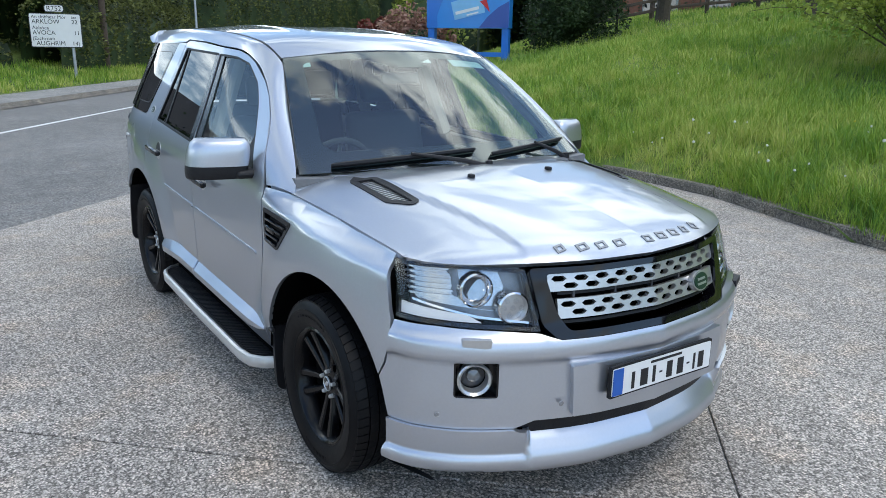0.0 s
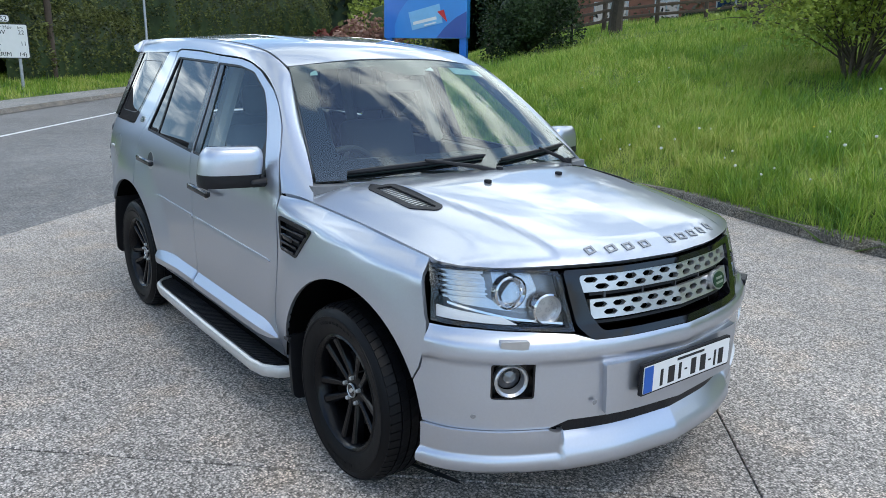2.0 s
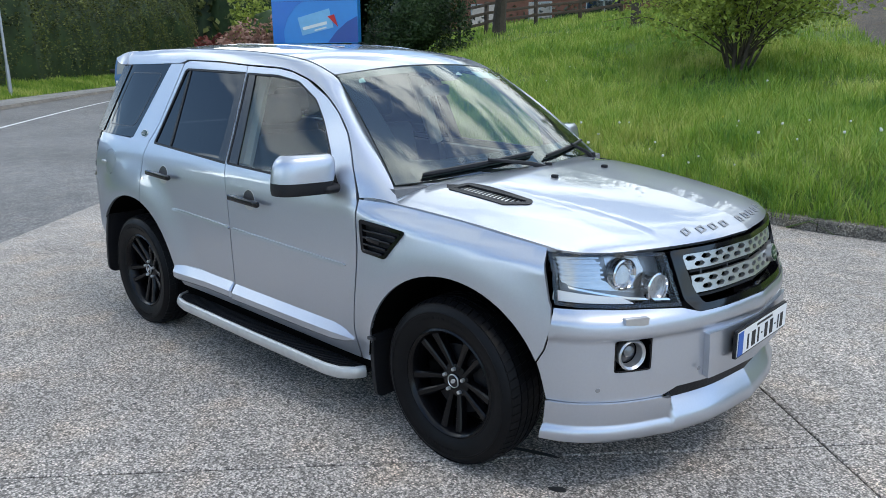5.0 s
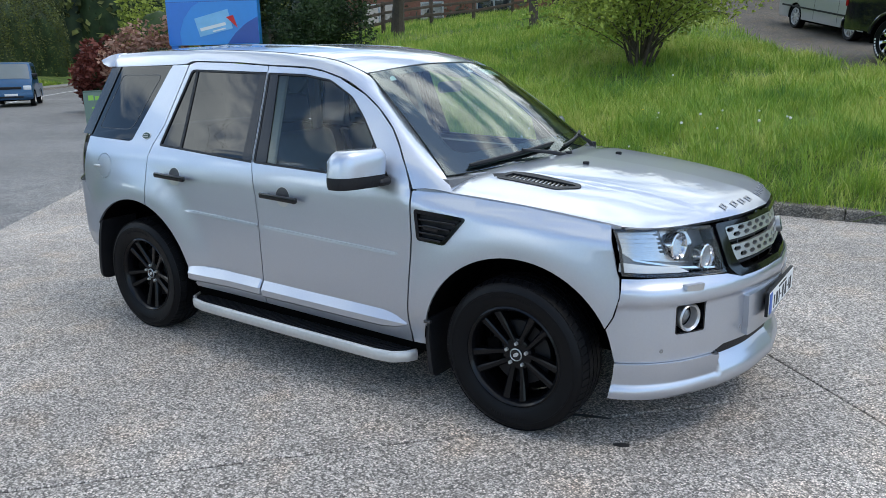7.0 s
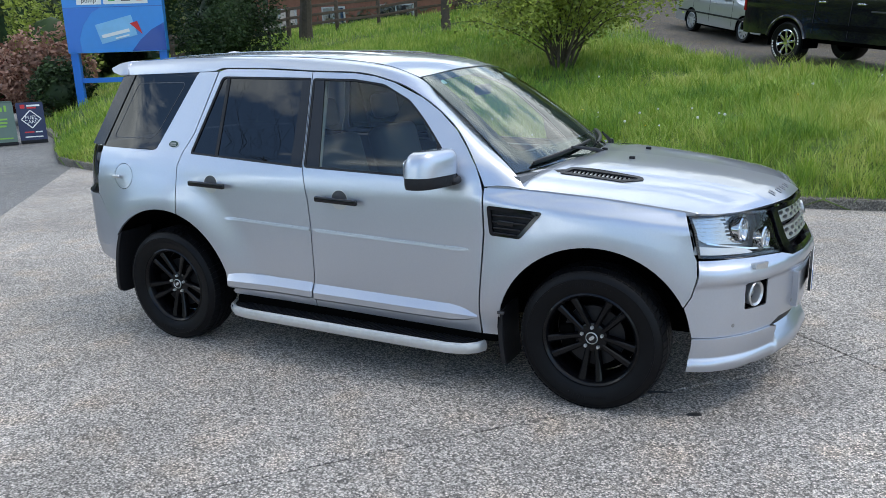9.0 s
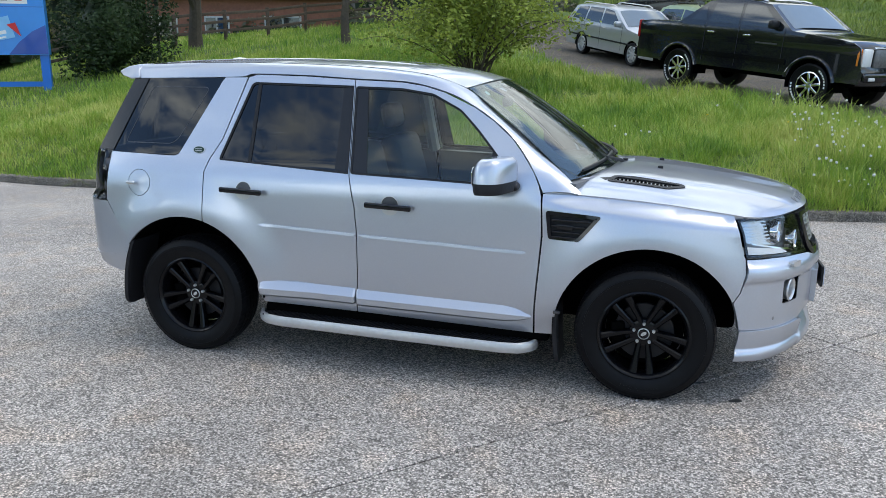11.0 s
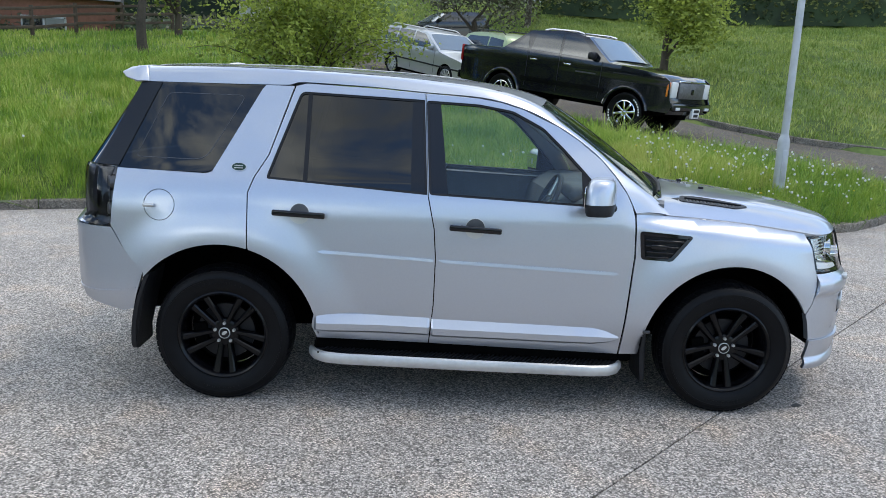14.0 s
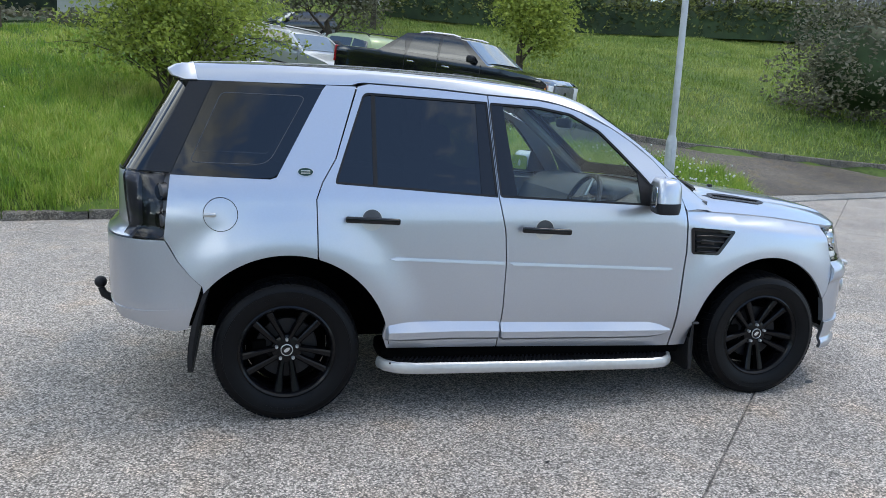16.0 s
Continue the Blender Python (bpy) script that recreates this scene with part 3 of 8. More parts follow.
road_strip("footpath", 0.14, 1.6, 0.12, 0.14, PATH, "pale worn concrete footpath beside the road")
road_strip("road_kerb", 0.0, 0.14, 0.0, 0.12, KERB, "grey concrete kerb of the far footpath")
road_strip("verge", 1.6, 4.2, 0.13, 0.55, SOIL, "green grass verge behind the footpath")
road_strip("verge_bank", 4.2, 14.0, 0.55, 2.6, SOIL, "dark bank behind the verge")
road_strip("centre_line", -2.56, -2.44, -0.009, -0.009, PAINT_WHITE, "solid white line on the road")

# ---- the silver off-roader ----
HUB_X, HUB_Z, ARCH_F, ARCH_R = 1.33, 0.340, 0.462, 0.497
SIDE = [(0.15, 0.83), (0.3, 0.880), (0.45, 0.908), (0.6, 0.917), (0.8, 0.920), (0.98, 0.916), (1.07, 0.903), (1.13, 0.885), (1.226, 0.845), (1.4, 0.775), (1.565, 0.710), (1.635, 0.683), (1.75, 0.635)]
SEAM = [(0.75, 1.062), (0.956, 1.050), (1.35, 1.020), (1.73, 0.972), (1.95, 0.945)]


def ease(t):
    t = min(1.0, max(0.0, t))
    return t * t * (3 - 2 * t)


def half_width(x, z):
    w = curve(SIDE, z) - 0.050 * max(0.0, x - 0.5) ** 2 - 0.16 * max(0.0, -1.55 - x) ** 2
    w -= 0.03 * ease((x + 0.3) / 0.9) * ease((z - 1.15) / 0.3)
    w -= 0.055 * ease((x - 0.70) / 0.30) * ease((z - (curve(SEAM, x) - 0.10)) / 0.10) ** 2 * (1.0 if z < 1.2 else 0.0)
    for cx, r0 in ((HUB_X, ARCH_F), (-HUB_X, ARCH_R)):
        d = math.hypot(x - cx, z - HUB_Z) - r0
        w += 0.033 * (1 - ease((d - 0.01) / 0.24)) * ease((z - 0.30) / 0.2)
    return w


def side_fn(sg, off=0.0):
    return lambda x, z: (x, sg * (half_width(x, z) + off), z)


def inset(poly, d):
    """Draws a polygon in by d."""
    q = [Vector(p) for p in poly]
    area = sum(a.x * b.y - a.y * b.x for a, b in zip(q, q[1:] + q[:1]))
    s = 1 if area > 0 else -1
    out = []
    for i, p in enumerate(q):
        a, b = (p - q[i - 1]), (q[(i + 1) % len(q)] - p)
        if a.length < 1e-6 or b.length < 1e-6:
            out.append(tuple(p))
            continue
        a.normalize(), b.normalize()
        na, nb = Vector((-a.y, a.x)) * s, Vector((-b.y, b.x)) * s
        m = na + nb
        m = m / max(0.35, m.length_squared / 2)
        out.append(tuple(p + m * d))
    return out


def arc_table(points):
    s, ys, xs = 0.0, [], []
    for i, (y, x) in enumerate(points):
        if i:
            s += math.dist(points[i], points[i - 1])
        ys.append((s, y))
        xs.append((s, x))
    return ys, xs, s


NOSE = arc_table([(0, 2.235), (0.25, 2.205), (0.45, 2.145), (0.56, 2.095), (0.68, 2.025), (0.76, 1.955), (0.82, 1.88), (0.853, 1.80), (0.868, 1.70), (0.875, 1.60)])
NOSE_YS = [(0.2, 0.985), (0.45, 1.0), (0.70, 1.0), (0.774, 0.985), (0.967, 0.945), (1.05, 0.92)]
NOSE_XO = [(0.2, 0.06), (0.40, 0.01), (0.55, 0.0), (0.68, 0.0), (0.774, 0.03), (0.967, 0.085), (1.05, 0.13)]
TAIL = arc_table([(0, -2.22), (0.35, -2.21), (0.6, -2.175), (0.74, -2.125), (0.82, -2.06), (0.872, -1.975), (0.90, -1.88), (0.915, -1.78), (0.925, -1.70), (0.930, -1.60)])


def nose_fn(off=0.0, more=None):
    def fn(s, z):
        a = abs(s)
        e = 1e-3
        y, x = curve(NOSE[0], a), curve(NOSE[1], a)
        ty, tx = curve(NOSE[0], a + e) - curve(NOSE[0], max(0, a - e)), curve(NOSE[1], a + e) - curve(NOSE[1], max(0, a - e))
        k = math.hypot(tx, ty) or 1
        o = off + (more(s, z) if more else 0)
        y, x = y * curve(NOSE_YS, z) - tx / k * o, x - curve(NOSE_XO, z) + ty / k * o
        return (x, math.copysign(y, s) if s else 0.0, z)
    return fn


def nose_s(y, z):
    """The arc length on the nose at which the surface has this y."""
    t = abs(y) / curve(NOSE_YS, z)
    lo, hi = 0.0, NOSE[2]
    for _ in range(30):
        m = (lo + hi) / 2
        lo, hi = (m, hi) if curve(NOSE[0], m) < t else (lo, m)
    return math.copysign(lo, y)


def on_nose(poly):
    return [(nose_s(y, z), z) for y, z in poly]


def tail_fn(off=0.0):
    def fn(s, z):
        a = abs(s)
        y, x = curve(TAIL[0], a), curve(TAIL[1], a)
        k = (curve(SIDE, z) / 0.917) if z > 0.9 else 1 - 0.05 * ease((0.6 - z) / 0.3)
        x = x - off + max(0, z - 1.19) * 0.60 + 0.10 * ease((0.62 - z) / 0.25) * (1 - a / TAIL[2]) + 0.055 * ease((z - 0.90) / 0.05)
        return (x, math.copysign(y * k + off * 0.5, s) if s else 0.0, z)
    return fn


def ruled(A, B, bulge):
    """A strip between two space curves, given as equal lists of points; u runs along (0 to n - 1), v across (0 to 1)."""
    n = len(A)
    ta = [[(i, p[k]) for i, p in enumerate(A)] for k in range(3)]
    tb = [[(i, p[k]) for i, p in enumerate(B)] for k in range(3)]
    def fn(u, v):
        v = v * 4
        a = Vector([curve(t, u) for t in ta])
        b = Vector([curve(t, u) for t in tb])
        p = a.lerp(b, v)
        p.y += math.copysign(bulge * 4 * v * (1 - v), p.y)
        p.z += bulge * 4 * v * (1 - v)
        return p
    return fn


suv = empty("off_roader", Matrix(), "silver five-door off-road car with black wheels parked on the concrete", "car")
body = empty("body", Matrix())
body.parent = suv
GAP = 0.0028

FENDER = [(0.791, 1.058), (0.956, 1.050), (1.35, 1.020), (1.728, 0.970), (1.755, 0.90), (1.783, 0.79), (1.794, 0.765), (1.800, 0.690), (1.778, 0.600)] + arc(HUB_X, HUB_Z, ARCH_F, 26, 167, 28) + [(0.868, 0.30), (0.762, 0.298), (0.768, 0.45), (0.798, 0.84), (0.790, 1.03)]
FRONT_DOOR = [(-0.254, 0.331), (0.758, 0.298), (0.765, 0.45), (0.795, 0.84), (0.787, 1.04), (0.770, 1.10), (0.742, 1.159), (0.680, 1.245), (0.611, 1.324), (0.50, 1.412), (0.389, 1.481), (0.21, 1.560), (0.09, 1.594), (-0.03, 1.612), (-0.31, 1.626), (-0.295, 1.36), (-0.28, 1.111), (-0.245, 0.95), (-0.233, 0.797), (-0.236, 0.55)]
FRONT_OPEN = [(-0.304, 1.590), (-0.03, 1.580), (0.15, 1.552), (0.314, 1.470), (0.42, 1.37), (0.53, 1.255), (0.66, 1.105), (0.665, 1.083), (-0.2755, 1.120), (-0.2905, 1.36)]
REAR_DOOR = [(-0.254, 0.331), (-0.236, 0.55), (-0.233, 0.797), (-0.245, 0.95), (-0.28, 1.111), (-0.295, 1.36), (-0.31, 1.626), (-0.62, 1.645), (-0.93, 1.655), (-0.985, 1.640), (-1.10, 1.288), (-1.165, 1.18), (-1.195, 1.10), (-1.192, 0.98), (-1.189, 0.83)] + arc(-HUB_X, HUB_Z, ARCH_R, 73, 17, 14) + [(-0.868, 0.42), (-0.84, 0.345)]
REAR_OPEN = [(-0.955, 1.612), (-0.314, 1.592), (-0.2995, 1.36), (-0.2855, 1.119), (-1.105, 1.172), (-1.10, 1.20)]
QUARTER = [(-0.988, 1.640), (-1.14, 1.640), (-1.16, 1.615), (-1.382, 1.200), (-1.41, 1.190), (-1.862, 1.203), (-1.890, 0.91), (-1.875, 0.89), (-1.832, 0.809), (-1.78, 0.745), (-1.722, 0.690)] + arc(-HUB_X, HUB_Z, ARCH_R, 141, 73.6, 22) + [(-1.192, 0.98), (-1.195, 1.10), (-1.165, 1.18), (-1.10, 1.288)]
QGLASS = [(-1.668, 1.634), (-1.150, 1.632), (-1.390, 1.202), (-1.853, 1.207)]
DPILLAR = [(-1.780, 1.632), (-1.672, 1.634), (-1.857, 1.210), (-1.975, 1.214)]
VENT = [(0.817, 0.971), (1.09, 0.951), (0.985, 0.826), (0.832, 0.832)]
FUEL = arc(-1.636, 1.026, 0.079, 0, 350, 28)

for sg, hand in ((-1, "right"), (1, "left")):
    fs = side_fn(sg)
    skin("front_wing", inset(FENDER, GAP), fs, SILVER, body, 0.03, [rounded(VENT, 0.012)] if sg < 0 else (), 0.016, out=-sg)
    door = skin("front_door", inset(FRONT_DOOR, GAP), fs, SILVER, suv, 0.04, [rounded(FRONT_OPEN, 0.02)], 0.02, out=-sg)
    rdoor = skin("rear_door", inset(REAR_DOOR, GAP), fs, SILVER, suv, 0.04, [rounded(REAR_OPEN, [0.03, 0.005, 0, 0.005, 0.05, 0.02])], 0.02, out=-sg)
    skin("rear_wing", inset(QUARTER, GAP), fs, SILVER, body, 0.035, [FUEL] if sg < 0 else (), 0.016, out=-sg)
    skin("side_window", rounded(inset(QGLASS, -0.010), [0.01, 0.02, 0.04, 0.01]), side_fn(sg, -0.008), GLASS_DARK, suv, 0.06, (), 0.004, "dark privacy glass", out=-sg).visible_shadow = False
    ql = rounded(inset(QGLASS, 0.050), [0.03, 0.04, 0.06, 0.03])
    skin("glass_line", ql, side_fn(sg, -0.0065), DARK_METAL, suv, 0.06, [inset(ql, 0.0035)], 0.001, "fine printed line on the glass", out=-sg)
    skin("rear_pillar", inset(DPILLAR, 0.001), side_fn(sg, -0.002), BLACK_PILLAR, body, 0.06, (), 0.01, out=-sg)
    # door glass and black pillar covers
    skin("window_pane", rounded(inset([(-0.235, 1.583), (-0.03, 1.576), (0.15, 1.548), (0.314, 1.465), (0.42, 1.365), (0.522, 1.252), (0.518, 1.092), (-0.188, 1.116)], 0.0), [0.02, 0, 0, 0, 0, 0.01, 0.01, 0.01]), side_fn(sg, -0.012), GLASS_CLEAR, door, 0.06, (), 0.004, out=-sg).visible_shadow = False
    skin("pillar_cover", inset([(-0.305, 1.592), (-0.230, 1.590), (-0.178, 1.114), (-0.2765, 1.120), (-0.2915, 1.36)], 0.001), side_fn(sg, -0.006), BLACK_PILLAR, door, 0.06, (), 0.008, out=-sg)
    skin("mirror_corner", inset([(0.508, 1.270), (0.53, 1.262), (0.665, 1.103), (0.668, 1.082), (0.512, 1.088)], 0.001), side_fn(sg, -0.006), BLACK_PLASTIC, door, 0.05, (), 0.008, out=-sg)
    skin("window_pane", inset([(-0.90, 1.607), (-0.372, 1.594), (-0.370, 1.123), (-0.902, 1.158)], 0.0), side_fn(sg, -0.010), GLASS_DARK, rdoor, 0.06, (), 0.004, out=-sg).visible_shadow = False
    skin("window_pane", inset([(-0.950, 1.608), (-0.915, 1.608), (-0.917, 1.158), (-1.100, 1.172)], 0.0), side_fn(sg, -0.010), GLASS_DARK, rdoor, 0.06, (), 0.004, out=-sg).visible_shadow = False
    skin("glass_divider", inset([(-0.918, 1.611), (-0.897, 1.611), (-0.899, 1.154), (-0.920, 1.157)], 0.0), side_fn(sg, -0.005), BLACK_PLASTIC, rdoor, 0.06, (), 0.008, out=-sg)
    skin("pillar_cover", inset([(-0.377, 1.597), (-0.313, 1.594), (-0.2985, 1.36), (-0.2845, 1.117), (-0.372, 1.122)], 0.001), side_fn(sg, -0.006), BLACK_PILLAR, rdoor, 0.06, (), 0.008, out=-sg)
    # black seals round the door openings
    for dd, op, rr in ((door, FRONT_OPEN, 0.02), (rdoor, REAR_OPEN, [0.03, 0.005, 0, 0.005, 0.05, 0.02])):
        ring = rounded(op, rr)
        skin("window_seal", inset(ring, -0.002), side_fn(sg, -0.003), BLACK_PLASTIC, dd, 0.05, [inset(ring, 0.011)], 0.012, out=-sg)
    # waist strip moulding along the doors
    for dd, x0, x1, z0, z1 in ((rdoor, -0.841, -0.243, 0.814, 0.787), (door, -0.224, 0.721, 0.784, 0.747)):
        poly = [(x0 + 0.03, z0 - 0.008), (x1 - 0.03, z1 - 0.008), (x1, z1 + 0.0), (x1 - 0.02, z1 + 0.008), (x0 + 0.03, z0 + 0.008), (x0, z0 + 0.007)] if dd is door else [(x0, z0), (x0 + 0.03, z0 - 0.008), (x1, z1 - 0.008), (x1, z1 + 0.008), (x0 + 0.03, z0 + 0.008)]
        skin("side_moulding", poly, (lambda zz0, zz1, xx0, xx1: (lambda x, z: (x, sg * (half_width(x, z) + 0.006 + 0.15 * (zz0 + (zz1 - zz0) * (x - xx0) / (xx1 - xx0) - z + 0.004)), z)))(z0, z1, x0, x1), SILVER, dd, 0.04, (), 0.016, out=-sg)
    # sill mouldings: proud bars with a sloping top face, drawn to a point at the front
    def sill_bar(rows, parent):
        bm = bmesh.new()
        rings = []
        for x, zt, zb, d in rows:
            w = half_width(x, (zt + zb) / 2)
            h = zt - zb
            sec = [(-0.012, zt + 0.004), (0.003, zt), (d * 0.85, zt - h * 0.42), (d, zt - h * 0.50), (d * 0.92, zb + h * 0.12), (d * 0.6, zb), (-0.012, zb - 0.002)]
            rings.append([bm.verts.new((x, sg * (w + u), z)) for u, z in sec])
        for p, q in zip(rings, rings[1:]):
            for i in range(7):
                bm.faces.new((p[i], p[(i + 1) % 7], q[(i + 1) % 7], q[i]))
        bm.faces.new(rings[0]), bm.faces.new(rings[-1][::-1])
        part("sill_moulding", bm, SILVER, parent, angle=22)
    sill_bar([(-0.850, 0.470, 0.404, 0.012), (-0.838, 0.486, 0.402, 0.026), (-0.79, 0.492, 0.400, 0.036), (-0.50, 0.485, 0.394, 0.036), (-0.262, 0.479, 0.388, 0.036), (-0.252, 0.474, 0.392, 0.026)], rdoor)
    sill_bar([(-0.244, 0.470, 0.388, 0.026), (-0.234, 0.474, 0.382, 0.036), (0.10, 0.465, 0.376, 0.036), (0.40, 0.458, 0.369, 0.036), (0.60, 0.452, 0.366, 0.034), (0.69, 0.432, 0.375, 0.022), (0.748, 0.404, 0.392, 0.006)], door)
    # roof rail and windscreen pillar
    za = [(0.792, 1.062), (0.742, 1.162), (0.611, 1.328), (0.389, 1.485), (0.21, 1.565), (-0.03, 1.617), (-0.31, 1.631), (-0.62, 1.650), (-0.95, 1.659), (-1.03, 1.643), (-1.3, 1.638), (-1.82, 1.634)]
    A = [(x, sg * (half_width(x, z) - 0.002), z) for x, z in za]
    B = [(x, sg * y, z) for x, y, z in ((0.985, 0.836, 1.050), (0.915, 0.800, 1.122), (0.68, 0.722, 1.300), (0.45, 0.645, 1.478), (0.32, 0.612, 1.573), (0.08, 0.616, 1.652), (-0.25, 0.622, 1.690), (-0.6, 0.628, 1.710), (-0.95, 0.632, 1.720), (-1.03, 0.632, 1.7205), (-1.3, 0.630, 1.722), (-1.82, 0.615, 1.712))]
    skin("roof_rail", [(0, 0), (11, 0), (11, 0.25), (0, 0.25)], ruled(A, B, 0.012), SILVER, body, 0.11, (), 0.01, out=sg)
    # black strip that fills the roof ditch
    bm = bmesh.new()
    run = [Vector(B[i]).lerp(Vector(B[i + 1]), k / 4) for i in range(4, 11) for k in range(4)]
    rings = []
    for i, p in enumerate(run):
        t = i / (len(run) - 1)
        wd = 0.040 - 0.012 * t
        rings.append([bm.verts.new((p.x, p.y + sg * u, p.z + v)) for u, v in ((-wd, -0.001), (-wd * 0.9, 0.0030), (-wd * 0.1, 0.0030), (0.002, -0.002), (-wd * 0.5, -0.02))])
    for p, q in zip(rings, rings[1:]):
        for i in range(5):
            bm.faces.new((p[i], p[(i + 1) % 5], q[(i + 1) % 5], q[i]))
    bm.faces.new(rings[0]), bm.faces.new(rings[-1][::-1])
    part("drip_moulding", bm, BLACK_PLASTIC, body)
    # dark inner shell behind the gaps
    shell = [(0.80, 1.05), (1.74, 0.95), (1.77, 0.60)] + arc(HUB_X, HUB_Z, ARCH_F + 0.006, 26, 167, 20) + [(0.83, 0.30), (-0.82, 0.34)] + arc(-HUB_X, HUB_Z, ARCH_R + 0.006, 14, 141, 20) + [(-1.86, 0.9), (-1.84, 1.19), (-1.4, 1.16), (-1.11, 1.14), (-0.28, 1.09), (0.66, 1.06)]
    skin("inner_panel", shell, side_fn(sg, -0.024), LINER, body, 0.07, (), 0.02, out=-sg)
    # wheel arch liners
    for cx, r0, a0, a1 in ((HUB_X, ARCH_F, 4, 178), (-HUB_X, ARCH_R, 4, 176)):
        pts = arc(cx, HUB_Z, r0 + 0.004, a0, a1, 30)
        vs, fc = [], []
        for x, z in pts:
            lip_y = 0.68 if cx < 0 and x < -1.735 else half_width(x, max(z, 0.45)) - 0.004
            vs += [(x, sg * lip_y, z), (x, sg * 0.50, z)]
        for i in range(len(pts) - 1):
            fc.append((2 * i, 2 * i + 1, 2 * i + 3, 2 * i + 2))
        k = len(vs)
        vs += [(x, sg * 0.50, z) for x, z in pts]
        fc.append(tuple(range(k, len(vs))))
        under(new("arch_liner", mesh_of("arch_liner", vs, fc, LINER)), body)

# bonnet
NOSE_EDGE = [(y, nose_fn()(nose_s(y, 0.962), 0.962)[0]) for y in np.linspace(0, 0.82, 60)]


def nose_x(y):
    return curve(NOSE_EDGE, abs(y))


CREST = [(0.0, 0.962), (0.03, 0.985), (0.09, 1.008), (0.2, 1.034), (0.4, 1.070), (0.7, 1.107), (1.1, 1.140), (1.3, 1.150)]


def bonnet_fn(x, y):
    a = abs(y)
    xf = nose_x(min(a, 0.80)) + 0.01
    zc = curve(CREST, max(0, xf - x))
    ye = half_width(min(x, 1.74), curve(SEAM, x)) + 0.004
    ze = min(curve(SEAM, x) + 0.002, zc)
    t = min(1.0, a / ye)
    yc = 0.520 - 0.08 * ease((x - 1.2) / 0.8)
    z = ze + (zc - ze) * (1 - t ** 5)
    z += 0.011 * (1 - ease((a - yc) / 0.034)) * ease((xf - x) / 0.12) * (1 - ease((1.25 - x) / 0.15))
    return (x, y, z)


right_edge = [(x, -(half_width(x, curve(SEAM, x)) + 0.001)) for x in (0.955, 1.1, 1.25, 1.4, 1.55, 1.70, 1.725)]
front_edge = [(nose_x(y) + 0.008, y) for y in np.linspace(-0.79, 0.79, 41)]
bonnet_out = right_edge + front_edge + [(x, -y) for x, y in right_edge[::-1]] + [(0.958, 0.74), (1.008, 0.57), (1.08, 0.3), (1.108, 0), (1.08, -0.3), (1.008, -0.57), (0.958, -0.74)]
bvent = [(1.10, 0.635), (1.13, 0.545), (1.47, 0.545), (1.485, 0.575), (1.40, 0.635)]
bonnet = skin("bonnet", inset(bonnet_out, 0.002), bonnet_fn, SILVER, suv, 0.015, [rounded(bvent, 0.012), rounded([(x, -y) for x, y in bvent], 0.012)], 0.02)

# roof
CROWN = [(-1.9, 1.722), (-1.5, 1.742), (-1.0, 1.750), (-0.5, 1.738), (-0.1, 1.708), (0.12, 1.672), (0.30, 1.622), (0.45, 1.56)]
EDGE = [(-1.82, 1.712), (-1.3, 1.722), (-0.95, 1.720), (-0.6, 1.710), (-0.25, 1.690), (0.08, 1.652), (0.32, 1.573), (0.45, 1.51)]


def roof_fn(x, y):
    t = min(1, abs(y) / 0.62)
    zc, ze = curve(CROWN, x - 0.10 * (1 - t * t) * ease((x + 0.6) / 0.8)), curve(EDGE, x)
    rib = 0.006 * math.exp(-((abs(y) - 0.30) / 0.018) ** 2) * ease((-x) / 0.15)
    return (x, y, ze + (zc - ze) * (1 - t ** 3) + rib)


roof_out = [(0.40 - 0.09 * (y / 0.60) ** 2, y) for y in np.linspace(-0.60, 0.60, 15)] + [(-1.80, 0.605), (-1.80, -0.605)]
skin("roof", roof_out, roof_fn, SILVER, body, 0.05, (), 0.02)

# windscreen
def screen_fn(u, v):
    e = u / 0.79
    y = u * (1 - 0.235 * v)
    x = 0.915 + 0.185 * (1 - e * e) + v * (0.325 - 0.915 + (0.085 - 0.185) * (1 - e * e))
    return (x, y, 1.118 + v * (1.578 - 1.118) + (0.020 + 0.018 * v) * (1 - e * e) + 0.02 * 4 * v * (1 - v))


ws = [(-0.785, 0.0), (0.785, 0.0), (0.785, 1.0), (-0.785, 1.0)]
wsi = rounded([(-0.675, 0.14), (0.675, 0.14), (0.675, 0.935), (0.21, 0.935), (0.13, 0.90), (0.07, 0.83), (-0.07, 0.83), (-0.13, 0.90), (-0.21, 0.935), (-0.675, 0.935)], [0.10, 0.10, 0.05, 0, 0.02, 0.02, 0.02, 0.02, 0, 0.05])
screen = skin("windscreen", ws, screen_fn, GLASS_SCREEN, suv, 0.05, (), 0.004, "clear raked windscreen")
screen.visible_shadow = False
skin("frit_band", ws, lambda u, v: Vector(screen_fn(u, v)) - Vector((0.004, 0, 0.003)), BLACK_PILLAR, screen, 0.05, [wsi], 0.004, "dark edge band of the glass")

# nose: bumper, lamps, grille
BUMPER = [(-0.858, 0.772), (-0.75, 0.762), (-0.60, 0.753), (-0.47, 0.742), (-0.445, 0.734), (-0.405, 0.722), (0.405, 0.722), (0.445, 0.734), (0.47, 0.742), (0.60, 0.753), (0.75, 0.762), (0.858, 0.772)]
bs = on_nose(BUMPER)
def nose_at(x, z):
    """The arc length on the nose at which the surface has this x."""
    lo, hi = 0.2, NOSE[2]
    t = x + curve(NOSE_XO, z)
    for _ in range(30):
        m = (lo + hi) / 2
        lo, hi = (m, hi) if curve(NOSE[1], m) > t else (lo, m)
    return lo


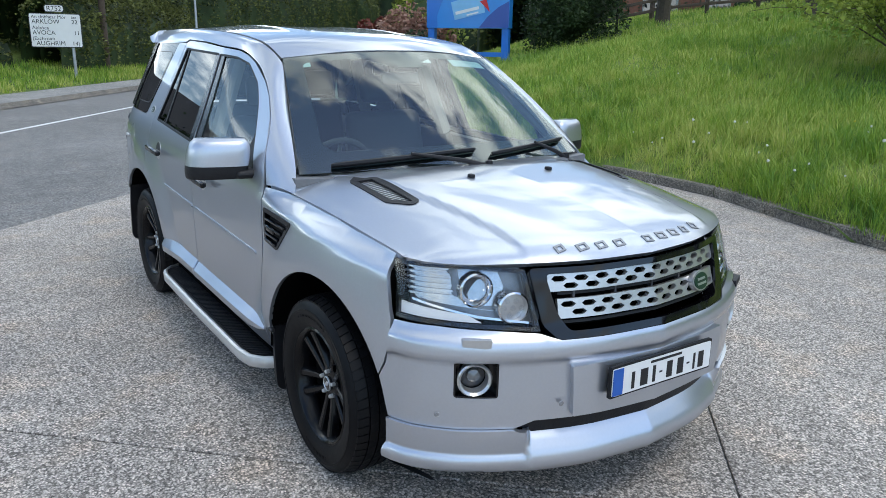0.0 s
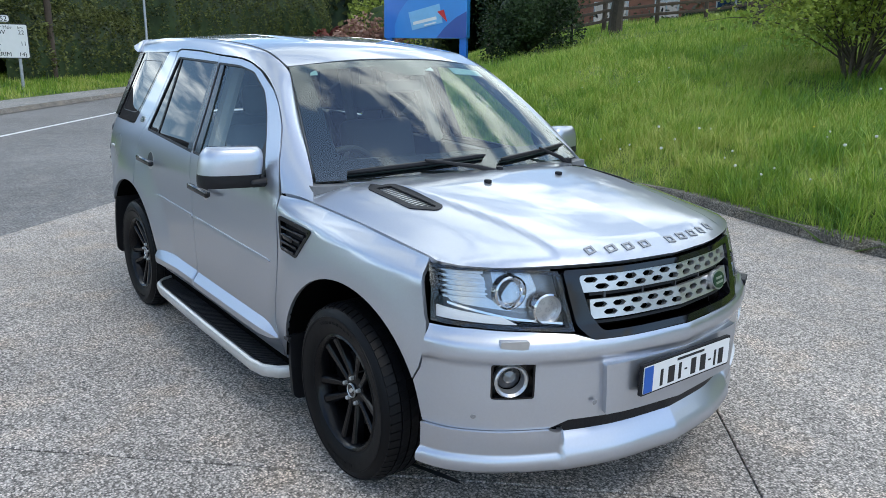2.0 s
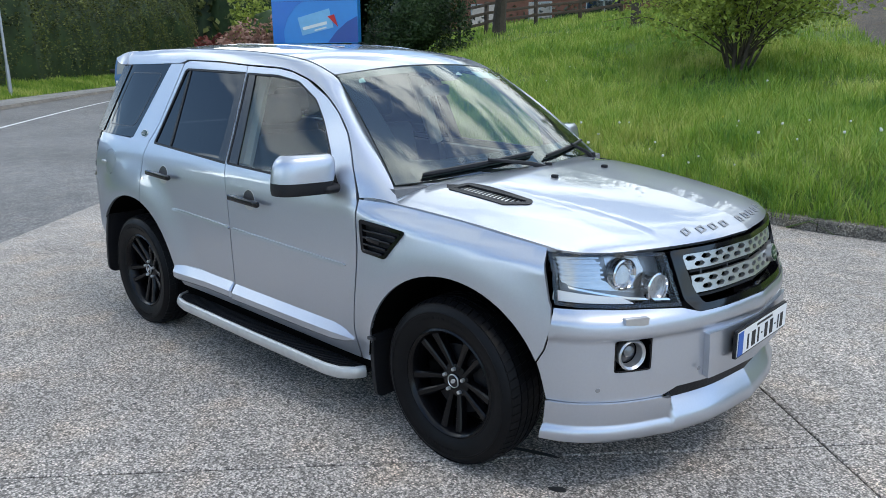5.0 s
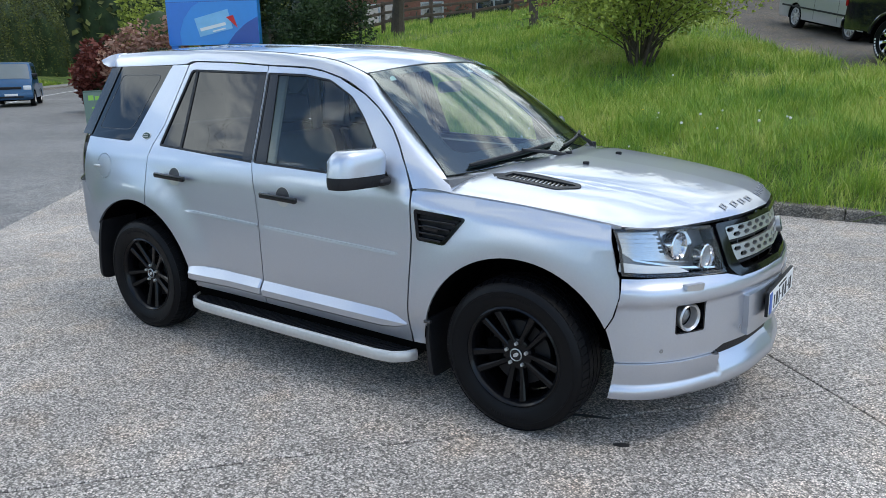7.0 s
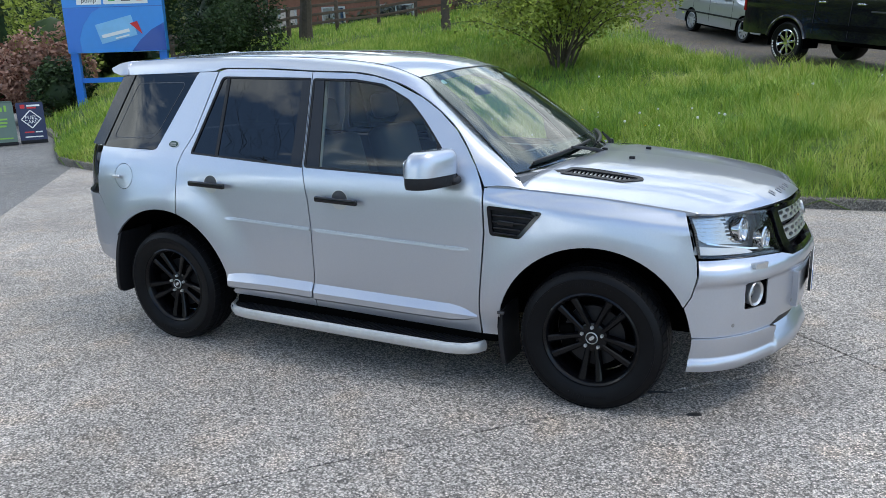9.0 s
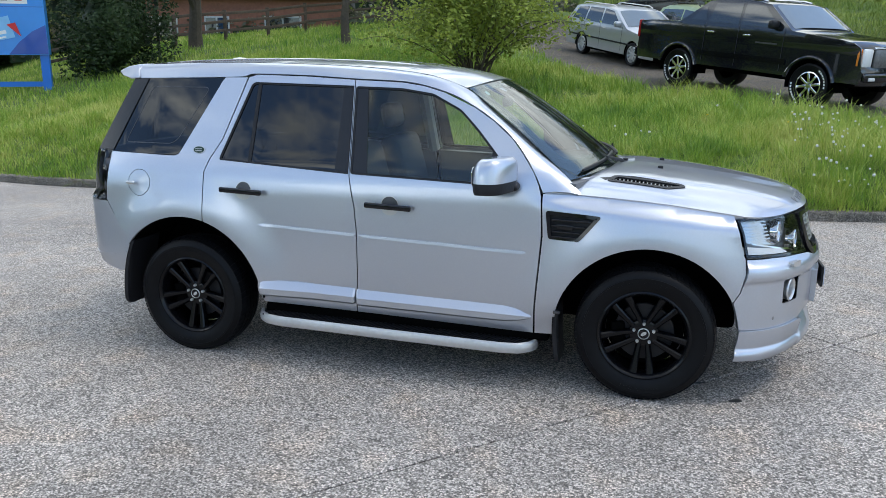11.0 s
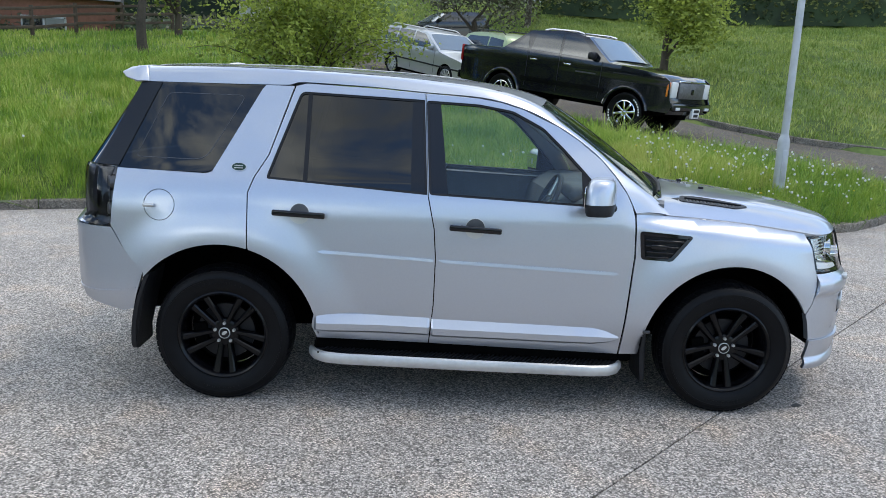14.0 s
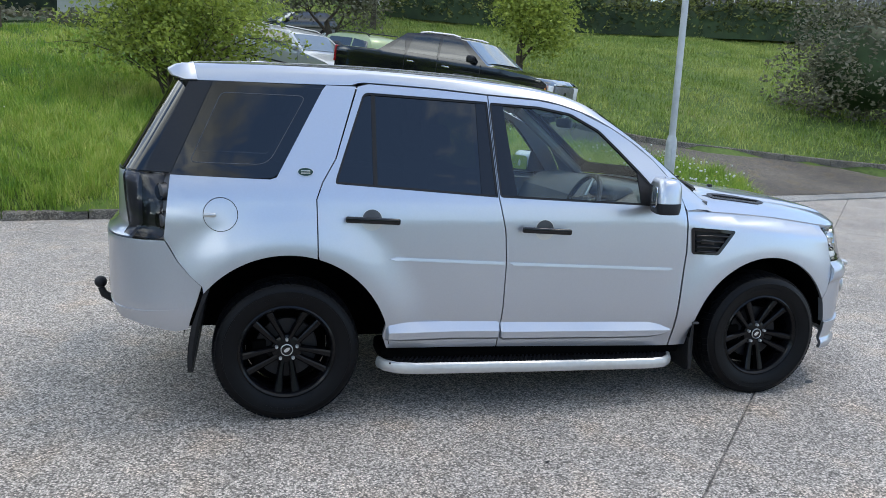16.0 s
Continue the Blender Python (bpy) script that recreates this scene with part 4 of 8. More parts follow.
side_edge = [(nose_at(x, z), z) for x, z in ((1.798, 0.762), (1.802, 0.69), (1.780, 0.600), (1.749, 0.545), (1.764, 0.50), (1.776, 0.45), (1.786, 0.405))]
s0 = side_edge[-1][0]
bump_out = bs[1:-1] + side_edge + [(nose_s(0.54, 0.41), 0.405), (nose_s(0.48, 0.43), 0.432), (-nose_s(0.48, 0.43), 0.432), (-nose_s(0.54, 0.41), 0.405)] + [(-a, b) for a, b in side_edge[::-1]]
fog_hole = [on_nose([(sg * 0.722, 0.650), (sg * 0.722, 0.522), (sg * 0.598, 0.522), (sg * 0.598, 0.652)]) for sg in (-1, 1)]


def bumper_more(s, z):
    return 0.018 * ease((z - 0.635) / 0.03) * (1 - ease((z - 0.715) / 0.04)) + 0.010 * ease((abs(s) - 0.98) / 0.12)


bumper = skin("front_bumper", bump_out, nose_fn(0, bumper_more), SILVER, suv, 0.025, [rounded(h, 0.012) for h in fog_hole], 0.03)
skin("plate_panel", rounded([(-0.368, 0.447), (0.368, 0.447), (0.380, 0.632), (-0.380, 0.632)], 0.008), nose_fn(0.004, lambda s, z: 0.40 * (2.235 - curve(NOSE[1], min(abs(s), 0.36)))), SILVER, bumper, 0.04, (), 0.03)


def lip_more(s, z):
    c = 1 - ease((abs(s) - 0.49) / 0.03)
    return curve([(0.222, 0.0), (0.238, 0.030), (0.268, 0.036), (0.284, 0.031), (0.300, 0.011), (0.39, 0.012), (0.42, 0.012)], z) * (1 - c) + c * curve([(0.21, 0.0), (0.235, 0.032), (0.262, 0.044), (0.29, 0.038), (0.34, 0.0), (0.395, -0.055)], z)


sl = s0 - 0.012
lip_out = [(-sl, 0.245), (-0.45, 0.222), (0.45, 0.222), (sl, 0.245), (sl + 0.012, 0.402), (nose_s(0.545, 0.40), 0.402), (nose_s(0.52, 0.39), 0.392), (-nose_s(0.52, 0.39), 0.392), (-nose_s(0.545, 0.40), 0.402), (-sl - 0.012, 0.402)]
skin("front_lip", lip_out, nose_fn(0.0, lip_more), SILVER, bumper, 0.015, (), 0.02, "silver lip spoiler")
skin("lower_grille", on_nose([(-0.52, 0.34), (0.52, 0.34), (0.52, 0.475), (-0.52, 0.475)]), nose_fn(-0.03), BLACK_PLASTIC, bumper, 0.05, (), 0.01)

GR = [(-0.472, 0.950), (0.472, 0.950), (0.456, 0.768), (0.413, 0.722), (-0.413, 0.722), (-0.456, 0.768)]
gr_in = [(-0.425, 0.930), (0.425, 0.930), (0.402, 0.800), (0.370, 0.746), (-0.370, 0.746), (-0.402, 0.800)]
grille = skin("grille", rounded(on_nose(GR)[::-1], 0.02), nose_fn(0.012), BLACK_GLOSS, suv, 0.03, [rounded(on_nose(gr_in), 0.02)], 0.05, "gloss black grille with two silver mesh bars")
skin("grille_back", on_nose(gr_in), nose_fn(-0.045), LINER, grille, 0.06, (), 0.01)
for z0, z1, w in ((0.870, 0.927, 0.420), (0.782, 0.846, 0.398)):
    sw = nose_s(w, z0)
    holes = []
    n = 10
    for row in range(2):
        for i in range(n):
            c = -sw + (i + 0.5 + (0.5 if row else 0.0)) * (2 * sw / (n + 0.5))
            zc = z0 + (z1 - z0) * (0.71 if row == 0 else 0.30)
            a, b = 0.0285, 0.0090
            holes.append([(c - a, zc), (c - a * 0.55, zc - b), (c + a * 0.55, zc - b), (c + a, zc), (c + a * 0.55, zc + b), (c - a * 0.55, zc + b)])
    skin("mesh_bar", [(-sw, z0), (sw, z0), (sw, z1), (-sw, z1)], nose_fn(0.0), SATIN, grille, 0.03, holes, 0.022, "satin silver bar with six-sided holes")
for k in range(5):
    y = -0.33 + k * 0.165
    skin("grille_stub", on_nose([(y - 0.005, 0.844), (y + 0.003, 0.844), (y + 0.008, 0.872), (y, 0.872)]), nose_fn(-0.014), DARK_METAL, grille, 0.05, (), 0.02)
for i in range(2):
    skin("grille_slat", on_nose([(-0.385, 0.854 - i * 0.092), (0.385, 0.854 - i * 0.092), (0.385, 0.863 - i * 0.092), (-0.385, 0.863 - i * 0.092)]), nose_fn(-0.015), BLACK_PLASTIC, grille, 0.05, (), 0.02)

for sg in (-1, 1):
    HL = [(-0.64, 0.957), (-0.482, 0.943), (-0.463, 0.746), (-0.60, 0.757), (-0.75, 0.766)]
    hl = [(sg * nose_at(1.740, 0.956), 0.956)] + on_nose([(sg * -y, z) for y, z in HL]) + [(sg * nose_at(1.797, 0.772), 0.772), (sg * nose_at(1.772, 0.88), 0.88)]
    lamp = empty("headlamp", Matrix())
    lamp.parent = suv
    skin("lens", rounded(hl, 0.012), nose_fn(0.002), GLASS_LENS, lamp, 0.04, (), 0.006).visible_shadow = False
    skin("lamp_housing", inset(hl, 0.006), nose_fn(-0.075), LAMP_DARK, lamp, 0.05, (), 0.01)
    skin("lamp_bezel", hl, nose_fn(-0.004), BLACK_GLOSS, lamp, 0.04, [inset(hl, 0.012)], 0.035)
    def lamp_at(y, z, r, depth, off, mat, nm, prof):
        p = Vector(nose_fn(off)(nose_s(sg * y, z), z))
        bm = bmesh.new()
        lathe(bm, prof, 28)
        d = Vector((1.0, sg * 0.25, 0.02)).normalized()
        bmesh.ops.transform(bm, matrix=Matrix.Translation(p) @ d.to_track_quat("Z", "Y").to_matrix().to_4x4(), verts=bm.verts)
        return part(nm, bm, mat, lamp)
    lamp_at(0.635, 0.868, 0.05, 0, -0.05, CHROME, "projector_ring", [(0.060, -0.02), (0.060, 0.012), (0.054, 0.016), (0.044, 0.004), (0.04, -0.01)])
    lamp_at(0.635, 0.868, 0.05, 0, -0.05, GLASS_LENS, "projector", [(0.041, -0.008), (0.037, 0.010), (0.028, 0.024), (0.012, 0.030), (0.001, 0.031)])
    lamp_at(0.635, 0.868, 0.05, 0, -0.06, DARK_METAL, "projector_bowl", [(0.042, -0.006), (0.03, -0.012), (0.001, -0.014)])
    lamp_at(0.533, 0.818, 0.05, 0, -0.020, CHROME, "led_ring", [(0.052, -0.035), (0.056, 0.006), (0.050, 0.010), (0.046, 0.0), (0.044, -0.012)])
    lamp_at(0.533, 0.818, 0.05, 0, -0.020, SATIN, "led_plate", [(0.045, -0.010), (0.02, -0.006), (0.001, -0.006)])
    for k in range(7):
        a = k * math.pi / 3
        rr = 0 if k == 6 else 0.026
        lamp_at(0.533 + rr * math.cos(a), 0.818 + rr * math.sin(a), 0.01, 0, -0.013, GLASS_LENS, "led", [(0.010, -0.004), (0.007, 0.003), (0.001, 0.005)])
    refl = on_nose([(sg * y, z) for y, z in ((0.80, 0.945), (0.72, 0.945), (0.70, 0.90), (0.71, 0.85), (0.63, 0.800), (0.57, 0.795), (0.80, 0.825), (0.82, 0.86))])
    skin("reflector", rounded(refl, 0.01), nose_fn(-0.06), LAMP_SILVER, lamp, 0.04, (), 0.01)
    skin("reflector", rounded(on_nose([(sg * y, z) for y, z in ((0.68, 0.945), (0.56, 0.932), (0.545, 0.87), (0.58, 0.81), (0.68, 0.81))]), 0.01), nose_fn(-0.068), LAMP_SILVER, lamp, 0.04, (), 0.01)
    for k in range(6):
        z = 0.935 - k * 0.017
        skin("reflector_rib", on_nose([(sg * 0.81, z), (sg * 0.70, z), (sg * 0.70, z - 0.007), (sg * 0.81, z - 0.007)]), nose_fn(-0.040), LAMP_SILVER, lamp, 0.05, (), 0.01)
    skin("indicator_strip", rounded(on_nose([(sg * y, z) for y, z in ((0.825, 0.822), (0.67, 0.795), (0.63, 0.770), (0.835, 0.784))]), 0.008), nose_fn(-0.02), WHITE, lamp, 0.04, (), 0.01)
    skin("chrome_line", on_nose([(sg * y, z) for y, z in ((0.80, 0.836), (0.64, 0.792), (0.49, 0.771), (0.49, 0.764), (0.64, 0.784), (0.80, 0.828))]), nose_fn(-0.025), CHROME, lamp, 0.04, (), 0.01)
    # fog lamp in its pocket
    fog = empty("fog_lamp", Matrix())
    fog.parent = suv
    fh = on_nose([(sg * y, z) for y, z in ((0.722, 0.650), (0.722, 0.522), (0.598, 0.522), (0.598, 0.652))])
    skin("fog_pocket", inset(fh, -0.004), nose_fn(-0.05), BLACK_GLOSS, fog, 0.04, (), 0.01)
    for poly in ((fh),):
        skin("fog_frame", inset(fh, -0.002), nose_fn(-0.002), BLACK_GLOSS, fog, 0.03, [inset(fh, 0.006)], 0.05)
    p = Vector(nose_fn(-0.012)(nose_s(sg * 0.668, 0.588), 0.588))
    d = Vector((1.0, sg * 0.45, 0.0)).normalized()
    mm = Matrix.Translation(p) @ d.to_track_quat("Z", "Y").to_matrix().to_4x4()
    bm = lathe(bmesh.new(), [(0.052, -0.03), (0.060, 0.010), (0.055, 0.016), (0.047, 0.008), (0.044, -0.025)], 32, mm)
    part("fog_ring", bm, SATIN, fog)
    bm = lathe(bmesh.new(), [(0.042, -0.03), (0.02, -0.022), (0.001, -0.02)], 24, mm)
    part("fog_glass", bm, DARK_METAL, fog)
    bm = lathe(bmesh.new(), [(0.026, -0.03), (0.022, -0.012), (0.012, -0.006), (0.001, -0.004)], 20, mm @ Matrix.Translation((0, 0.006, 0)))
    part("fog_bulb", bm, LAMP_CLEAR, fog)
    # headlamp washer; the left one is coloured black for its shadow side
    p = Vector(nose_fn(0.008)(nose_s(sg * 0.655, 0.722), 0.722))
    bm = bmesh.new()
    prism(bm, rounded([(-0.055, -0.008), (0.040, -0.020), (0.045, 0.012), (-0.055, 0.014)], 0.006), -0.01, 0.018, None)
    t = Vector((-0.45, sg * 0.89, 0))
    bmesh.ops.transform(bm, matrix=Matrix.Translation(p) @ Matrix(((t.x, 0, t.y * sg, 0), (t.y, 0, -t.x * sg, 0), (0, 1, 0, 0), (0, 0, 0, 1))).to_4x4() @ Matrix.Diagonal((-1, 1, 1, 1)), verts=bm.verts)
    part("lamp_washer", bm, SATIN if sg < 0 else BLACK_PLASTIC, suv)

# number plate
PLATE_M = Matrix(((0, 0, 1, 2.252), (1, 0, 0, 0.0), (0, 1, 0, 0.562), (0, 0, 0, 1)))
plate = part("number_plate", prism(bmesh.new(), rounded([(-0.262, -0.058), (0.262, -0.058), (0.262, 0.058), (-0.262, 0.058)], 0.008), -0.012, 0.0, PLATE_M), BLACK_PLASTIC, suv, "white number plate with a blue band")
part("plate_face", prism(bmesh.new(), rounded([(-0.254, -0.050), (0.254, -0.050), (0.254, 0.050), (-0.254, 0.050)], 0.006), 0.001, 0.004, PLATE_M), WHITE, plate)
part("plate_band", prism(bmesh.new(), [(-0.252, -0.048), (-0.205, -0.048), (-0.205, 0.048), (-0.252, 0.048)], 0.004, 0.006, PLATE_M), BLUE, plate)
for i, (x0, x1) in enumerate(((-0.165, -0.145), (-0.125, -0.075), (-0.06, -0.04), (-0.025, -0.005), (0.01, 0.05), (0.065, 0.11), (0.12, 0.14), (0.155, 0.17), (0.18, 0.22))):
    h = 0.006 if i in (3, 6) else 0.034
    x0, x1 = x0 + (x1 - x0) * 0.14, x1 - (x1 - x0) * 0.14
    part("plate_bar", prism(bmesh.new(), [(x0, -0.012 - h + 0.006), (x1, -0.012 - h + 0.006), (x1, -0.012 + h), (x0, -0.012 + h)], 0.004, 0.0055, PLATE_M), INK, plate)
part("plate_bar", prism(bmesh.new(), [(-0.07, 0.034), (0.09, 0.034), (0.09, 0.043), (-0.07, 0.043)], 0.004, 0.0055, PLATE_M), INK, plate)

# tail: bumper, lamps, tailgate
def tail_s(x):
    lo, hi = 0.0, TAIL[2]
    for _ in range(30):
        m = (lo + hi) / 2
        lo, hi = (m, hi) if curve(TAIL[1], m) < x else (lo, m)
    return lo


def tail_z(x, z):
    return (tail_s(x - (0.055 * ease((z - 0.90) / 0.05) + max(0, z - 1.19) * 0.60)), z)


tb = tail_s(-1.78)
rb = [tail_z(-1.885, 0.902), tail_z(-1.832, 0.806), tail_z(-1.78, 0.742), tail_z(-1.725, 0.686), tail_z(-1.752, 0.60), tail_z(-1.80, 0.475), tail_z(-1.86, 0.462), tail_z(-2.06, 0.50), (0.5, 0.51)]
skin("rear_bumper", rb + [(-a, b) for a, b in rb[::-1]], tail_fn(0.0), SILVER, suv, 0.03, (), 0.02, out=-1)
bead = [tail_z(-1.765, 0.596), tail_z(-1.85, 0.574), tail_z(-2.0, 0.563), (0.5, 0.560)]
bead += [(-a, b) for a, b in bead[::-1]]
skin("bumper_bead", bead + [(a, b - 0.010) for a, b in bead[::-1]], tail_fn(0.004), SILVER, suv, 0.03, (), 0.008, out=-1)
for sg in (-1, 1):
    o = [(sg * a, b) for a, b in (tail_z(-1.893, 0.915), tail_z(-1.93, 0.908), tail_z(-2.06, 0.925), tail_z(-2.06, 1.212), tail_z(-1.868, 1.203), tail_z(-1.880, 1.05))]
    tl = skin("tail_lamp", o, tail_fn(0.012), GLASS_SMOKE, suv, 0.035, (), 0.01, "smoked tail lamp", out=-1)
    skin("lamp_housing", inset(o, 0.004), tail_fn(-0.035), LAMP_DARK, tl, 0.04, (), 0.04, out=-1)
    for z0 in (0.99, 1.12):
        bm = lathe(bmesh.new(), [(0.001, 0.006), (0.03, 0.006), (0.04, 0.0), (0.044, -0.03)], 20, Matrix.Translation(tail_fn(-0.01)(sg * (tb - 0.20), z0)) @ Vector((-1, sg * 0.6, 0)).to_track_quat("Z", "Y").to_matrix().to_4x4())
        part("lamp_bowl", bm, DARK_METAL, tl)
gate = skin("tailgate", [(-tb + 0.29, 0.91), (tb - 0.29, 0.91), (tb - 0.30, 1.20), (-tb + 0.30, 1.20)], tail_fn(0.0), SILVER, suv, 0.06, (), 0.02, out=-1)
skin("rear_screen", [(-tb + 0.27, 1.21), (tb - 0.27, 1.21), (tb - 0.20, 1.63), (-tb + 0.20, 1.63)], tail_fn(0.0), GLASS_DARK, gate, 0.06, (), 0.005, out=-1)
for sg in (-1, 1):
    se = [(sg * a, b) for a, b in (tail_z(-1.978, 1.214), tail_z(-1.88, 1.42), tail_z(-1.782, 1.632), (tail_z(-1.86, 1.632)[0] - 0.12, 1.632), (tail_z(-2.05, 1.21)[0] - 0.10, 1.212))]
    skin("screen_edge", se, tail_fn(-0.002), BLACK_PILLAR, gate, 0.04, (), 0.008, out=-1)
# roof spoiler
bm = bmesh.new()
prof = [(-1.74, 1.634), (-1.83, 1.632), (-1.885, 1.650), (-1.905, 1.685), (-1.87, 1.712), (-1.76, 1.724)]
rows = []
for y in np.linspace(-0.688, 0.688, 21):
    k = (abs(y) / 0.688) ** 5
    rows.append([bm.verts.new((x + 0.03 * k * (1 if x < -1.82 else 0), y * (1 - 0.06 * (z > 1.7)), z - 0.008 * k if z > 1.66 else z + 0.004 * (1 - k))) for x, z in prof])
for a, b in zip(rows, rows[1:]):
    for i in range(len(prof)):
        j = (i + 1) % len(prof)
        bm.faces.new((a[i], a[j], b[j], b[i]))
bm.faces.new(rows[0]), bm.faces.new(rows[-1][::-1])
bmesh.ops.bevel(bm, geom=bm.edges[:], offset=0.004, segments=1, affect="EDGES")
part("roof_spoiler", bm, SILVER, suv, angle=40)
# aerial fin, tow ball
bm = lathe(bmesh.new(), [(0.001, 0.035), (0.03, 0.030), (0.05, 0.015), (0.06, 0.0)], 18)
bmesh.ops.transform(bm, matrix=Matrix.Translation((-1.45, 0.0, 1.738)) @ Matrix.Diagonal((1.3, 0.7, 0.75, 1)), verts=bm.verts)
part("aerial_fin", bm, SATIN, suv)
bm = tube(bmesh.new(), [(-2.10, 0, 0.40), (-2.26, 0, 0.40), (-2.31, 0, 0.43), (-2.325, 0, 0.47)], [0.024, 0.024, 0.022, 0.018], 12)
tow = part("tow_bar", bm, BLACK_PLASTIC, suv)
bm = bmesh.new()
bmesh.ops.create_uvsphere(bm, u_segments=16, v_segments=10, radius=0.034, matrix=Matrix.Translation((-2.325, 0, 0.50)))
part("tow_ball", bm, BLACK_PLASTIC, tow)

# underbody and sills
bm = bmesh.new()
box(bm, (-1.68, -0.47, 0.28), (1.80, 0.47, 0.46), 0.03)
part("underbody", bm, LINER, suv)
for sg in (-1, 1):
    bm = bmesh.new()
    box(bm, (-0.86, min(sg * 0.60, sg * 0.865), 0.25), (0.84, max(sg * 0.60, sg * 0.865), 0.33), 0.02)
    part("sill", bm, LINER, suv)

# wheels
def make_wheel():
    w = empty("wheel", Matrix())
    prof = [(0.222, 0.085), (0.236, 0.095), (0.239, 0.0985), (0.242, 0.0985), (0.245, 0.1005), (0.262, 0.108), (0.284, 0.113), (0.303, 0.1155), (0.3035, 0.1175), (0.310, 0.1175), (0.3105, 0.1145), (0.322, 0.109), (0.338, 0.098), (0.346, 0.085), (0.350, 0.060), (0.352, 0.0), (0.350, -0.060), (0.346, -0.085), (0.338, -0.098), (0.300, -0.113), (0.262, -0.108), (0.222, -0.085)]
    tyre = part("tyre", lathe(bmesh.new(), prof, 72), RUBBER, w, angle=50)
    vs, fc = [], []
    n = 62
    for k in range(n):
        for (h0, h1, r0, r1, sh, wd) in ((0.098, 0.060, 0.3415, 0.353, 0.0, 0.030), (0.054, 0.022, 0.353, 0.3545, 0.02, 0.034), (0.016, -0.016, 0.3545, 0.3545, 0.045, 0.034), (-0.022, -0.054, 0.3545, 0.353, 0.02, 0.034), (-0.060, -0.098, 0.353, 0.3415, 0.0, 0.030)):
            a = 2 * math.pi * (k + sh * 3) / n
            da = wd / 0.35
            q = len(vs)
            for lift in (-0.008, 0.0035):
                for aa, h, r in ((a, h0, r0), (a + da, h0, r0), (a + da + 0.025, h1, r1), (a + 0.025, h1, r1)):
                    vs.append(((r + lift) * math.cos(aa), (r + lift) * math.sin(aa), h))
            fc += [(q + 4, q + 5, q + 6, q + 7), (q, q + 1, q + 5, q + 4), (q + 1, q + 2, q + 6, q + 5), (q + 2, q + 3, q + 7, q + 6), (q + 3, q, q + 4, q + 7)]
    for a0, count, tall in ((0.62, 9, 0.011), (3.76, 7, 0.016)):
        bm = bmesh.new()
        for k in range(count):
            a = a0 + k * 0.098
            for off in (-0.011, 0.007):
                box(bm, (0.280, off, 0.108), (0.280 + tall, off + 0.005, 0.1148), 0.0, Matrix.Rotation(a, 4, "Z"))
        tagged(part("sidewall_mark", bm, RUBBER, tyre, smooth=False), kind="stuff")
    tagged(under(new("tread", mesh_of("tread", vs, fc, RUBBER, False)), tyre), kind="stuff")
    bm = lathe(bmesh.new(), [(0.232, 0.086), (0.236, 0.096), (0.228, 0.100), (0.220, 0.094), (0.212, 0.080), (0.205, 0.03), (0.200, -0.02), (0.205, -0.08), (0.222, -0.09)], 64)
    rim = part("rim", bm, RIM_BLACK, w)
    # five pairs of spokes
    for k in range(5):
        for s in (-1, 1):
            bm = bmesh.new()
            a = 2 * math.pi * k / 5 + math.pi / 2
            r0, r1 = 0.050, 0.216
            w0, w1 = 0.0155, 0.0205
            c0, c1 = s * 0.020, s * 0.043
            vv = []
            for r, c, hw, top, dep in ((r0, c0, w0, 0.050, 0.028), (0.10, c0 + (c1 - c0) * 0.35, w0 + 0.001, 0.058, 0.032), (0.17, c0 + (c1 - c0) * 0.75, w1, 0.072, 0.034), (r1, c1, w1 + 0.003, 0.082, 0.036)):
                vv.append([bm.verts.new((r, c - hw, top - dep)), bm.verts.new((r, c - hw * 0.8, top - 0.006)), bm.verts.new((r, c - hw * 0.45, top)), bm.verts.new((r, c + hw * 0.45, top)), bm.verts.new((r, c + hw * 0.8, top - 0.006)), bm.verts.new((r, c + hw, top - dep))])
            for p, q in zip(vv, vv[1:]):
                for i in range(6):
                    bm.faces.new((p[i], p[(i + 1) % 6], q[(i + 1) % 6], q[i]))
            bm.faces.new(vv[0]), bm.faces.new(vv[-1][::-1])
            bmesh.ops.transform(bm, matrix=Matrix.Rotation(a, 4, "Z"), verts=bm.verts)
            part("spoke", bm, RIM_BLACK, rim)
    hub = part("hub", lathe(bmesh.new(), [(0.001, 0.050), (0.055, 0.050), (0.072, 0.044), (0.076, 0.030), (0.074, 0.0)], 40), RIM_BLACK, rim)
    cap = part("hub_cap", lathe(bmesh.new(), [(0.001, 0.060), (0.024, 0.060), (0.029, 0.058), (0.031, 0.050)], 32), BLACK_GLOSS, rim)
    part("cap_ring", lathe(bmesh.new(), [(0.0255, 0.0595), (0.0275, 0.0625), (0.0300, 0.0605), (0.0305, 0.056)], 32), SATIN, rim)
    part("cap_mark", lathe(bmesh.new(), [(0.001, 0.0615), (0.014, 0.0615), (0.016, 0.060)], 24, Matrix.Diagonal((1, 0.55, 1, 1))), SATIN, rim)
    for k in range(5):
        a = 2 * math.pi * (k + 0.5) / 5 + math.pi / 2
        bm = lathe(bmesh.new(), [(0.001, 0.066), (0.006, 0.066), (0.0085, 0.062), (0.0095, 0.046)], 6, Matrix.Translation((0.052 * math.cos(a), 0.052 * math.sin(a), 0)))
        part("wheel_nut", bm, ALLOY, rim, angle=20)
    part("brake_disc", lathe(bmesh.new(), [(0.06, 0.0), (0.07, 0.012), (0.150, 0.012), (0.152, 0.0), (0.150, -0.014), (0.07, -0.014)], 40), BLACK_PLASTIC, w)
    part("brake_shield", lathe(bmesh.new(), [(0.001, -0.05), (0.195, -0.05), (0.200, -0.06), (0.001, -0.066)], 40), LINER, w)
    bm = bmesh.new()
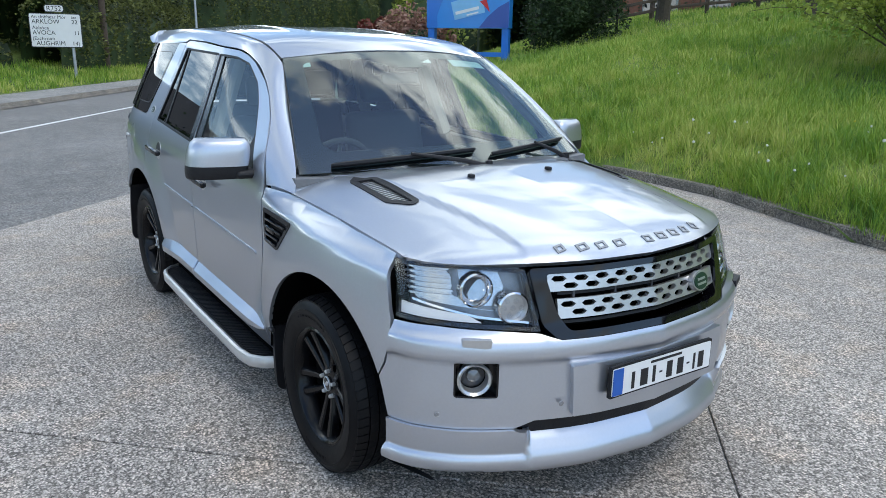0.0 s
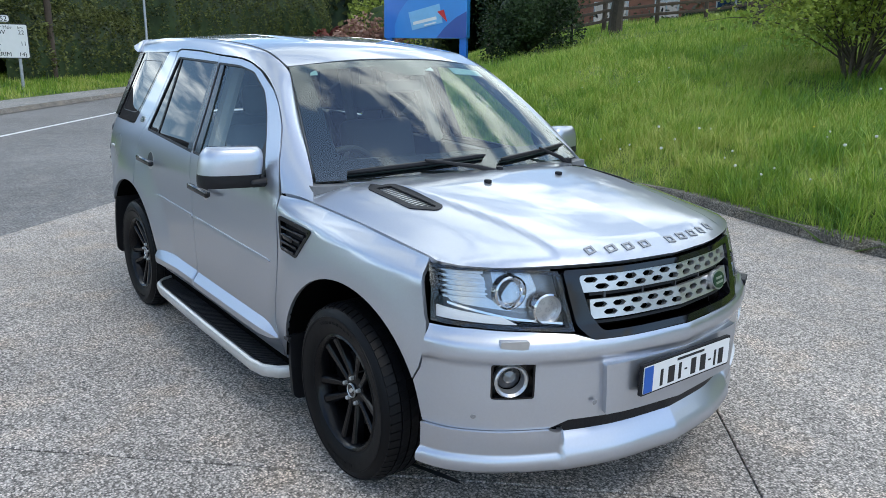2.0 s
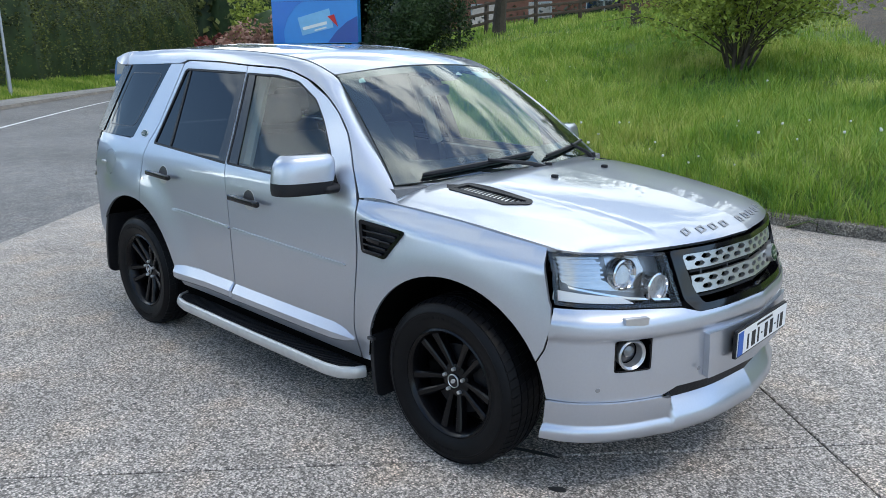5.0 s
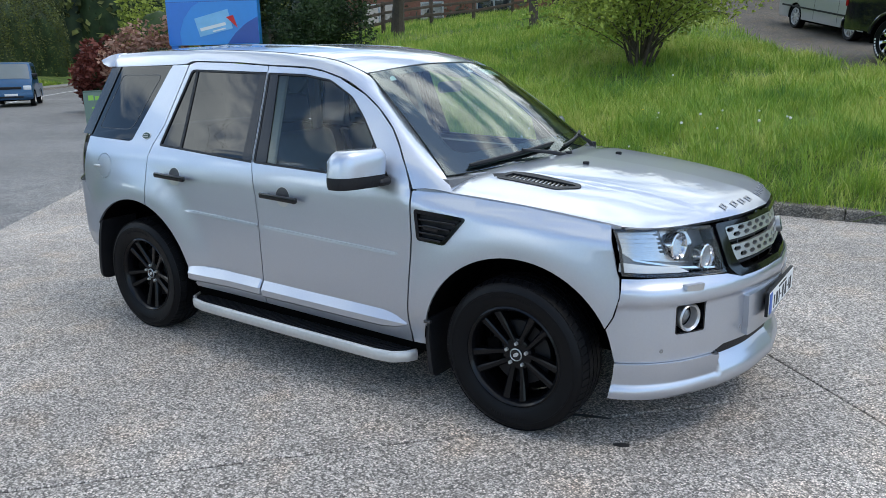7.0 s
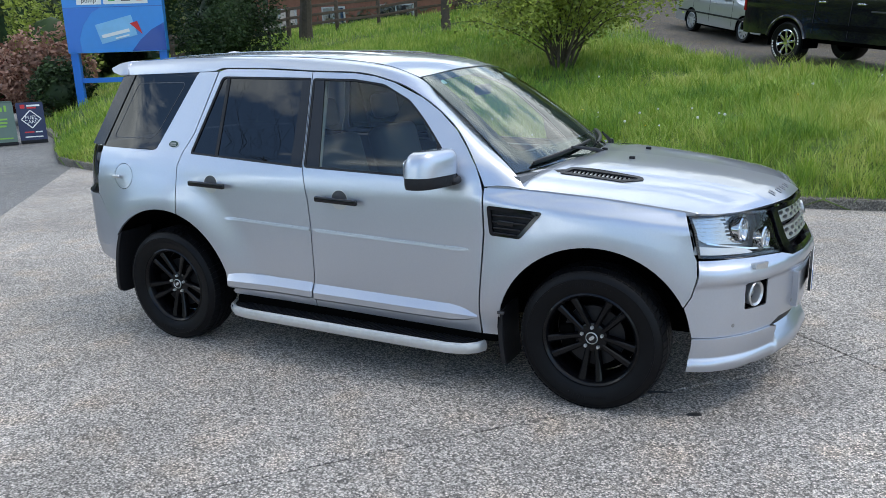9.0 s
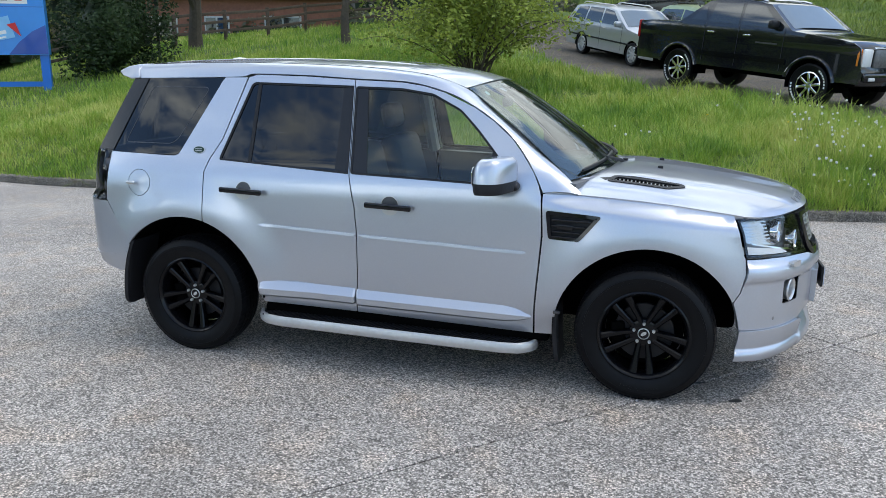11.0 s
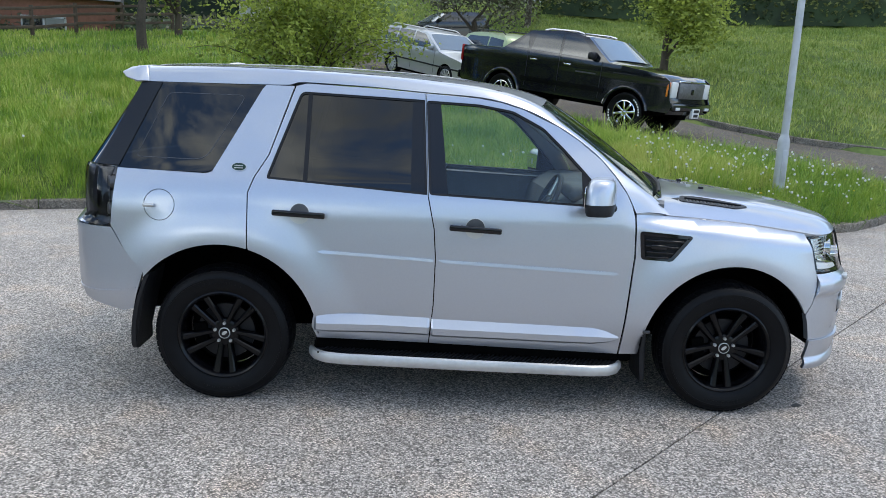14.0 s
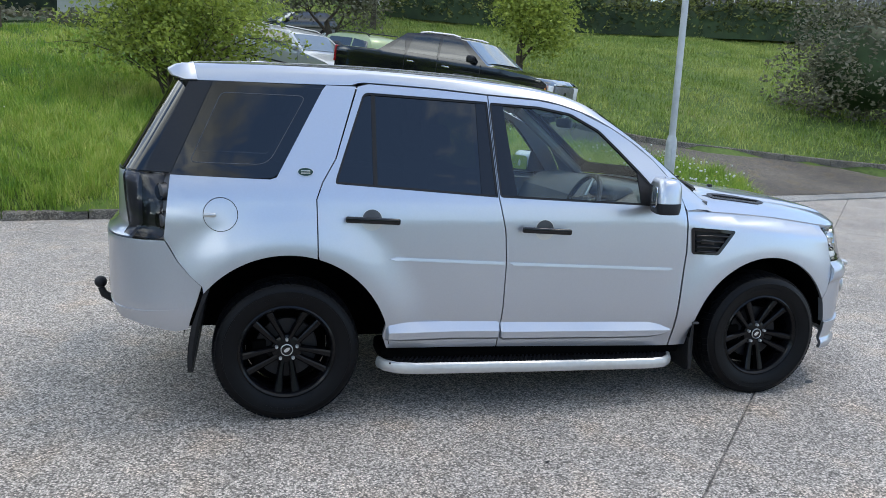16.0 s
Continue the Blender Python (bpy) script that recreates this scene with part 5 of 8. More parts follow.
    box(bm, (0.095, -0.06, -0.03), (0.165, 0.06, 0.034), 0.012, Matrix.Rotation(radians(150), 4, "Z"))
    part("brake_caliper", bm, LINER, w)
    part("valve", lathe(bmesh.new(), [(0.003, 0.0), (0.003, 0.03)], 8, Matrix.Translation((0.198, 0.03, 0.075))), BLACK_PLASTIC, w)
    return w


wheel = make_wheel()
def wheel_pose(x, sg, turn):
    return Matrix.Translation((x, sg * 0.815, HUB_Z + 0.008)) @ Matrix.Rotation(radians(-90) * sg, 4, "X") @ Matrix.Rotation(radians(turn), 4, "Z")
first = True
for x, sg, turn in ((HUB_X, -1, 36), (-HUB_X, -1, 36), (HUB_X, 1, 20), (-HUB_X, 1, 33)):
    ob = wheel if first else copy_thing(wheel, Matrix())
    ob.parent = suv
    ob.matrix_basis = wheel_pose(x, sg, turn)
    first = False

# ---- details of the off-roader ----
def side_box(name, x0, z0, x1, z1, h, depth, off, mat, parent, label="", r=0.006, sg=-1):
    """A rounded bar that lies along the body side between two points."""
    a = math.atan2(z1 - z0, x1 - x0)
    L = math.dist((x0, z0), (x1, z1))
    xm, zm = (x0 + x1) / 2, (z0 + z1) / 2
    bm = bmesh.new()
    box(bm, (-L / 2, -depth, -h / 2), (L / 2, 0, h / 2), r, None, 3)
    w = half_width(xm, zm) + off
    m = Matrix.Translation((xm, -w, zm)) @ Matrix.Rotation(-a, 4, "Y")
    if sg > 0:
        m = Matrix.Diagonal((1, -1, 1, 1)) @ m
    bmesh.ops.transform(bm, matrix=m, verts=bm.verts)
    return part(name, bm, mat, parent, label)


def disc_on_side(name, cx, cz, rx, rz, off, mat, parent, label="", thick=0.006, sg=-1):
    return skin(name, arc(cx, cz, rx, 0, 348, 29, rz), side_fn(sg, off), mat, parent, max(0.02, rx * 0.6), (), thick, label, out=-sg)


doors = [o for o in suv.children if o.name.split(".")[0] in ("front_door", "rear_door")]
for sg in (-1, 1):
    for dn, x0, z0, x1, z1, cz in (("rear_door", -1.062, 1.013, -0.797, 1.002, 1.012), ("front_door", -0.168, 0.966, 0.097, 0.954, 0.966)):
        dd = [o for o in doors if o.name.split(".")[0] == dn and (o.data.vertices[0].co.y < 0) == (sg < 0)][0]
        cx = (x0 + x1) / 2
        disc_on_side("handle_cup", cx, cz - 0.006, 0.053, 0.053, 0.0012, SATIN, dd, "recess behind the handle", 0.004, sg)
        # flat dark half-disc paints the shade in the cup's upper half
        skin("handle_cup_shade", arc(cx, cz - 0.004, 0.048, 0, 180, 16), side_fn(sg, 0.0024), DARK_METAL, dd, 0.03, (), 0.004, out=-sg)
        hd = side_box("door_handle", x0, z0, x1, z1, 0.030, 0.024, 0.026, BLACK_GLOSS, dd, "gloss black pull handle", 0.008, sg)
        if dn == "front_door":
            side_box("lock_cover", x0 + 0.06, z0 - 0.002, x0 + 0.066, z0 - 0.002, 0.030, 0.004, 0.028, DARK_METAL, dd, "", 0.001, sg)
        for xx in (x0 + 0.02, x1 - 0.02):
            zz = z0 + (z1 - z0) * (xx - x0) / (x1 - x0)
            side_box("handle_foot", xx - 0.012, zz, xx + 0.012, zz, 0.022, 0.03, 0.02, BLACK_GLOSS, dd, "", 0.003, sg)

    # door mirror
    mirror = empty("door_mirror", Matrix())
    mirror.parent = suv
    def mirror_shell(z0, z1, grow):
        bm = bmesh.new()
        n, rows = 28, []
        for k in range(9):
            t = k / 8
            z = z0 + (z1 - z0) * t
            u = (z - 1.150) / 0.098
            f = (max(0.0, 1 - abs(u) ** 3.2)) ** 0.5 + grow
            ring = []
            for i in range(n):
                a = 2 * math.pi * i / n
                c, s = math.cos(a), math.sin(a)
                px = math.copysign(abs(c) ** 0.75, c)
                py = math.copysign(abs(s) ** 0.55, s)
                depth = 0.076
                yy = 1.022 + py * 0.125 * (0.72 + 0.28 * f) - 0.015 * u
                ring.append(bm.verts.new((0.610 + px * depth * (0.55 + 0.45 * f) - 0.30 * (yy - 0.90), sg * yy, z)))
            rows.append(ring)
        for a, b in zip(rows, rows[1:]):
            for i in range(n):
                bm.faces.new((a[i], a[(i + 1) % n], b[(i + 1) % n], b[i]))
        bm.faces.new(rows[0]), bm.faces.new(rows[-1])
        return bm
    part("mirror_cap", mirror_shell(1.130, 1.246, 0.0), SILVER, mirror, "silver cap", angle=60)
    part("mirror_base", mirror_shell(1.074, 1.128, -0.02), BLACK_PLASTIC, mirror, "black lower shell", angle=60)
    bm = bmesh.new()
    box(bm, (0.570, min(sg * 0.86, sg * 0.97), 1.072), (0.675, max(sg * 0.86, sg * 0.97), 1.112), 0.02, None, 3)
    part("mirror_arm", bm, BLACK_PLASTIC, mirror)
    bm = bmesh.new()
    prism(bm, rounded([(-0.095, -0.05), (0.095, -0.05), (0.095, 0.055), (-0.095, 0.055)], 0.03), 0.0, 0.004, Matrix.Translation((0.502, sg * 1.022, 1.160)) @ Matrix.Rotation(radians(16.7) * sg, 4, "Z") @ Matrix.Rotation(radians(-90), 4, "Y") @ Matrix.Rotation(radians(90), 4, "Z"))
    part("mirror_glass", bm, CHROME, mirror)

    # side step: tread plate, bright edge and brackets
    step = empty("side_step", Matrix())
    step.parent = suv
    zt = lambda x: 0.272 - (x + 0.05) * 0.020
    outer = [(-0.870, 0.862), (-0.845, 0.915), (-0.79, 0.957), (-0.70, 0.975), (0.0, 0.980), (0.60, 0.976), (0.69, 0.960), (0.745, 0.915), (0.768, 0.868)]
    bm = bmesh.new()
    pts = [Vector((x, sg * y, zt(x) - 0.022)) for x, y in outer]
    fine = []
    for a, b in zip(pts, pts[1:]):
        fine += [a.lerp(b, k / 3) for k in range(3)]
    fine.append(pts[-1])
    rings = []
    for i, p in enumerate(fine):
        d = (fine[min(i + 1, len(fine) - 1)] - fine[max(i - 1, 0)]).normalized()
        side = Vector((d.y, -d.x, 0)) * (-sg)
        if side.y * sg < 0 and abs(side.y) > 0.2:
            side = -side
        sec = [(-0.006, 0.026), (0.004, 0.029), (0.014, 0.022), (0.019, 0.006), (0.018, -0.012), (0.010, -0.028), (-0.006, -0.031)]
        rings.append([bm.verts.new(p + side * u + Vector((0, 0, v))) for u, v in sec])
    for a, b in zip(rings, rings[1:]):
        for k in range(len(a)):
            bm.faces.new((a[k], a[(k + 1) % len(a)], b[(k + 1) % len(a)], b[k]))
    bm.faces.new(rings[0]), bm.faces.new(rings[-1])
    part("step_edge", bm, ALLOY, step, "bright alloy edge")
    poly = [(x, y - 0.005) for x, y in outer]
    skin("step_plate", [(x, sg * y) for x, y in ([(-0.865, 0.80)] + poly + [(0.765, 0.80)])][::(1 if sg > 0 else -1)], lambda x, y: (x, y, zt(x) - 0.006), BLACK_PLASTIC, step, 0.08, (), 0.03)
    for k in range(66):
        x = -0.80 + k * 0.0232
        bm = bmesh.new()
        box(bm, (-0.0045, -0.062, -0.004), (0.0045, 0.062, 0.005), 0.0)
        bmesh.ops.transform(bm, matrix=Matrix.Translation((x, sg * 0.895, zt(x) - 0.003)) @ Matrix.Rotation(radians(26) * sg, 4, "Z"), verts=bm.verts)
        part("tread_rib", bm, BLACK_PLASTIC, step, smooth=False)
    # mud flaps: curved rubber sheets with rounded lower corners
    def flap(line, y0, y1, thick, r):
        z0, z1 = line[-1][1], line[0][1]
        tab = sorted((z, x) for x, z in line)
        yz = rounded([(y0, z1), (y0, z0), (y1, z0), (y1, z1)], [0.005, r, r * 0.6, 0.005], 6)
        yz = densify(yz, 0.05)
        bm = bmesh.new()
        fr = [bm.verts.new((curve(tab, z) + thick / 2, sg * y, z)) for y, z in yz]
        bk = [bm.verts.new((curve(tab, z) - thick / 2, sg * y, z)) for y, z in yz]
        n = len(yz)
        bm.faces.new(fr), bm.faces.new(bk[::-1])
        for i in range(n):
            bm.faces.new((fr[i], bk[i], bk[(i + 1) % n], fr[(i + 1) % n]))
        return bm
    part("mud_flap", flap([(-1.700, 0.672), (-1.745, 0.56), (-1.772, 0.44), (-1.782, 0.33), (-1.780, 0.262)], 0.938, 0.69, 0.022, 0.05), BLACK_PLASTIC, suv, "black rubber mud flap")
    part("mud_flap", flap([(0.878, 0.455), (0.872, 0.36), (0.880, 0.26), (0.893, 0.155)], 0.916, 0.69, 0.022, 0.04), BLACK_PLASTIC, suv, "black rubber mud flap")
    bm = bmesh.new()
    box(bm, (0.868, min(sg * 0.918, sg * 0.938), 0.435), (0.905, max(sg * 0.918, sg * 0.938), 0.450), 0.003)
    part("flap_clip", bm, DARK_METAL, suv)
    # bonnet vents
    vent = [(x, sg * y) for x, y in bvent]
    bf = lambda x, y: Vector(bonnet_fn(x, y)) + Vector((0, 0, 0.004))
    if sg > 0:
        vent = vent[::-1]
    skin("bonnet_vent", inset(rounded(vent, 0.014), -0.010), bf, BLACK_PLASTIC, bonnet, 0.03, [inset(rounded(vent, 0.012), 0.016)], 0.01, "black framed bonnet vent")
    skin("vent_mesh", inset(rounded(vent, 0.012), -0.001), lambda x, y: Vector(bonnet_fn(x, y)) - Vector((0, 0, 0.012)), LINER, bonnet, 0.04, (), 0.004)
    for k in range(16):
        x = 1.13 + k * 0.0205
        skin("vent_slat", [(x, sg * 0.555), (x + 0.007, sg * 0.555), (x + 0.007, sg * 0.625), (x, sg * 0.625)][::(1 if sg > 0 else -1)], lambda x, y: Vector(bonnet_fn(x, y)) - Vector((0, 0, 0.005)), SATIN, bonnet, 0.05, (), 0.006)
    bm = bmesh.new()
    box(bm, (-0.016, -0.011, -0.004), (0.014, 0.011, 0.014), 0.005, Matrix.Translation(bonnet_fn(1.355, sg * 0.21)))
    part("washer_jet", bm, BLACK_PLASTIC, bonnet)
    # parking sensors
    for y, z in ((0.76, 0.455), (0.40, 0.495)):
        p = Vector(nose_fn(0.014 if y < 0.43 else 0.002)(nose_s(sg * y, z), z))
        d = Vector((1, sg * (0.2 if y < 0.5 else 0.8), 0))
        part("parking_sensor", lathe(bmesh.new(), [(0.001, 0.0005), (0.0075, 0.0005), (0.0095, -0.001)], 16, Matrix.Translation(p) @ d.to_track_quat("Z", "Y").to_matrix().to_4x4()), EMBLEM, bumper)

# wing vent
vent = empty("wing_vent", Matrix())
vent.parent = suv
VR = rounded(VENT, 0.014)
skin("vent_frame", inset(VR, -0.004), side_fn(-1, 0.004), BLACK_GLOSS, vent, 0.03, [inset(VR, 0.014)], 0.03)
skin("vent_back", inset(VR, -0.004), side_fn(-1, -0.02), BLACK_PLASTIC, vent, 0.05, (), 0.004)
for k, (xa, xb, z) in enumerate(((0.845, 1.045, 0.930), (0.845, 1.015, 0.900), (0.850, 0.99, 0.870), (0.850, 0.97, 0.845))):
    side_box("vent_slat", xa, z, xb, z - 0.006, 0.010, 0.018, -0.004, BLACK_GLOSS, vent, "", 0.003)
side_box("vent_bar", 0.872, 0.898, 0.955, 0.892, 0.026, 0.014, 0.004, BLACK_GLOSS, vent, "", 0.006)

# fuel flap, badges
flap_ob = skin("fuel_flap", arc(-1.636, 1.026, 0.0755, 0, 350, 34), side_fn(-1, 0.0), SILVER, suv, 0.03, (), 0.012)
side_box("flap_pull", -1.712, 1.026, -1.655, 1.026, 0.020, 0.016, 0.012, SATIN, flap_ob, "", 0.008)
skin("flap_gap", FUEL, side_fn(-1, -0.016), LINER, body, 0.05, (), 0.004)
badge = disc_on_side("side_badge", -1.246, 1.226, 0.040, 0.022, 0.004, SATIN, suv, "oval maker's badge", 0.006)
disc_on_side("badge_field", -1.246, 1.226, 0.035, 0.018, 0.006, GREEN_BADGE, badge, "", 0.003)
for dz in (0.005, -0.006):
    side_box("badge_bar", -1.268, 1.226 + dz, -1.224, 1.226 + dz, 0.0055, 0.002, 0.008, SATIN, badge, "", 0.0005)
gb = empty("grille_badge", Matrix())
gb.parent = suv
gs = nose_s(0.252, 0.80)
skin("badge_rim", arc(gs, 0.826, 0.055, 0, 348, 29, 0.036), nose_fn(0.022), SATIN, gb, 0.03, (), 0.02)
skin("badge_field", arc(gs, 0.826, 0.048, 0, 348, 29, 0.030), nose_fn(0.025), GREEN_BADGE, gb, 0.03, (), 0.004, "green enamel")
for dz, w in ((0.008, 0.026), (-0.009, 0.030)):
    skin("badge_bar", [(gs - w, 0.826 + dz - 0.004), (gs + w, 0.826 + dz - 0.004), (gs + w, 0.826 + dz + 0.004), (gs - w, 0.826 + dz + 0.004)], nose_fn(0.027), SATIN, gb, 0.03, (), 0.002)

# raised emblem blocks along the bonnet's front edge
for k in range(9):
    i = k if k < 4 else k + 0.75
    y0 = -0.362 + i * 0.0772
    w = (0.042, 0.050, 0.048, 0.048, 0.048, 0.052, 0.050, 0.042, 0.048)[k]
    y1 = y0 + w
    xa = nose_x((y0 + y1) / 2) - 0.040
    def bl(u, v, xa=xa):
        return Vector(bonnet_fn(u, v)) + Vector((0.001, 0, 0.0035))
    y0, y1 = y0 + 0.003, y1 - 0.003
    o = [(xa - 0.015, y0), (xa + 0.014, y0), (xa + 0.014, y1), (xa - 0.015, y1)]
    hole = [(xa - 0.008, y0 + 0.009), (xa + 0.008, y0 + 0.009), (xa + 0.008, y1 - 0.009), (xa - 0.008, y1 - 0.009)]
    skin("emblem_block", o, bl, EMBLEM, bonnet, 0.03, [hole], 0.010, "grey raised emblem block")

# black cowl below the screen, wipers
skin("cowl", [(0.90, -0.80), (1.0, -0.80), (1.10, -0.60), (1.16, -0.3), (1.175, 0), (1.16, 0.3), (1.10, 0.60), (1.0, 0.80), (0.90, 0.80), (1.02, 0.5), (1.07, 0), (1.02, -0.5)], lambda x, y: (x, y, 1.108 - 0.05 * max(0, abs(y) - 0.6) / 0.2 + 0.012 * (1 - abs(y))), BLACK_PLASTIC, body, 0.05, (), 0.02)
for sg in (-1, 1):
    # corner filler between pillar foot, bonnet and wing
    bm = bmesh.new()
    vs = [bm.verts.new(v) for v in ((0.80, sg * 0.868, 1.062), (0.965, sg * 0.826, 1.064), (1.015, sg * 0.60, 1.117), (0.90, sg * 0.74, 1.112))]
    lo = [bm.verts.new((v.co.x, v.co.y, v.co.z - 0.06)) for v in vs]
    bm.faces.new(vs), bm.faces.new(lo[::-1])
    for i in range(4):
        bm.faces.new((vs[i], lo[i], lo[(i + 1) % 4], vs[(i + 1) % 4]))
    part("cowl_corner", bm, SILVER, body)


def on_screen(u, v, lift):
    p = Vector(screen_fn(u, v))
    n = (Vector(screen_fn(u + 0.01, v)) - p).cross(Vector(screen_fn(u, v + 0.01)) - p).normalized()
    if n.x < 0:
        n = -n
    return p + n * lift


for (u0, v0), (u1, v1), (pu, pv) in (((-0.66, 0.030), (0.02, 0.075), (0.04, -0.03)), ((0.10, 0.035), (0.70, 0.100), (0.60, -0.03))):
    wp = empty("wiper", Matrix())
    wp.parent = suv
    blade = [on_screen(u0 + (u1 - u0) * k / 12, v0 + (v1 - v0) * k / 12, 0.020) for k in range(13)]
    part("wiper_blade", tube(bmesh.new(), blade, [0.006] + [0.010] * 11 + [0.006], 6), BLACK_PLASTIC, wp)
    rub = [on_screen(u0 + (u1 - u0) * k / 12, v0 + (v1 - v0) * k / 12, 0.006) for k in range(13)]
    part("wiper_rubber", tube(bmesh.new(), rub, 0.005, 5), RUBBER, wp)
    mid = on_screen((u0 + u1) / 2, (v0 + v1) / 2, 0.040)
    piv = on_screen(pu, 0.0, 0.02) + Vector((0.03, 0, -0.03))
    part("wiper_arm", tube(bmesh.new(), [piv, piv.lerp(mid, 0.3) + Vector((0, 0, 0.008)), piv.lerp(mid, 0.7) + Vector((0, 0, 0.004)), mid], [0.013, 0.011, 0.008, 0.006], 8), BLACK_PLASTIC, wp)
    part("wiper_pivot", lathe(bmesh.new(), [(0.001, 0.03), (0.016, 0.026), (0.020, 0.0), (0.020, -0.04)], 16, Matrix.Translation(piv)), BLACK_PLASTIC, wp)

# stickers and the camera housing behind the screen
STICKER = plain("sticker", (0.55, 0.72, 0.70), 0.6, 0, 0, 0.1, 40)
def stick(u0, v0, u1, v1, mat, nm, lab):
    skin(nm, [(u0, v0), (u1, v0), (u1, v1), (u0, v1)], lambda u, v: on_screen(u, v, -0.006), mat, screen, 0.05, (), 0.002, lab)
stick(-0.70, 0.89, -0.63, 0.945, STICKER, "sticker", "small pale sticker")
stick(0.36, 0.86, 0.66, 0.945, STICKER, "paper_disc", "pale paper strip")
stick(0.09, 0.885, 0.19, 0.93, WHITE, "sticker", "small white sticker")
skin("sensor_shade", rounded([(-0.30, 0.96), (-0.20, 0.90), (-0.08, 0.84), (0.07, 0.84), (0.20, 0.90), (0.30, 0.96)], 0.03), lambda u, v: on_screen(u, v, -0.012), BLACK_PILLAR, screen, 0.05, (), 0.004)
bm = bmesh.new()
box(bm, (0.40, -0.11, 1.455), (0.43, 0.11, 1.515), 0.018, None, 3)
part("rear_view_mirror", bm, INTERIOR, suv)

# cabin
cabin = empty("cabin", Matrix())
cabin.parent = suv
bm = bmesh.new()
prof = [(1.06, 1.105), (0.80, 1.120), (0.62, 1.105), (0.50, 1.03), (0.46, 0.90), (0.56, 0.70), (0.70, 0.62), (0.82, 0.62), (0.90, 0.92), (1.06, 0.96)]
rows = [[bm.verts.new((x - 0.10 * (abs(y) / 0.80) ** 3 * (1 if x > 0.7 else 0.3), y, z)) for x, z in prof] for y in np.linspace(-0.82, 0.82, 9)]
for a, b in zip(rows, rows[1:]):
    for i in range(len(prof)):
        bm.faces.new((a[i], a[(i + 1) % len(prof)], b[(i + 1) % len(prof)], b[i]))
bm.faces.new(rows[0]), bm.faces.new(rows[-1][::-1])
part("dashboard", bm, INTERIOR, cabin)
bm = bmesh.new()
box(bm, (0.50, -0.55, 1.06), (0.66, -0.20, 1.145), 0.04, None, 3)
part("instrument_hood", bm, INTERIOR, cabin)
bm = bmesh.new()
n, m2 = 40, 10
wm = Matrix.Translation((0.40, -0.37, 1.02)) @ Matrix.Rotation(radians(-66), 4, "Y")
ring = []
for i in range(n):
    a = 2 * math.pi * i / n
    ring.append([bm.verts.new(wm @ Vector(((0.185 + 0.016 * math.cos(b)) * math.cos(a), (0.185 + 0.016 * math.cos(b)) * math.sin(a), 0.016 * math.sin(b)))) for b in [2 * math.pi * j / m2 for j in range(m2)]])
for i in range(n):
    for j in range(m2):
        bm.faces.new((ring[i][j], ring[(i + 1) % n][j], ring[(i + 1) % n][(j + 1) % m2], ring[i][(j + 1) % m2]))
sw = part("steering_wheel", bm, LEATHER, cabin)
part("wheel_boss", lathe(bmesh.new(), [(0.001, 0.02), (0.05, 0.018), (0.07, 0.0), (0.06, -0.03), (0.04, -0.14)], 20, wm), INTERIOR, sw)
for a in (0, 180, 250, 290):
    part("wheel_spoke", tube(bmesh.new(), [wm @ Vector((0.05 * math.cos(radians(a)), 0.05 * math.sin(radians(a)), 0.0)), wm @ Vector((0.18 * math.cos(radians(a)), 0.18 * math.sin(radians(a)), 0.0))], 0.012, 8), SATIN, sw)


def seat(x, y, w, name):
    e = empty(name, Matrix())
    e.parent = cabin
    bm = bmesh.new()
    box(bm, (x - 0.25, y - w / 2, 0.52), (x + 0.28, y + w / 2, 0.70), 0.06, None, 4)
    part("seat_cushion", bm, LEATHER, e)
    bm = bmesh.new()
    box(bm, (-0.07, -w / 2, 0), (0.07, w / 2, 0.64), 0.06, Matrix.Translation((x - 0.24, y, 0.62)) @ Matrix.Rotation(radians(-14), 4, "Y"), 4)
    part("seat_back", bm, LEATHER, e)
    k = 1 if w < 0.7 else 2
    for i in range(k):
        yy = y + (i - (k - 1) / 2) * 0.62
        bm = bmesh.new()
        box(bm, (-0.045, -0.13, 0), (0.045, 0.13, 0.17), 0.04, Matrix.Translation((x - 0.42, yy, 1.29)) @ Matrix.Rotation(radians(-10), 4, "Y"), 4)
        part("headrest", bm, LEATHER, e)


seat(-0.05, -0.37, 0.52, "front_seat")
seat(-0.05, 0.37, 0.52, "front_seat")
seat(-0.88, 0.0, 0.94, "rear_seat")
bm = bmesh.new()
box(bm, (-0.80, -0.80, 0.44), (0.84, 0.80, 0.50), 0.0)
box(bm, (-1.85, -0.46, 0.44), (-0.80, 0.46, 0.50), 0.0)
part("cabin_floor", bm, INTERIOR, cabin)
skin("headlining", [(0.28, -0.56), (0.30, 0.56), (-1.75, 0.56), (-1.75, -0.56)][::-1], lambda x, y: Vector(roof_fn(x, y)) - Vector((0, 0, 0.035)), INTERIOR_LIGHT, cabin, 0.12, (), 0.01)
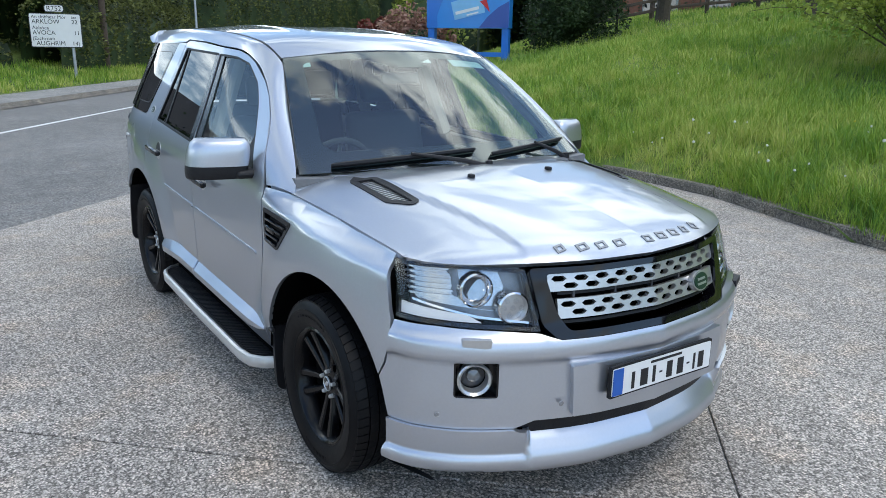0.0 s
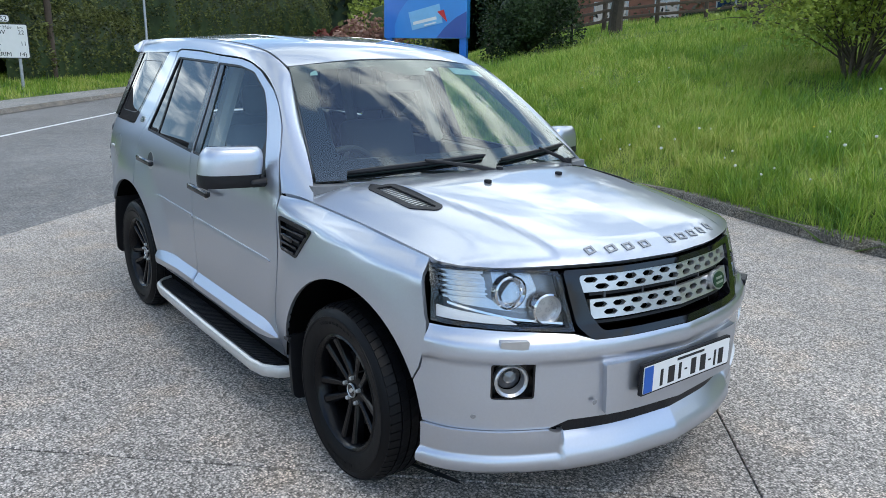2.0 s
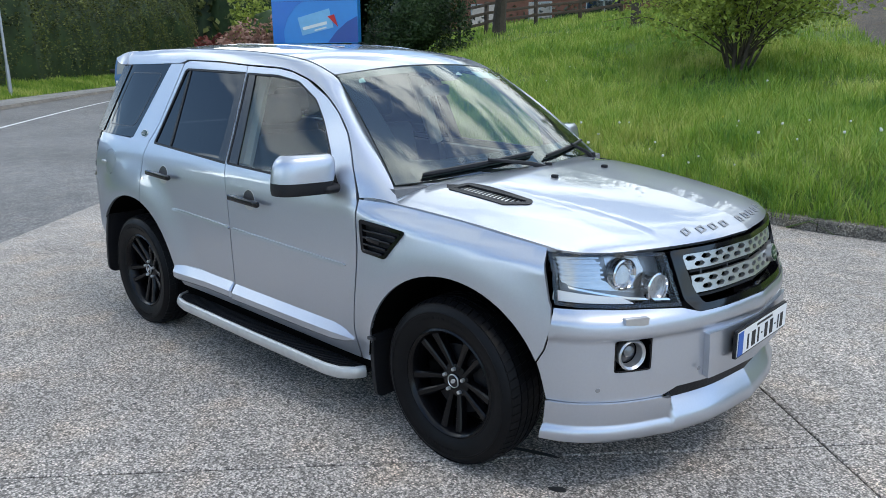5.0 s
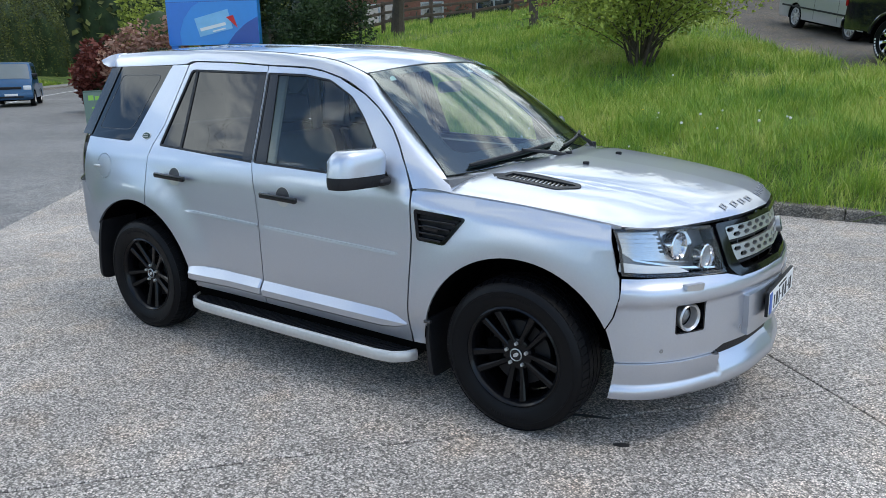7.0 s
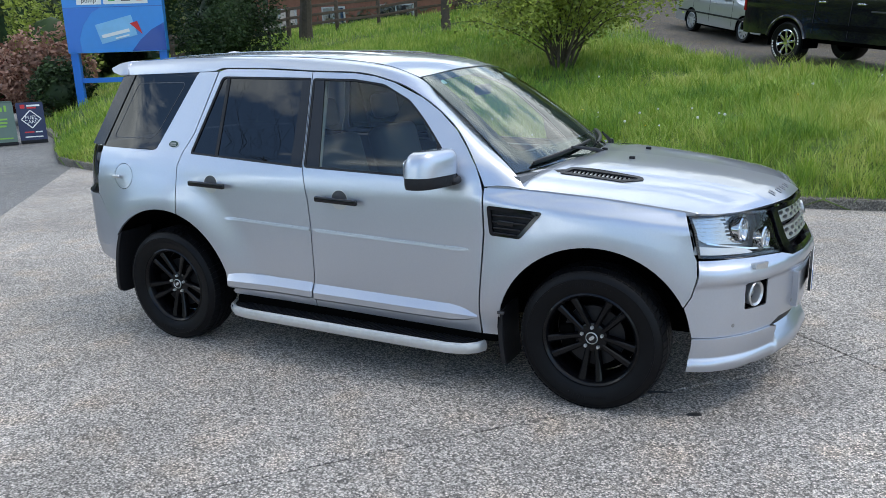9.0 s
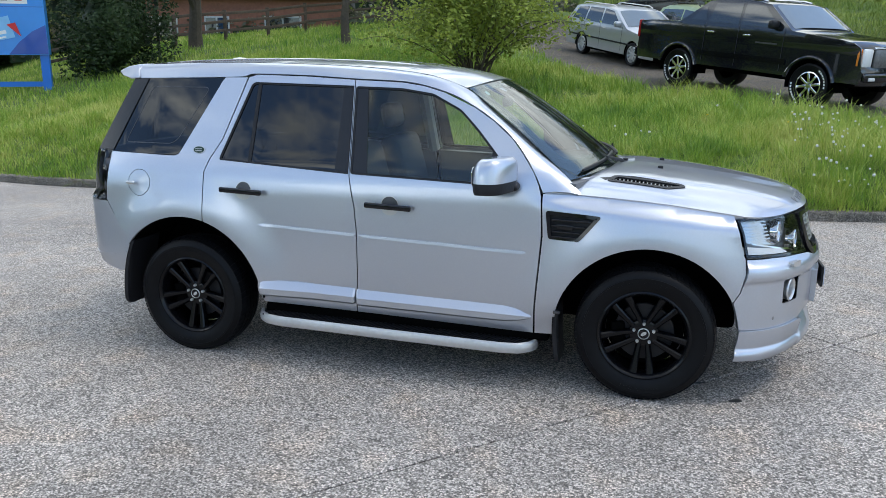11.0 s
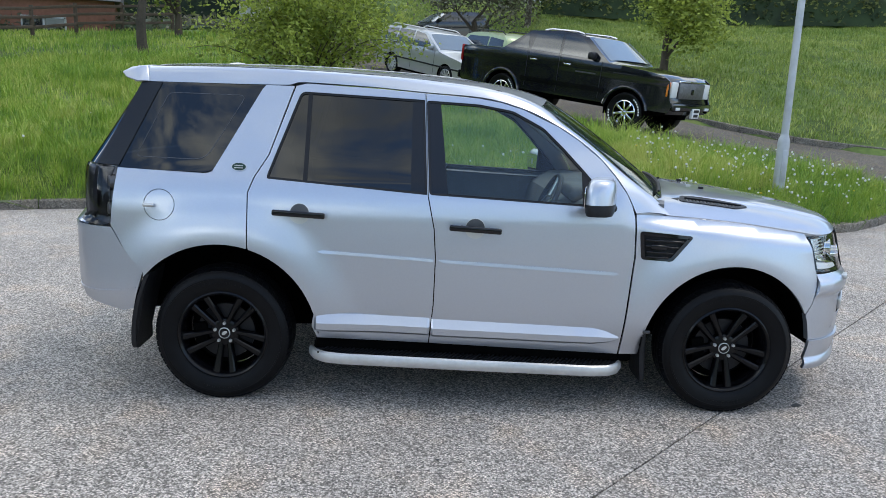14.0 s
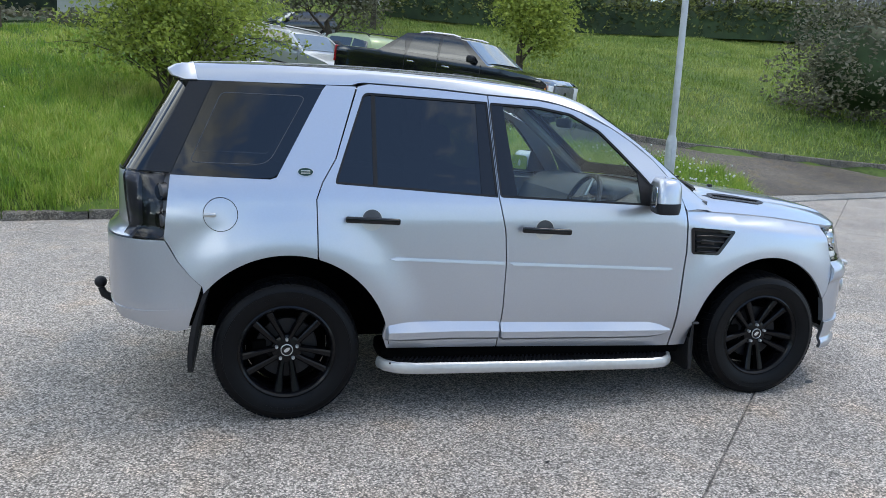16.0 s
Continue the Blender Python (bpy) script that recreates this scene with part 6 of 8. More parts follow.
for sg in (-1, 1):
    for x0, z0, x1, z1, y0, y1 in ((-0.33, 1.58, -0.30, 1.10, 0.58, 0.76), (-1.18, 1.58, -1.32, 1.15, 0.56, 0.72)):
        part("pillar_trim", tube(bmesh.new(), [(x0, sg * y0, z0), (x1, sg * y1, z1)], 0.045, 8), INTERIOR_LIGHT, cabin)
    part("pillar_trim", tube(bmesh.new(), [(0.30, sg * 0.575, 1.55), (0.60, sg * 0.665, 1.33), (0.86, sg * 0.745, 1.13)], 0.032, 8), INTERIOR_LIGHT, cabin)
    skin("door_lining", [(-0.24, 0.50), (0.72, 0.50), (0.74, 1.06), (-0.27, 1.10)], side_fn(sg, -0.10), INTERIOR, cabin, 0.08, (), 0.03, out=-sg)
    skin("door_lining", [(-0.84, 0.50), (-0.27, 0.50), (-0.30, 1.10), (-1.12, 1.14), (-1.10, 0.90)], side_fn(sg, -0.10), INTERIOR, cabin, 0.08, (), 0.03, out=-sg)

# ---- parked vehicles on the drive ----
def parked(name, label, spec, m):
    """A parked car out of its side outline: body shell, windows, wheels, lamps."""
    top, wb, wr, W, paint = spec["top"], spec["wb"], spec["wr"], spec["w"], spec["paint"]
    car = empty(name, Matrix(), label, "car")
    zb = spec["belt"]
    zmax = max(z for _, z in top)
    def hw(z, x=0.0):
        t = max(0, z - zb) / max(0.1, zmax - zb)
        xe = max(0.0, abs(x - spec.get("mid", 0)) - spec["half"] + 0.55)
        return W / 2 - spec.get("tumble", 0.16) * t ** 1.2 - 0.03 * max(0, (0.55 - z)) - 0.22 * xe ** 2
    fine = []
    for (x0, z0), (x1, z1) in zip(top, top[1:]):
        k = max(1, int(math.dist((x0, z0), (x1, z1)) / 0.12))
        fine += [(x0 + (x1 - x0) * i / k, z0 + (z1 - z0) * i / k) for i in range(k)]
    fine.append(top[-1])
    # rounded section across
    bm = bmesh.new()
    rows = []
    for i, (x, z) in enumerate(fine):
        row = []
        for t in np.linspace(-1, 1, 15):
            e = abs(t) ** 4
            row.append(bm.verts.new((x - math.copysign(0.10, x) * e * (0.6 if abs(x) > spec["half"] - 0.35 else 0.0), t * hw(z, x), z - 0.035 * e * (1 if z > 0.55 else 0))))
        rows.append(row)
    for a, b in zip(rows, rows[1:]):
        for i in range(14):
            bm.faces.new((a[i], b[i], b[i + 1], a[i + 1]))
    part("shell", bm, paint, car, angle=50)
    ra = wr + spec.get("arch", 0.06)
    low = spec["low"]
    wz = wr
    def arch_cut(cx):
        a0 = math.degrees(math.asin((low - wz) / ra)) if abs(low - wz) < ra else 0
        return arc(cx, wz, ra, 180 - a0, a0, 16)
    out = [(x, z - 0.030) for x, z in top if z >= low]
    poly = out[::-1]
    poly = [(fx, fz) for fx, fz in poly]
    # front (high x) to rear along the top, then back along the sill
    sill = [(-spec["half"] + spec.get("mid", 0) + 0.05, low)] + arch_cut(-wb / 2) + arch_cut(wb / 2) + [(spec["half"] + spec.get("mid", 0) - 0.05, low)]
    for sg in (-1, 1):
        fn = lambda x, z, sg=sg: (x, sg * (hw(z, x) + 0.012 * math.exp(-((z - zb + 0.12) / 0.1) ** 2)), z)
        skin("body_side", poly + sill, fn, paint, car, 0.12, (), 0.03, out=-sg)
        for win in spec["windows"]:
            skin("window", rounded(win, 0.03), lambda x, z, sg=sg: (x, sg * (hw(z, x) + 0.006), z), GLASS_DARKER, car, 0.15, (), 0.01, out=-sg)
        for hx, hz in spec.get("handles", ()):
            bm = bmesh.new()
            box(bm, (hx - 0.09, sg * (hw(hz) + 0.02) - 0.012, hz - 0.016), (hx + 0.09, sg * (hw(hz) + 0.02) + 0.012, hz + 0.016), 0.006)
            part("door_handle", bm, CHROME if spec.get("chrome") else paint, car)
        for x0, z0, x1, z1 in spec.get("seams", ()):
            skin("door_seam", [(x0 - 0.005, z0), (x0 + 0.005, z0), (x1 + 0.005, z1), (x1 - 0.005, z1)], lambda x, z, sg=sg: (x, sg * (hw(z, x) + 0.013), z), INK, car, 0.2, (), 0.003, out=-sg)
        for x0, z0, x1, z1, h, mt in spec.get("trims", ()):
            skin("side_trim", [(x0, z0 - h), (x1, z1 - h), (x1, z1 + h), (x0, z0 + h)], lambda x, z, sg=sg: (x, sg * (hw(z, x) + 0.022), z), mt, car, 0.2, (), 0.012, out=-sg)
        mx, mz = spec["mirror"]
        bm = bmesh.new()
        box(bm, (mx - 0.07, min(sg * (W / 2 - 0.06), sg * (W / 2 + 0.17)), mz - 0.08), (mx + 0.07, max(sg * (W / 2 - 0.06), sg * (W / 2 + 0.17)), mz + 0.08), 0.05, None, 3)
        part("door_mirror", bm, spec.get("mirror_mat", paint), car)
        for cx in (-wb / 2, wb / 2):
            w = empty("wheel", Matrix())
            w.parent = car
            tw = spec["tw"]
            part("tyre", lathe(bmesh.new(), [(wr * spec["rim"], tw * 0.40), (wr * 0.9, tw * 0.5), (wr * 0.975, tw * 0.44), (wr, tw * 0.3), (wr, -tw * 0.3), (wr * 0.97, -tw * 0.45), (wr * 0.6, -tw * 0.45)], 36), RUBBER, w)
            rim = part("rim", lathe(bmesh.new(), [(wr * spec["rim"], tw * 0.42), (wr * spec["rim"] * 0.93, tw * 0.44), (wr * spec["rim"] * 0.88, tw * 0.2), (wr * spec["rim"] * 0.86, -tw * 0.2)], 36), spec["rim_mat"], w)
            part("rim_back", lathe(bmesh.new(), [(wr * spec["rim"] * 0.9, 0.0), (0.01, 0.0)], 24), LINER, w)
            for k in range(spec["spokes"]):
                a = 2 * math.pi * k / spec["spokes"] + 0.2
                bm = bmesh.new()
                box(bm, (0.03, -0.026, tw * 0.25), (wr * spec["rim"] * 0.92, 0.026, tw * 0.36), 0.008, Matrix.Rotation(a, 4, "Z"))
                part("spoke", bm, spec["rim_mat"], rim)
            part("hub_cap", lathe(bmesh.new(), [(0.001, tw * 0.42), (0.05, tw * 0.40), (0.07, tw * 0.3)], 16), spec["rim_mat"], rim)
            if spec.get("letters"):
                for k in range(14):
                    a = k * 0.16 + (0 if k < 7 else 2.0)
                    bm = bmesh.new()
                    box(bm, (wr * 0.80, -0.018, tw * 0.47), (wr * 0.87, 0.018, tw * 0.505), 0.0, Matrix.Rotation(a, 4, "Z"))
                    part("tyre_mark", bm, WHITE, w)
            w.matrix_basis = Matrix.Translation((cx, sg * (W / 2 - tw * 0.55), wz)) @ Matrix.Rotation(radians(-90) * sg, 4, "X")
            if spec.get("flares"):
                part("arch_flare", tube(bmesh.new(), [(x, sg * (hw(z, x) + 0.004), z) for x, z in arc(cx, wz, ra + 0.028, 12, 168, 18)], 0.036, 8), paint, car)
            pts = arc(cx, wz, ra - 0.004, -10, 190, 16)
            vs = []
            for x, z in pts:
                vs += [(x, sg * (hw(z, x) - 0.01), z), (x, sg * (W / 2 - 0.42), z)]
            fc = [(2 * i, 2 * i + 1, 2 * i + 3, 2 * i + 2) for i in range(len(pts) - 1)]
            k = len(vs)
            vs += [(x, sg * (W / 2 - 0.42), z) for x, z in pts]
            fc.append(tuple(range(k, len(vs))))
            under(new("arch_liner", mesh_of("arch_liner", vs, fc, LINER)), car)
    # screens lie on the shell
    for nm, (xa, za), (xb, zb2), inn in spec["screens"]:
        def sf(u, v):
            x, z = xa + (xb - xa) * v, za + (zb2 - za) * v
            nx, nz = -(zb2 - za), (xb - xa)
            L = math.hypot(nx, nz)
            s = 1 if nz * 1 > 0 else -1
            e = abs(u) ** 4
            return (x + s * nx / L * 0.012, u * (hw(z, x) - inn), z + s * nz / L * 0.012 - 0.035 * e)
        skin(nm, rounded([(-1, 0.06), (1, 0.06), (1, 0.95), (-1, 0.95)], 0.05), sf, spec.get("screen_mat", GLASS_DARKER), car, 0.2, (), 0.006, out=1 if (xb - xa) < 0 else -1)
    bm = bmesh.new()
    box(bm, (-spec["half"] + 0.35 + spec.get("mid", 0), -W / 2 + 0.25, low - 0.10), (spec["half"] - 0.35 + spec.get("mid", 0), W / 2 - 0.25, low + 0.12), 0.03)
    part("underbody", bm, LINER, car)
    # front and rear pieces
    for nm, x, y0, y1, z0, z1, mt, both, r in spec["pieces"]:
        for sg in ((-1, 1) if both else (1,)):
            bm = bmesh.new()
            xs = (x - 0.06, x) if x > 0 else (x, x + 0.06)
            ya, yb = (sg * y0, sg * y1) if both else (y0, y1)
            box(bm, (xs[0], min(ya, yb), z0), (xs[1], max(ya, yb), z1), r, None, 2)
            part(nm, bm, mt, car)
    car.matrix_world = m
    return car


GLASS_DARKER = plain("car_glass", (0.022, 0.026, 0.029), 0.04, 0, 0.3, 0.05, 30, 0, 0.9)
GLASS_PALE = plain("car_screen", (0.16, 0.19, 0.20), 0.05, 0, 0.3, 0.05, 30, 0, 0.8)
BLACK_PAINT = plain("black_paint", (0.006, 0.007, 0.011), 0.12, 0, 0.7, 0.1, 60)
PALE_SILVER = plain("pale_silver_paint", (0.44, 0.45, 0.46), 0.3, 0.5, 0.6, 0.04, 90)
LIME = plain("lime_paint", (0.38, 0.46, 0.24), 0.3, 0.1, 0.5, 0.05, 60)
NAVY_PAINT = plain("dark_blue_paint", (0.01, 0.012, 0.02), 0.15, 0, 0.6, 0.1, 60)
AMBER = plain("amber_lens", (0.75, 0.22, 0.03), 0.25)
RED_LENS = plain("red_lens", (0.35, 0.01, 0.012), 0.25)
LAMP_WHITE = plain("lamp_glass", (0.80, 0.81, 0.82), 0.2, 0.0, 0.5, 0.1, 40)
MESH_GRILLE = plain("grille_mesh", (0.22, 0.22, 0.23), 0.4, 0.7, 0, 0.4, 120, 0.5)


def stand(front, rear, wb):
    """The pose of a car whose wheels touch at two points of the slope."""
    f, r = Vector(front), Vector(rear)
    d = (f - r).normalized()
    side = Vector((-d.y, d.x, 0)).normalized()
    up = d.cross(side)
    m = Matrix((d, side, up)).transposed().to_4x4()
    m.translation = (f + r) / 2
    return m


def drive_z(x, y):
    return float(hill(np.array([x]), np.array([y]))[0]) + 0.02


def on_slope(fx, fy, heading, wb):
    h = radians(heading)
    rx, ry = fx - wb * math.cos(h), fy - wb * math.sin(h)
    return stand((fx, fy, drive_z(fx, fy)), (rx, ry, drive_z(rx, ry)), wb)


PICKUP = dict(top=[(-2.96, 0.60), (-3.0, 0.72), (-2.97, 1.30), (-2.93, 1.40), (-1.78, 1.43), (-1.70, 1.46), (-1.05, 1.90), (-0.4, 1.945), (0.15, 1.93), (0.48, 1.88), (1.13, 1.42), (1.25, 1.405), (2.15, 1.335), (2.42, 1.29), (2.55, 1.21), (2.60, 0.86), (2.66, 0.74), (2.62, 0.52)],
    wb=3.30, wr=0.42, w=2.00, paint=BLACK_PAINT, belt=1.36, half=2.83, mid=-0.17, low=0.55, tw=0.29, rim=0.62, spokes=8, rim_mat=CHROME, arch=0.075, letters=True, chrome=True, flares=True,
    windows=[[(-1.42, 1.47), (-1.08, 1.80), (-1.00, 1.47)], [(-0.93, 1.45), (-0.86, 1.83), (-0.18, 1.86), (-0.14, 1.43)], [(-0.08, 1.43), (-0.10, 1.86), (0.36, 1.82), (0.86, 1.41)]],
    handles=[(-0.80, 1.25), (0.12, 1.24)], seams=[(-0.98, 0.65, -0.98, 1.42), (-0.11, 0.62, -0.11, 1.42), (0.98, 0.62, 0.98, 1.38)], trims=[(-1.10, 0.80, 1.10, 0.80, 0.05, BLACK_GLOSS), (0.35, 1.12, 0.85, 1.12, 0.014, DARK_METAL)], mirror=(0.74, 1.48), mirror_mat=BLACK_PLASTIC,
    screens=[("windscreen", (1.13, 1.42), (0.48, 1.88), 0.10)], screen_mat=GLASS_PALE,
    pieces=[("grille", 2.625, -0.58, 0.58, 0.84, 1.17, MESH_GRILLE, False, 0.03), ("grille_badge", 2.64, -0.07, 0.07, 0.93, 1.06, BLACK_GLOSS, False, 0.03), ("grille_rim", 2.635, -0.62, 0.62, 1.175, 1.205, CHROME, False, 0.01), ("headlamp", 2.60, 0.62, 0.90, 0.85, 1.17, LAMP_WHITE, True, 0.03), ("indicator", 2.55, 0.88, 0.965, 0.86, 1.17, AMBER, True, 0.02), ("bumper_bar", 2.70, -0.92, 0.92, 0.60, 0.76, BLACK_PAINT, False, 0.04), ("fog_lamp", 2.71, 0.60, 0.80, 0.62, 0.68, LAMP_WHITE, True, 0.01), ("number_plate", 2.725, -0.02, 0.32, 0.46, 0.66, WHITE, False, 0.005), ("plate_bar", 2.728, 0.03, 0.28, 0.58, 0.64, INK, False, 0.0), ("plate_bar", 2.728, 0.05, 0.26, 0.49, 0.55, INK, False, 0.0), ("tail_lamp", -3.01, 0.84, 0.97, 1.00, 1.38, RED_LENS, True, 0.02), ("bumper_bar", -3.08, -0.95, 0.95, 0.58, 0.76, BLACK_PAINT, False, 0.04)])
pickup = parked("pickup_truck", "black four-door pickup with chrome wheels parked on the drive", PICKUP, on_slope(4.42, 12.2, -43, 3.30))
for sg in (-1, 1):
    part("roof_bar", tube(bmesh.new(), [(-0.80, sg * 0.70, 1.91), (-0.6, sg * 0.70, 1.945), (0.05, sg * 0.70, 1.945), (0.25, sg * 0.70, 1.91)], 0.022, 8), CHROME, pickup)

WAGON = dict(top=[(-2.38, 0.32), (-2.42, 0.50), (-2.40, 0.85), (-2.30, 1.02), (-1.98, 1.42), (-1.80, 1.48), (-1.0, 1.51), (-0.2, 1.50), (0.22, 1.44), (0.98, 1.02), (1.10, 0.98), (1.95, 0.86), (2.18, 0.78), (2.30, 0.62), (2.34, 0.42), (2.28, 0.26)],
    wb=2.70, wr=0.315, w=1.79, paint=PALE_SILVER, belt=0.98, half=2.38, mid=-0.03, low=0.27, tw=0.21, rim=0.72, spokes=10, rim_mat=SATIN, arch=0.05,
    windows=[[(-2.00, 1.05), (-1.78, 1.38), (-1.25, 1.42), (-1.28, 1.03)], [(-1.20, 1.03), (-1.17, 1.42), (-0.42, 1.43), (-0.38, 1.01)], [(-0.32, 1.01), (-0.34, 1.43), (0.12, 1.39), (0.68, 1.02)]],
    handles=[(-1.02, 0.90), (-0.10, 0.89)], seams=[(-1.24, 0.42, -1.24, 1.0), (-0.35, 0.35, -0.35, 1.0), (0.80, 0.35, 0.80, 1.0)], trims=[(-2.1, 0.58, 2.0, 0.56, 0.022, BLACK_PLASTIC)], mirror=(0.62, 1.06),
    screens=[("windscreen", (0.98, 1.02), (0.22, 1.44), 0.08)], screen_mat=GLASS_PALE,
    pieces=[("grille", 2.315, -0.38, 0.38, 0.58, 0.72, BLACK_GLOSS, False, 0.03), ("grille_bar", 2.325, -0.36, 0.36, 0.645, 0.66, CHROME, False, 0.003), ("headlamp", 2.22, 0.40, 0.80, 0.60, 0.74, LAMP_WHITE, True, 0.03), ("air_intake", 2.345, -0.60, 0.60, 0.34, 0.42, BLACK_PLASTIC, False, 0.02), ("number_plate", 2.36, -0.26, 0.26, 0.44, 0.55, WHITE, False, 0.004), ("plate_bar", 2.364, -0.20, 0.20, 0.465, 0.525, INK, False, 0.0), ("tail_lamp", -2.40, 0.62, 0.84, 0.66, 1.05, RED_LENS, True, 0.02)])
wagon = parked("estate_car", "silver estate car parked on the drive behind the pickup", WAGON, on_slope(0.80, 18.5, -52, 2.70))
for sg in (-1, 1):
    part("roof_bar", tube(bmesh.new(), [(-1.85, sg * 0.62, 1.49), (-1.7, sg * 0.62, 1.54), (-0.2, sg * 0.62, 1.54), (0.0, sg * 0.62, 1.49)], 0.014, 6), SATIN, wagon)

SMALL = dict(top=[(-1.85, 0.40), (-1.90, 0.60), (-1.88, 1.05), (-1.80, 1.45), (-1.65, 1.62), (-0.8, 1.68), (0.0, 1.66), (0.35, 1.58), (0.85, 1.08), (1.0, 1.03), (1.6, 0.96), (1.78, 0.85), (1.85, 0.60), (1.82, 0.36)],
    wb=2.36, wr=0.33, w=1.70, paint=LIME, belt=1.03, half=1.88, mid=-0.02, low=0.36, tw=0.21, rim=0.62, spokes=5, rim_mat=SATIN, arch=0.06,
    windows=[[(-1.70, 1.10), (-1.62, 1.50), (-0.95, 1.55), (-0.92, 1.08)], [(-0.86, 1.08), (-0.88, 1.55), (0.20, 1.52), (0.66, 1.08)]],
    handles=[(-0.55, 0.96)], seams=[(-0.89, 0.45, -0.89, 1.05), (0.62, 0.45, 0.62, 1.05)], mirror=(0.56, 1.14), mirror_mat=BLACK_PLASTIC,
    screens=[("windscreen", (0.85, 1.08), (0.35, 1.58), 0.08), ("rear_screen", (-1.66, 1.60), (-1.86, 1.10), 0.12)],
    pieces=[("grille", 1.86, -0.4, 0.4, 0.68, 0.80, BLACK_GLOSS, False, 0.02), ("headlamp", 1.82, 0.45, 0.75, 0.70, 0.86, LAMP_WHITE, True, 0.03), ("tail_lamp", -1.91, 0.66, 0.82, 0.75, 1.15, RED_LENS, True, 0.02)])
small = parked("small_off_roader", "lime green small off-roader with roof bars behind the pickup", SMALL, on_slope(1.0, 21.4, 120, 2.36))
for sg in (-1, 1):
    part("roof_bar", tube(bmesh.new(), [(-1.5, sg * 0.60, 1.66), (-1.35, sg * 0.60, 1.73), (-0.1, sg * 0.60, 1.72), (0.05, sg * 0.60, 1.67)], 0.018, 6), BLACK_PLASTIC, small)
HATCH = dict(WAGON, paint=NAVY_PAINT, top=[(-1.95, 0.32), (-2.0, 0.50), (-1.98, 0.90), (-1.75, 1.30), (-1.5, 1.42), (-0.6, 1.46), (0.1, 1.42), (0.9, 1.0), (1.05, 0.96), (1.8, 0.82), (2.05, 0.66), (2.08, 0.42), (2.02, 0.26)], wb=2.55, half=2.02, mid=0.03,
    windows=[[(-1.55, 1.04), (-1.35, 1.34), (-0.95, 1.36), (-0.95, 1.02)], [(-0.88, 1.02), (-0.88, 1.37), (0.05, 1.35), (0.62, 1.01)]], seams=[(-0.92, 0.4, -0.92, 1.0), (0.72, 0.38, 0.72, 1.0)], screens=[("windscreen", (0.9, 1.0), (0.1, 1.42), 0.08)], handles=[(-0.7, 0.9)], trims=[], pieces=[("headlamp", 1.98, 0.42, 0.78, 0.58, 0.72, LAMP_WHITE, True, 0.03), ("grille", 2.06, -0.4, 0.4, 0.45, 0.58, BLACK_PLASTIC, False, 0.02)])
parked("hatchback", "dark blue hatchback parked at the top of the drive", HATCH, on_slope(-0.9, 30.5, 208, 2.55))

LORRY_BLUE = plain("lorry_blue_paint", (0.012, 0.085, 0.20), 0.3, 0, 0.6, 0.08, 40)
LORRY = dict(top=[(-2.30, 0.40), (-2.36, 0.55), (-2.32, 0.88), (-0.62, 0.90), (-0.55, 0.95), (-0.50, 1.62), (-0.35, 1.74), (0.20, 1.79), (0.92, 1.74), (1.32, 1.08), (1.44, 0.98), (1.50, 0.62), (1.52, 0.42), (1.48, 0.28)],
    wb=2.20, wr=0.31, w=1.68, paint=LORRY_BLUE, belt=1.02, half=1.94, mid=-0.42, low=0.32, tw=0.20, rim=0.60, spokes=6, rim_mat=SATIN, arch=0.05, tumble=0.10,
    windows=[[(-0.30, 1.06), (-0.28, 1.60), (0.70, 1.60), (1.08, 1.06)]], handles=[(-0.15, 0.92)], seams=[(-0.42, 0.45, -0.42, 1.05), (1.12, 0.50, 1.12, 1.04)], mirror=(1.12, 1.24), mirror_mat=BLACK_PLASTIC,
    screens=[("windscreen", (1.32, 1.08), (0.92, 1.74), 0.08)], screen_mat=GLASS_PALE,
    pieces=[("grille", 1.53, -0.40, 0.40, 0.70, 0.80, BLACK_PLASTIC, False, 0.02), ("headlamp", 1.51, 0.46, 0.76, 0.66, 0.84, LAMP_WHITE, True, 0.03), ("bumper_bar", 1.57, -0.80, 0.80, 0.34, 0.54, LORRY_BLUE, False, 0.03), ("air_intake", 1.58, -0.45, 0.45, 0.36, 0.42, BLACK_PLASTIC, False, 0.01), ("number_plate", 1.585, -0.24, 0.24, 0.43, 0.52, WHITE, False, 0.004), ("tail_lamp", -2.37, 0.60, 0.78, 0.55, 0.68, RED_LENS, True, 0.01)])
parked("flatbed_lorry", "small blue cab-over lorry on the road", LORRY, stand((-30.0, 12.9, 0.0), (-31.82, 14.14, 0.0), 2.2))

# ---- plants ----
rng = np.random.default_rng(7)


def leaf_mesh(name, centres, size, mat, squash=0.55, up=0.3):
    """Small folded leaves, each of two triangles, turned at random."""
    n = len(centres)
    c = np.asarray(centres, float)
    a = rng.normal(size=(n, 3))
    a[:, 2] *= 0.6
    a /= np.linalg.norm(a, axis=1)[:, None]
    b = rng.normal(size=(n, 3))
    b -= (b * a).sum(1)[:, None] * a
    b /= np.linalg.norm(b, axis=1)[:, None]
    nn = np.cross(a, b)
    s = (size * rng.uniform(0.6, 1.4, n))[:, None]
    v = np.stack([c - a * s, c + b * s * squash + nn * s * 0.15, c + a * s, c - b * s * squash + nn * s * 0.15], 1)
    i = np.arange(n)[:, None] * 4
    return mesh_np(name, v.reshape(-1, 3), np.concatenate([i, i + 1, i + 2, i + 3], 1), mat)


